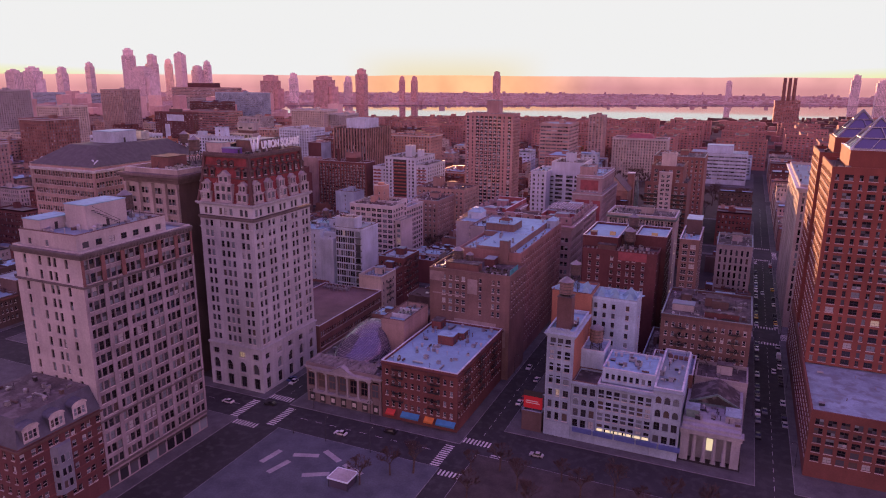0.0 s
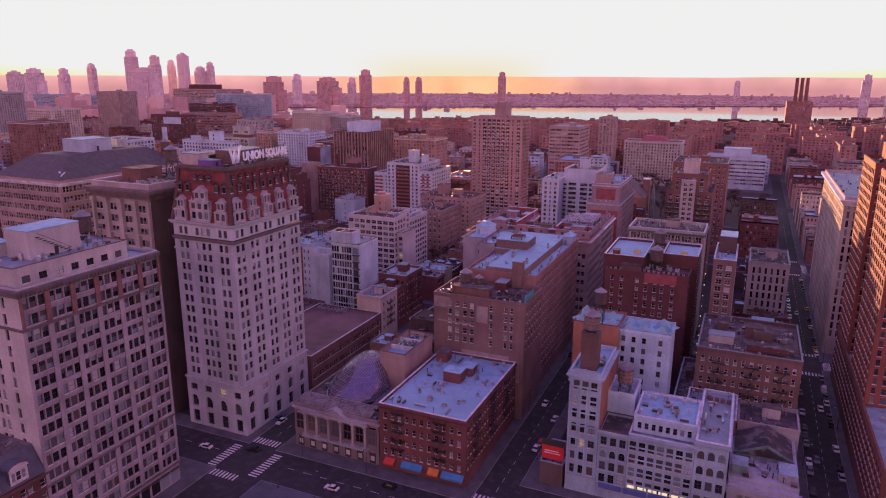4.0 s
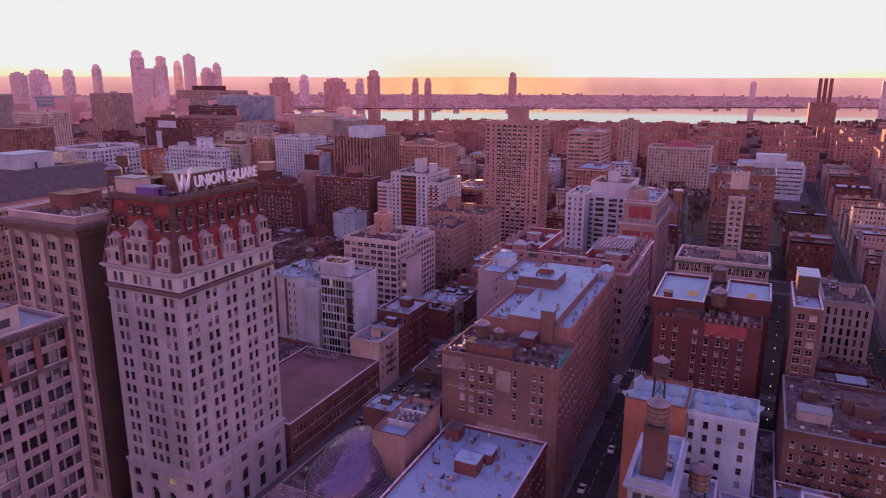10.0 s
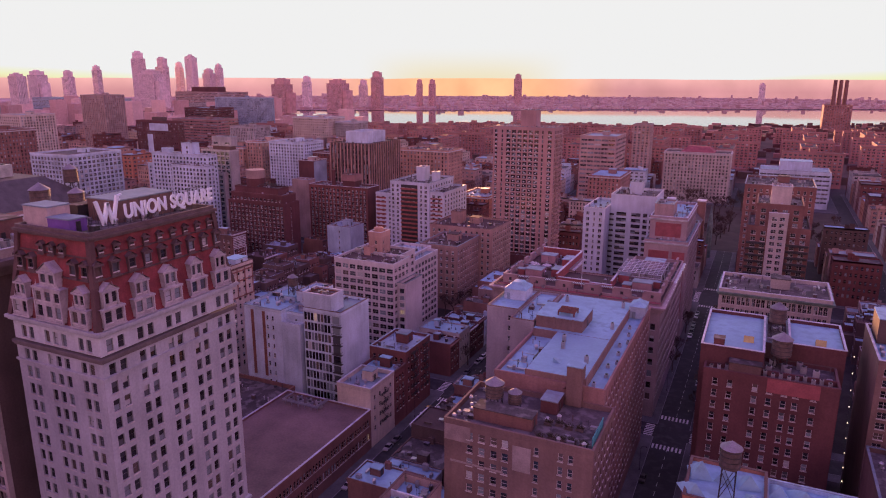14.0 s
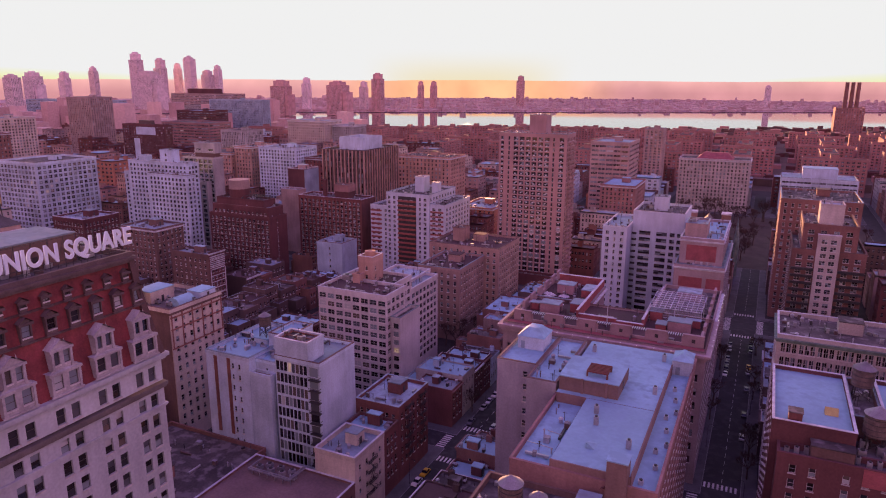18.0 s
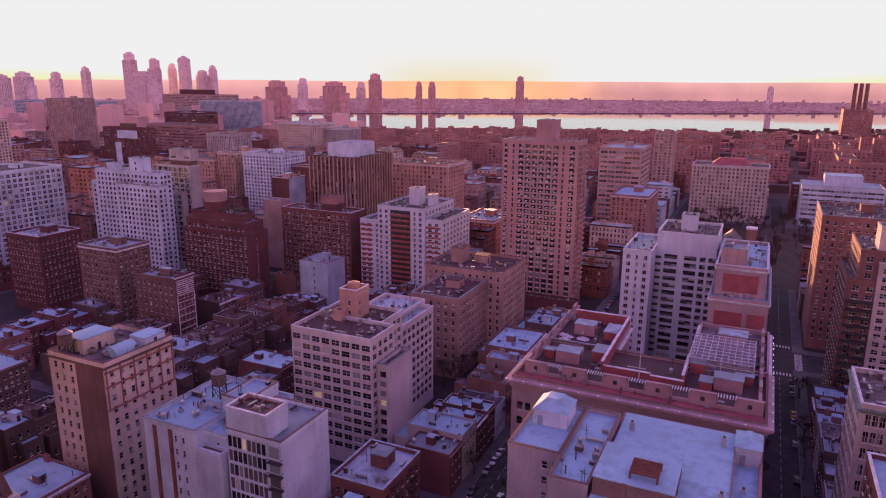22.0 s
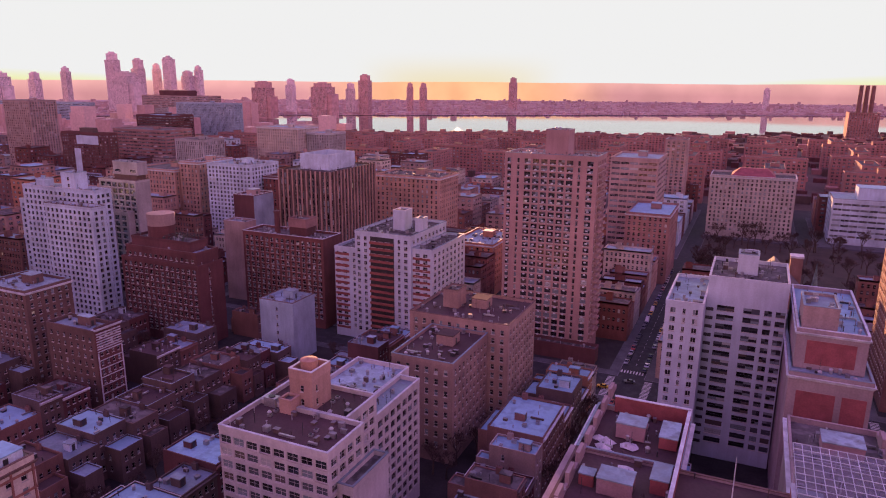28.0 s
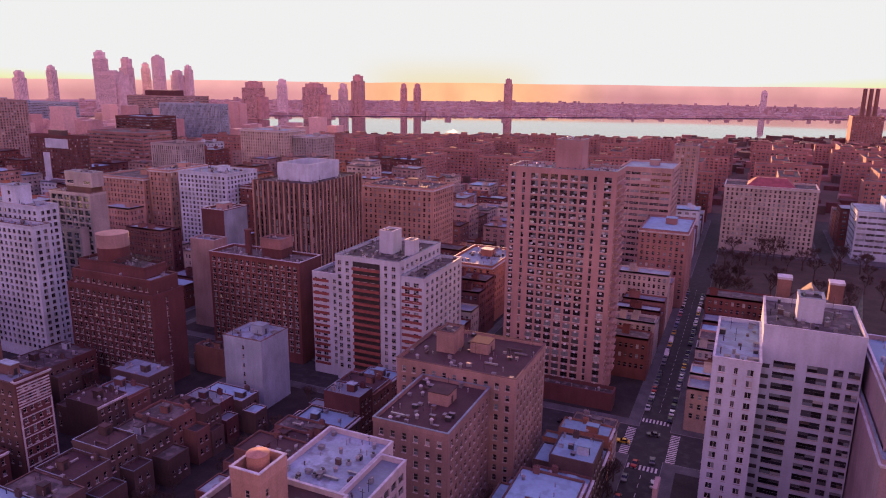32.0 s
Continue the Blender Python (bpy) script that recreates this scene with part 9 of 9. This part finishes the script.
for (x, y, a) in spots:
    k = cr2.choices(range(8), (5, 5, 5, 4, 1, 1.5, 1, 1.5))[0]
    m = pose(x, y, 0.0, 0, 0, a + cr2.uniform(-1.5, 1.5))
    if k not in used:
        PAT[k].matrix_basis = m
        used.add(k)
    else:
        copy_thing(PAT[k], m)

# ---- bare trees ----
BARK = surface("tree_bark", (0.09, 0.065, 0.055), 0.95, 0, 2, 9, 0.4, 0.3)
TWIG = surface("tree_twigs", (0.08, 0.052, 0.045), 0.95, 0, 1, 9, 0.3, 0)


def bare_tree(seed, H):
    r = random.Random(seed)
    root = thing("bare_tree", 0, 0, 0, "leafless winter tree with fine brown twigs", "tree", "bare trees")
    gt, gl, gc = Geo(), Geo(), Geo()

    def limb(g, p, q, r0, r1, n=5):
        p, q = Vector(p), Vector(q)
        d = (q - p).normalized()
        s = d.cross(Vector((0.3, 0.9, 0.2))).normalized()
        t = d.cross(s)
        for k in range(n):
            a, b_ = 6.2832 * k / n, 6.2832 * (k + 1) / n
            va, vb = s * math.cos(a) + t * math.sin(a), s * math.cos(b_) + t * math.sin(b_)
            g.quad(p + va * r0, p + vb * r0, q + vb * r1, q + va * r1)

    top = Vector((r.uniform(-0.3, 0.3), r.uniform(-0.3, 0.3), H * 0.36))
    limb(gt, (0, 0, -0.2), top, H * 0.026, H * 0.019, 8)

    def grow(p, d, l, rad, lev):
        q = p + d * l
        limb(gl if lev < 2 else gc, p, q, max(rad, 0.035), max(rad * 0.6, 0.025), 5 if lev < 2 else 3)
        if lev == 4:
            return
        for k in range(r.choice((3, 4)) if lev < 3 else 4):
            nd = (d + Vector((r.uniform(-0.8, 0.8), r.uniform(-0.8, 0.8), r.uniform(-0.15, 0.6)))).normalized()
            grow(p + d * l * r.uniform(0.55, 1.0), nd, l * r.uniform(0.58, 0.78), rad * 0.55, lev + 1)

    for k in range(4):
        a = 1.57 * k + r.uniform(-0.5, 0.5)
        grow(top - Vector((0, 0, r.uniform(0, H * 0.08))), Vector((math.cos(a) * 0.6, math.sin(a) * 0.6, 1)).normalized(), H * 0.23, H * 0.012, 0)
    part("trunk", gt, BARK, root)
    part("limbs", gl, BARK, root).name = "limb"
    part("crown", gc, TWIG, root)
    return root


TREES = [bare_tree(1, 11), bare_tree(2, 13), bare_tree(3, 9)]
tr_ = random.Random(9)
tsp = [(-18, -32), (-12, -28), (4, -20), (12, -16), (20, -24), (31, -14), (38, -20), (47, -15), (55, -19), (63, -13), (72, -17), (80, -14), (8, -34), (26, -34), (44, -32), (-24, -40)]
for k in range(70):
    tsp.append((tr_.uniform(-70, 78), tr_.uniform(432, 615)))
for k in range(16):
    tsp.append((-79.25 + tr_.choice((-7.3, 7.3)), 160 + k * 8.2))
for k in range(10):
    tsp.append((tr_.choice((-6.8, 6.8)), 164 + k * 12))
for (bx, by) in ((-120, 238), (-114, 238), (-198, 190), (-203, 210), (-196, 240), (-198, 262), (-118, 222), (-277, 200), (-279, 230), (-276, 255), (-200, 160), (-119, 118), (-122, 140)):
    tsp.append((bx, by))
for k in range(34):
    bx_ = (-119, -198.5, -277.5)[k % 3]
    tsp.append((bx_ + tr_.uniform(-6, 6), 162 + (k // 3) * 12 + tr_.uniform(-3, 3)))
tsp = [p for k, p in enumerate(tsp) if k < 16 or p[1] > 428 or free(p[0] - 1.2, p[0] + 1.2, p[1] - 1.2, p[1] + 1.2)]
for k, (x, y) in enumerate(tsp):
    m = pose(x, y, 0.14, 0, 0, tr_.uniform(0, 360)) @ Matrix.Scale(1.6 if y > 428 else 1.0, 4)
    if k < 3:
        TREES[k].matrix_basis = m
    else:
        copy_thing(TREES[k % 3], m)
slab("park_lawn", -72, 82, 429, 620, surface("winter_lawn", (0.06, 0.05, 0.035), 0.95, 0, 0.1, 2, 0.4, 0.2), "brown winter lawn of a small square")

# ---- street lamps and the kiosk on the square ----
GLOW, nt, b = nodes_of("lamp_glow")
b.inputs["Emission Color"].default_value, b.inputs["Emission Strength"].default_value = (1.0, 0.8, 0.55, 1), 0.3


def street_lamp():
    root = thing("street_lamp", 0, 0, 0, "dark iron street lamp with one curved arm", "street lamp", "street lamps")
    g = Geo()
    g.cyl(0, 0, 0, 0.8, 0.2, 0.13, 10)
    part("base", g, DARKMETAL, root)
    g = Geo()
    g.cyl(0, 0, 0.8, 7.6, 0.09, 0.06, 8)
    part("pole", g, DARKMETAL, root)
    g = Geo()
    pts = [(0, 0, 7.5), (0.3, 0, 8.1), (0.9, 0, 8.4), (1.6, 0, 8.35)]
    for p, q in zip(pts, pts[1:]):
        g.bar(p, q, 0.045)
    part("arm", g, DARKMETAL, root)
    g = Geo()
    g.cyl(1.7, 0, 8.1, 8.35, 0.28, 0.14, 10)
    part("lantern", g, DARKMETAL, root)
    g = Geo()
    g.cyl(1.7, 0, 8.02, 8.09, 0.2, 0.2, 10)
    part("bulb", g, GLOW, root)
    return root


lamp = street_lamp()
lsp = [(-60, -23, 90), (-47, -23, 90), (-30, -23, 90), (-14, -23, 90), (-64, -5, -90), (-40, -5, -90)]
for sx in (-79.25, 0, 90):
    for k in range(9):
        lsp.append((sx + (-6.2 if k % 2 else 6.2), 24 + 31 * k, 0 if k % 2 else 180))
for k, (x, y, a) in enumerate(lsp):
    m = pose(x, y, 0.15, 0, 0, a)
    if k == 0:
        lamp.matrix_basis = m
    else:
        copy_thing(lamp, m)
kb = (-28.6, -42, 0.15)
ks = thing("subway_kiosk", *kb, "small glass kiosk with white edged flat roof", "kiosk")
g = Geo(kb)
g.box(-32, -25.2, -45, -39, 3.0, 3.25, 0, True)
part("roof", g, brick("grey"), ks)
g = Geo(kb)
for a in ((-32.15, -25.05, -45.15, -44.98), (-32.15, -25.05, -39.02, -38.85), (-32.15, -31.98, -44.98, -39.02), (-25.22, -25.05, -44.98, -39.02)):
    g.box(*a, 2.95, 3.42, 0, True)
part("edge", g, WHITEP, ks, "white roof edge")
for x in (-31.8, -25.4):
    for y in (-44.8, -39.2):
        g = Geo(kb)
        g.bar((x, y, 0.15), (x, y, 3.0), 0.1)
        part("post", g, DARKMETAL, ks)
g = Geo(kb)
g.box(-31.6, -25.6, -44.6, -39.4, 0.15, 2.98, 0, False, False)
part("glazing", g, DOMEG, ks)
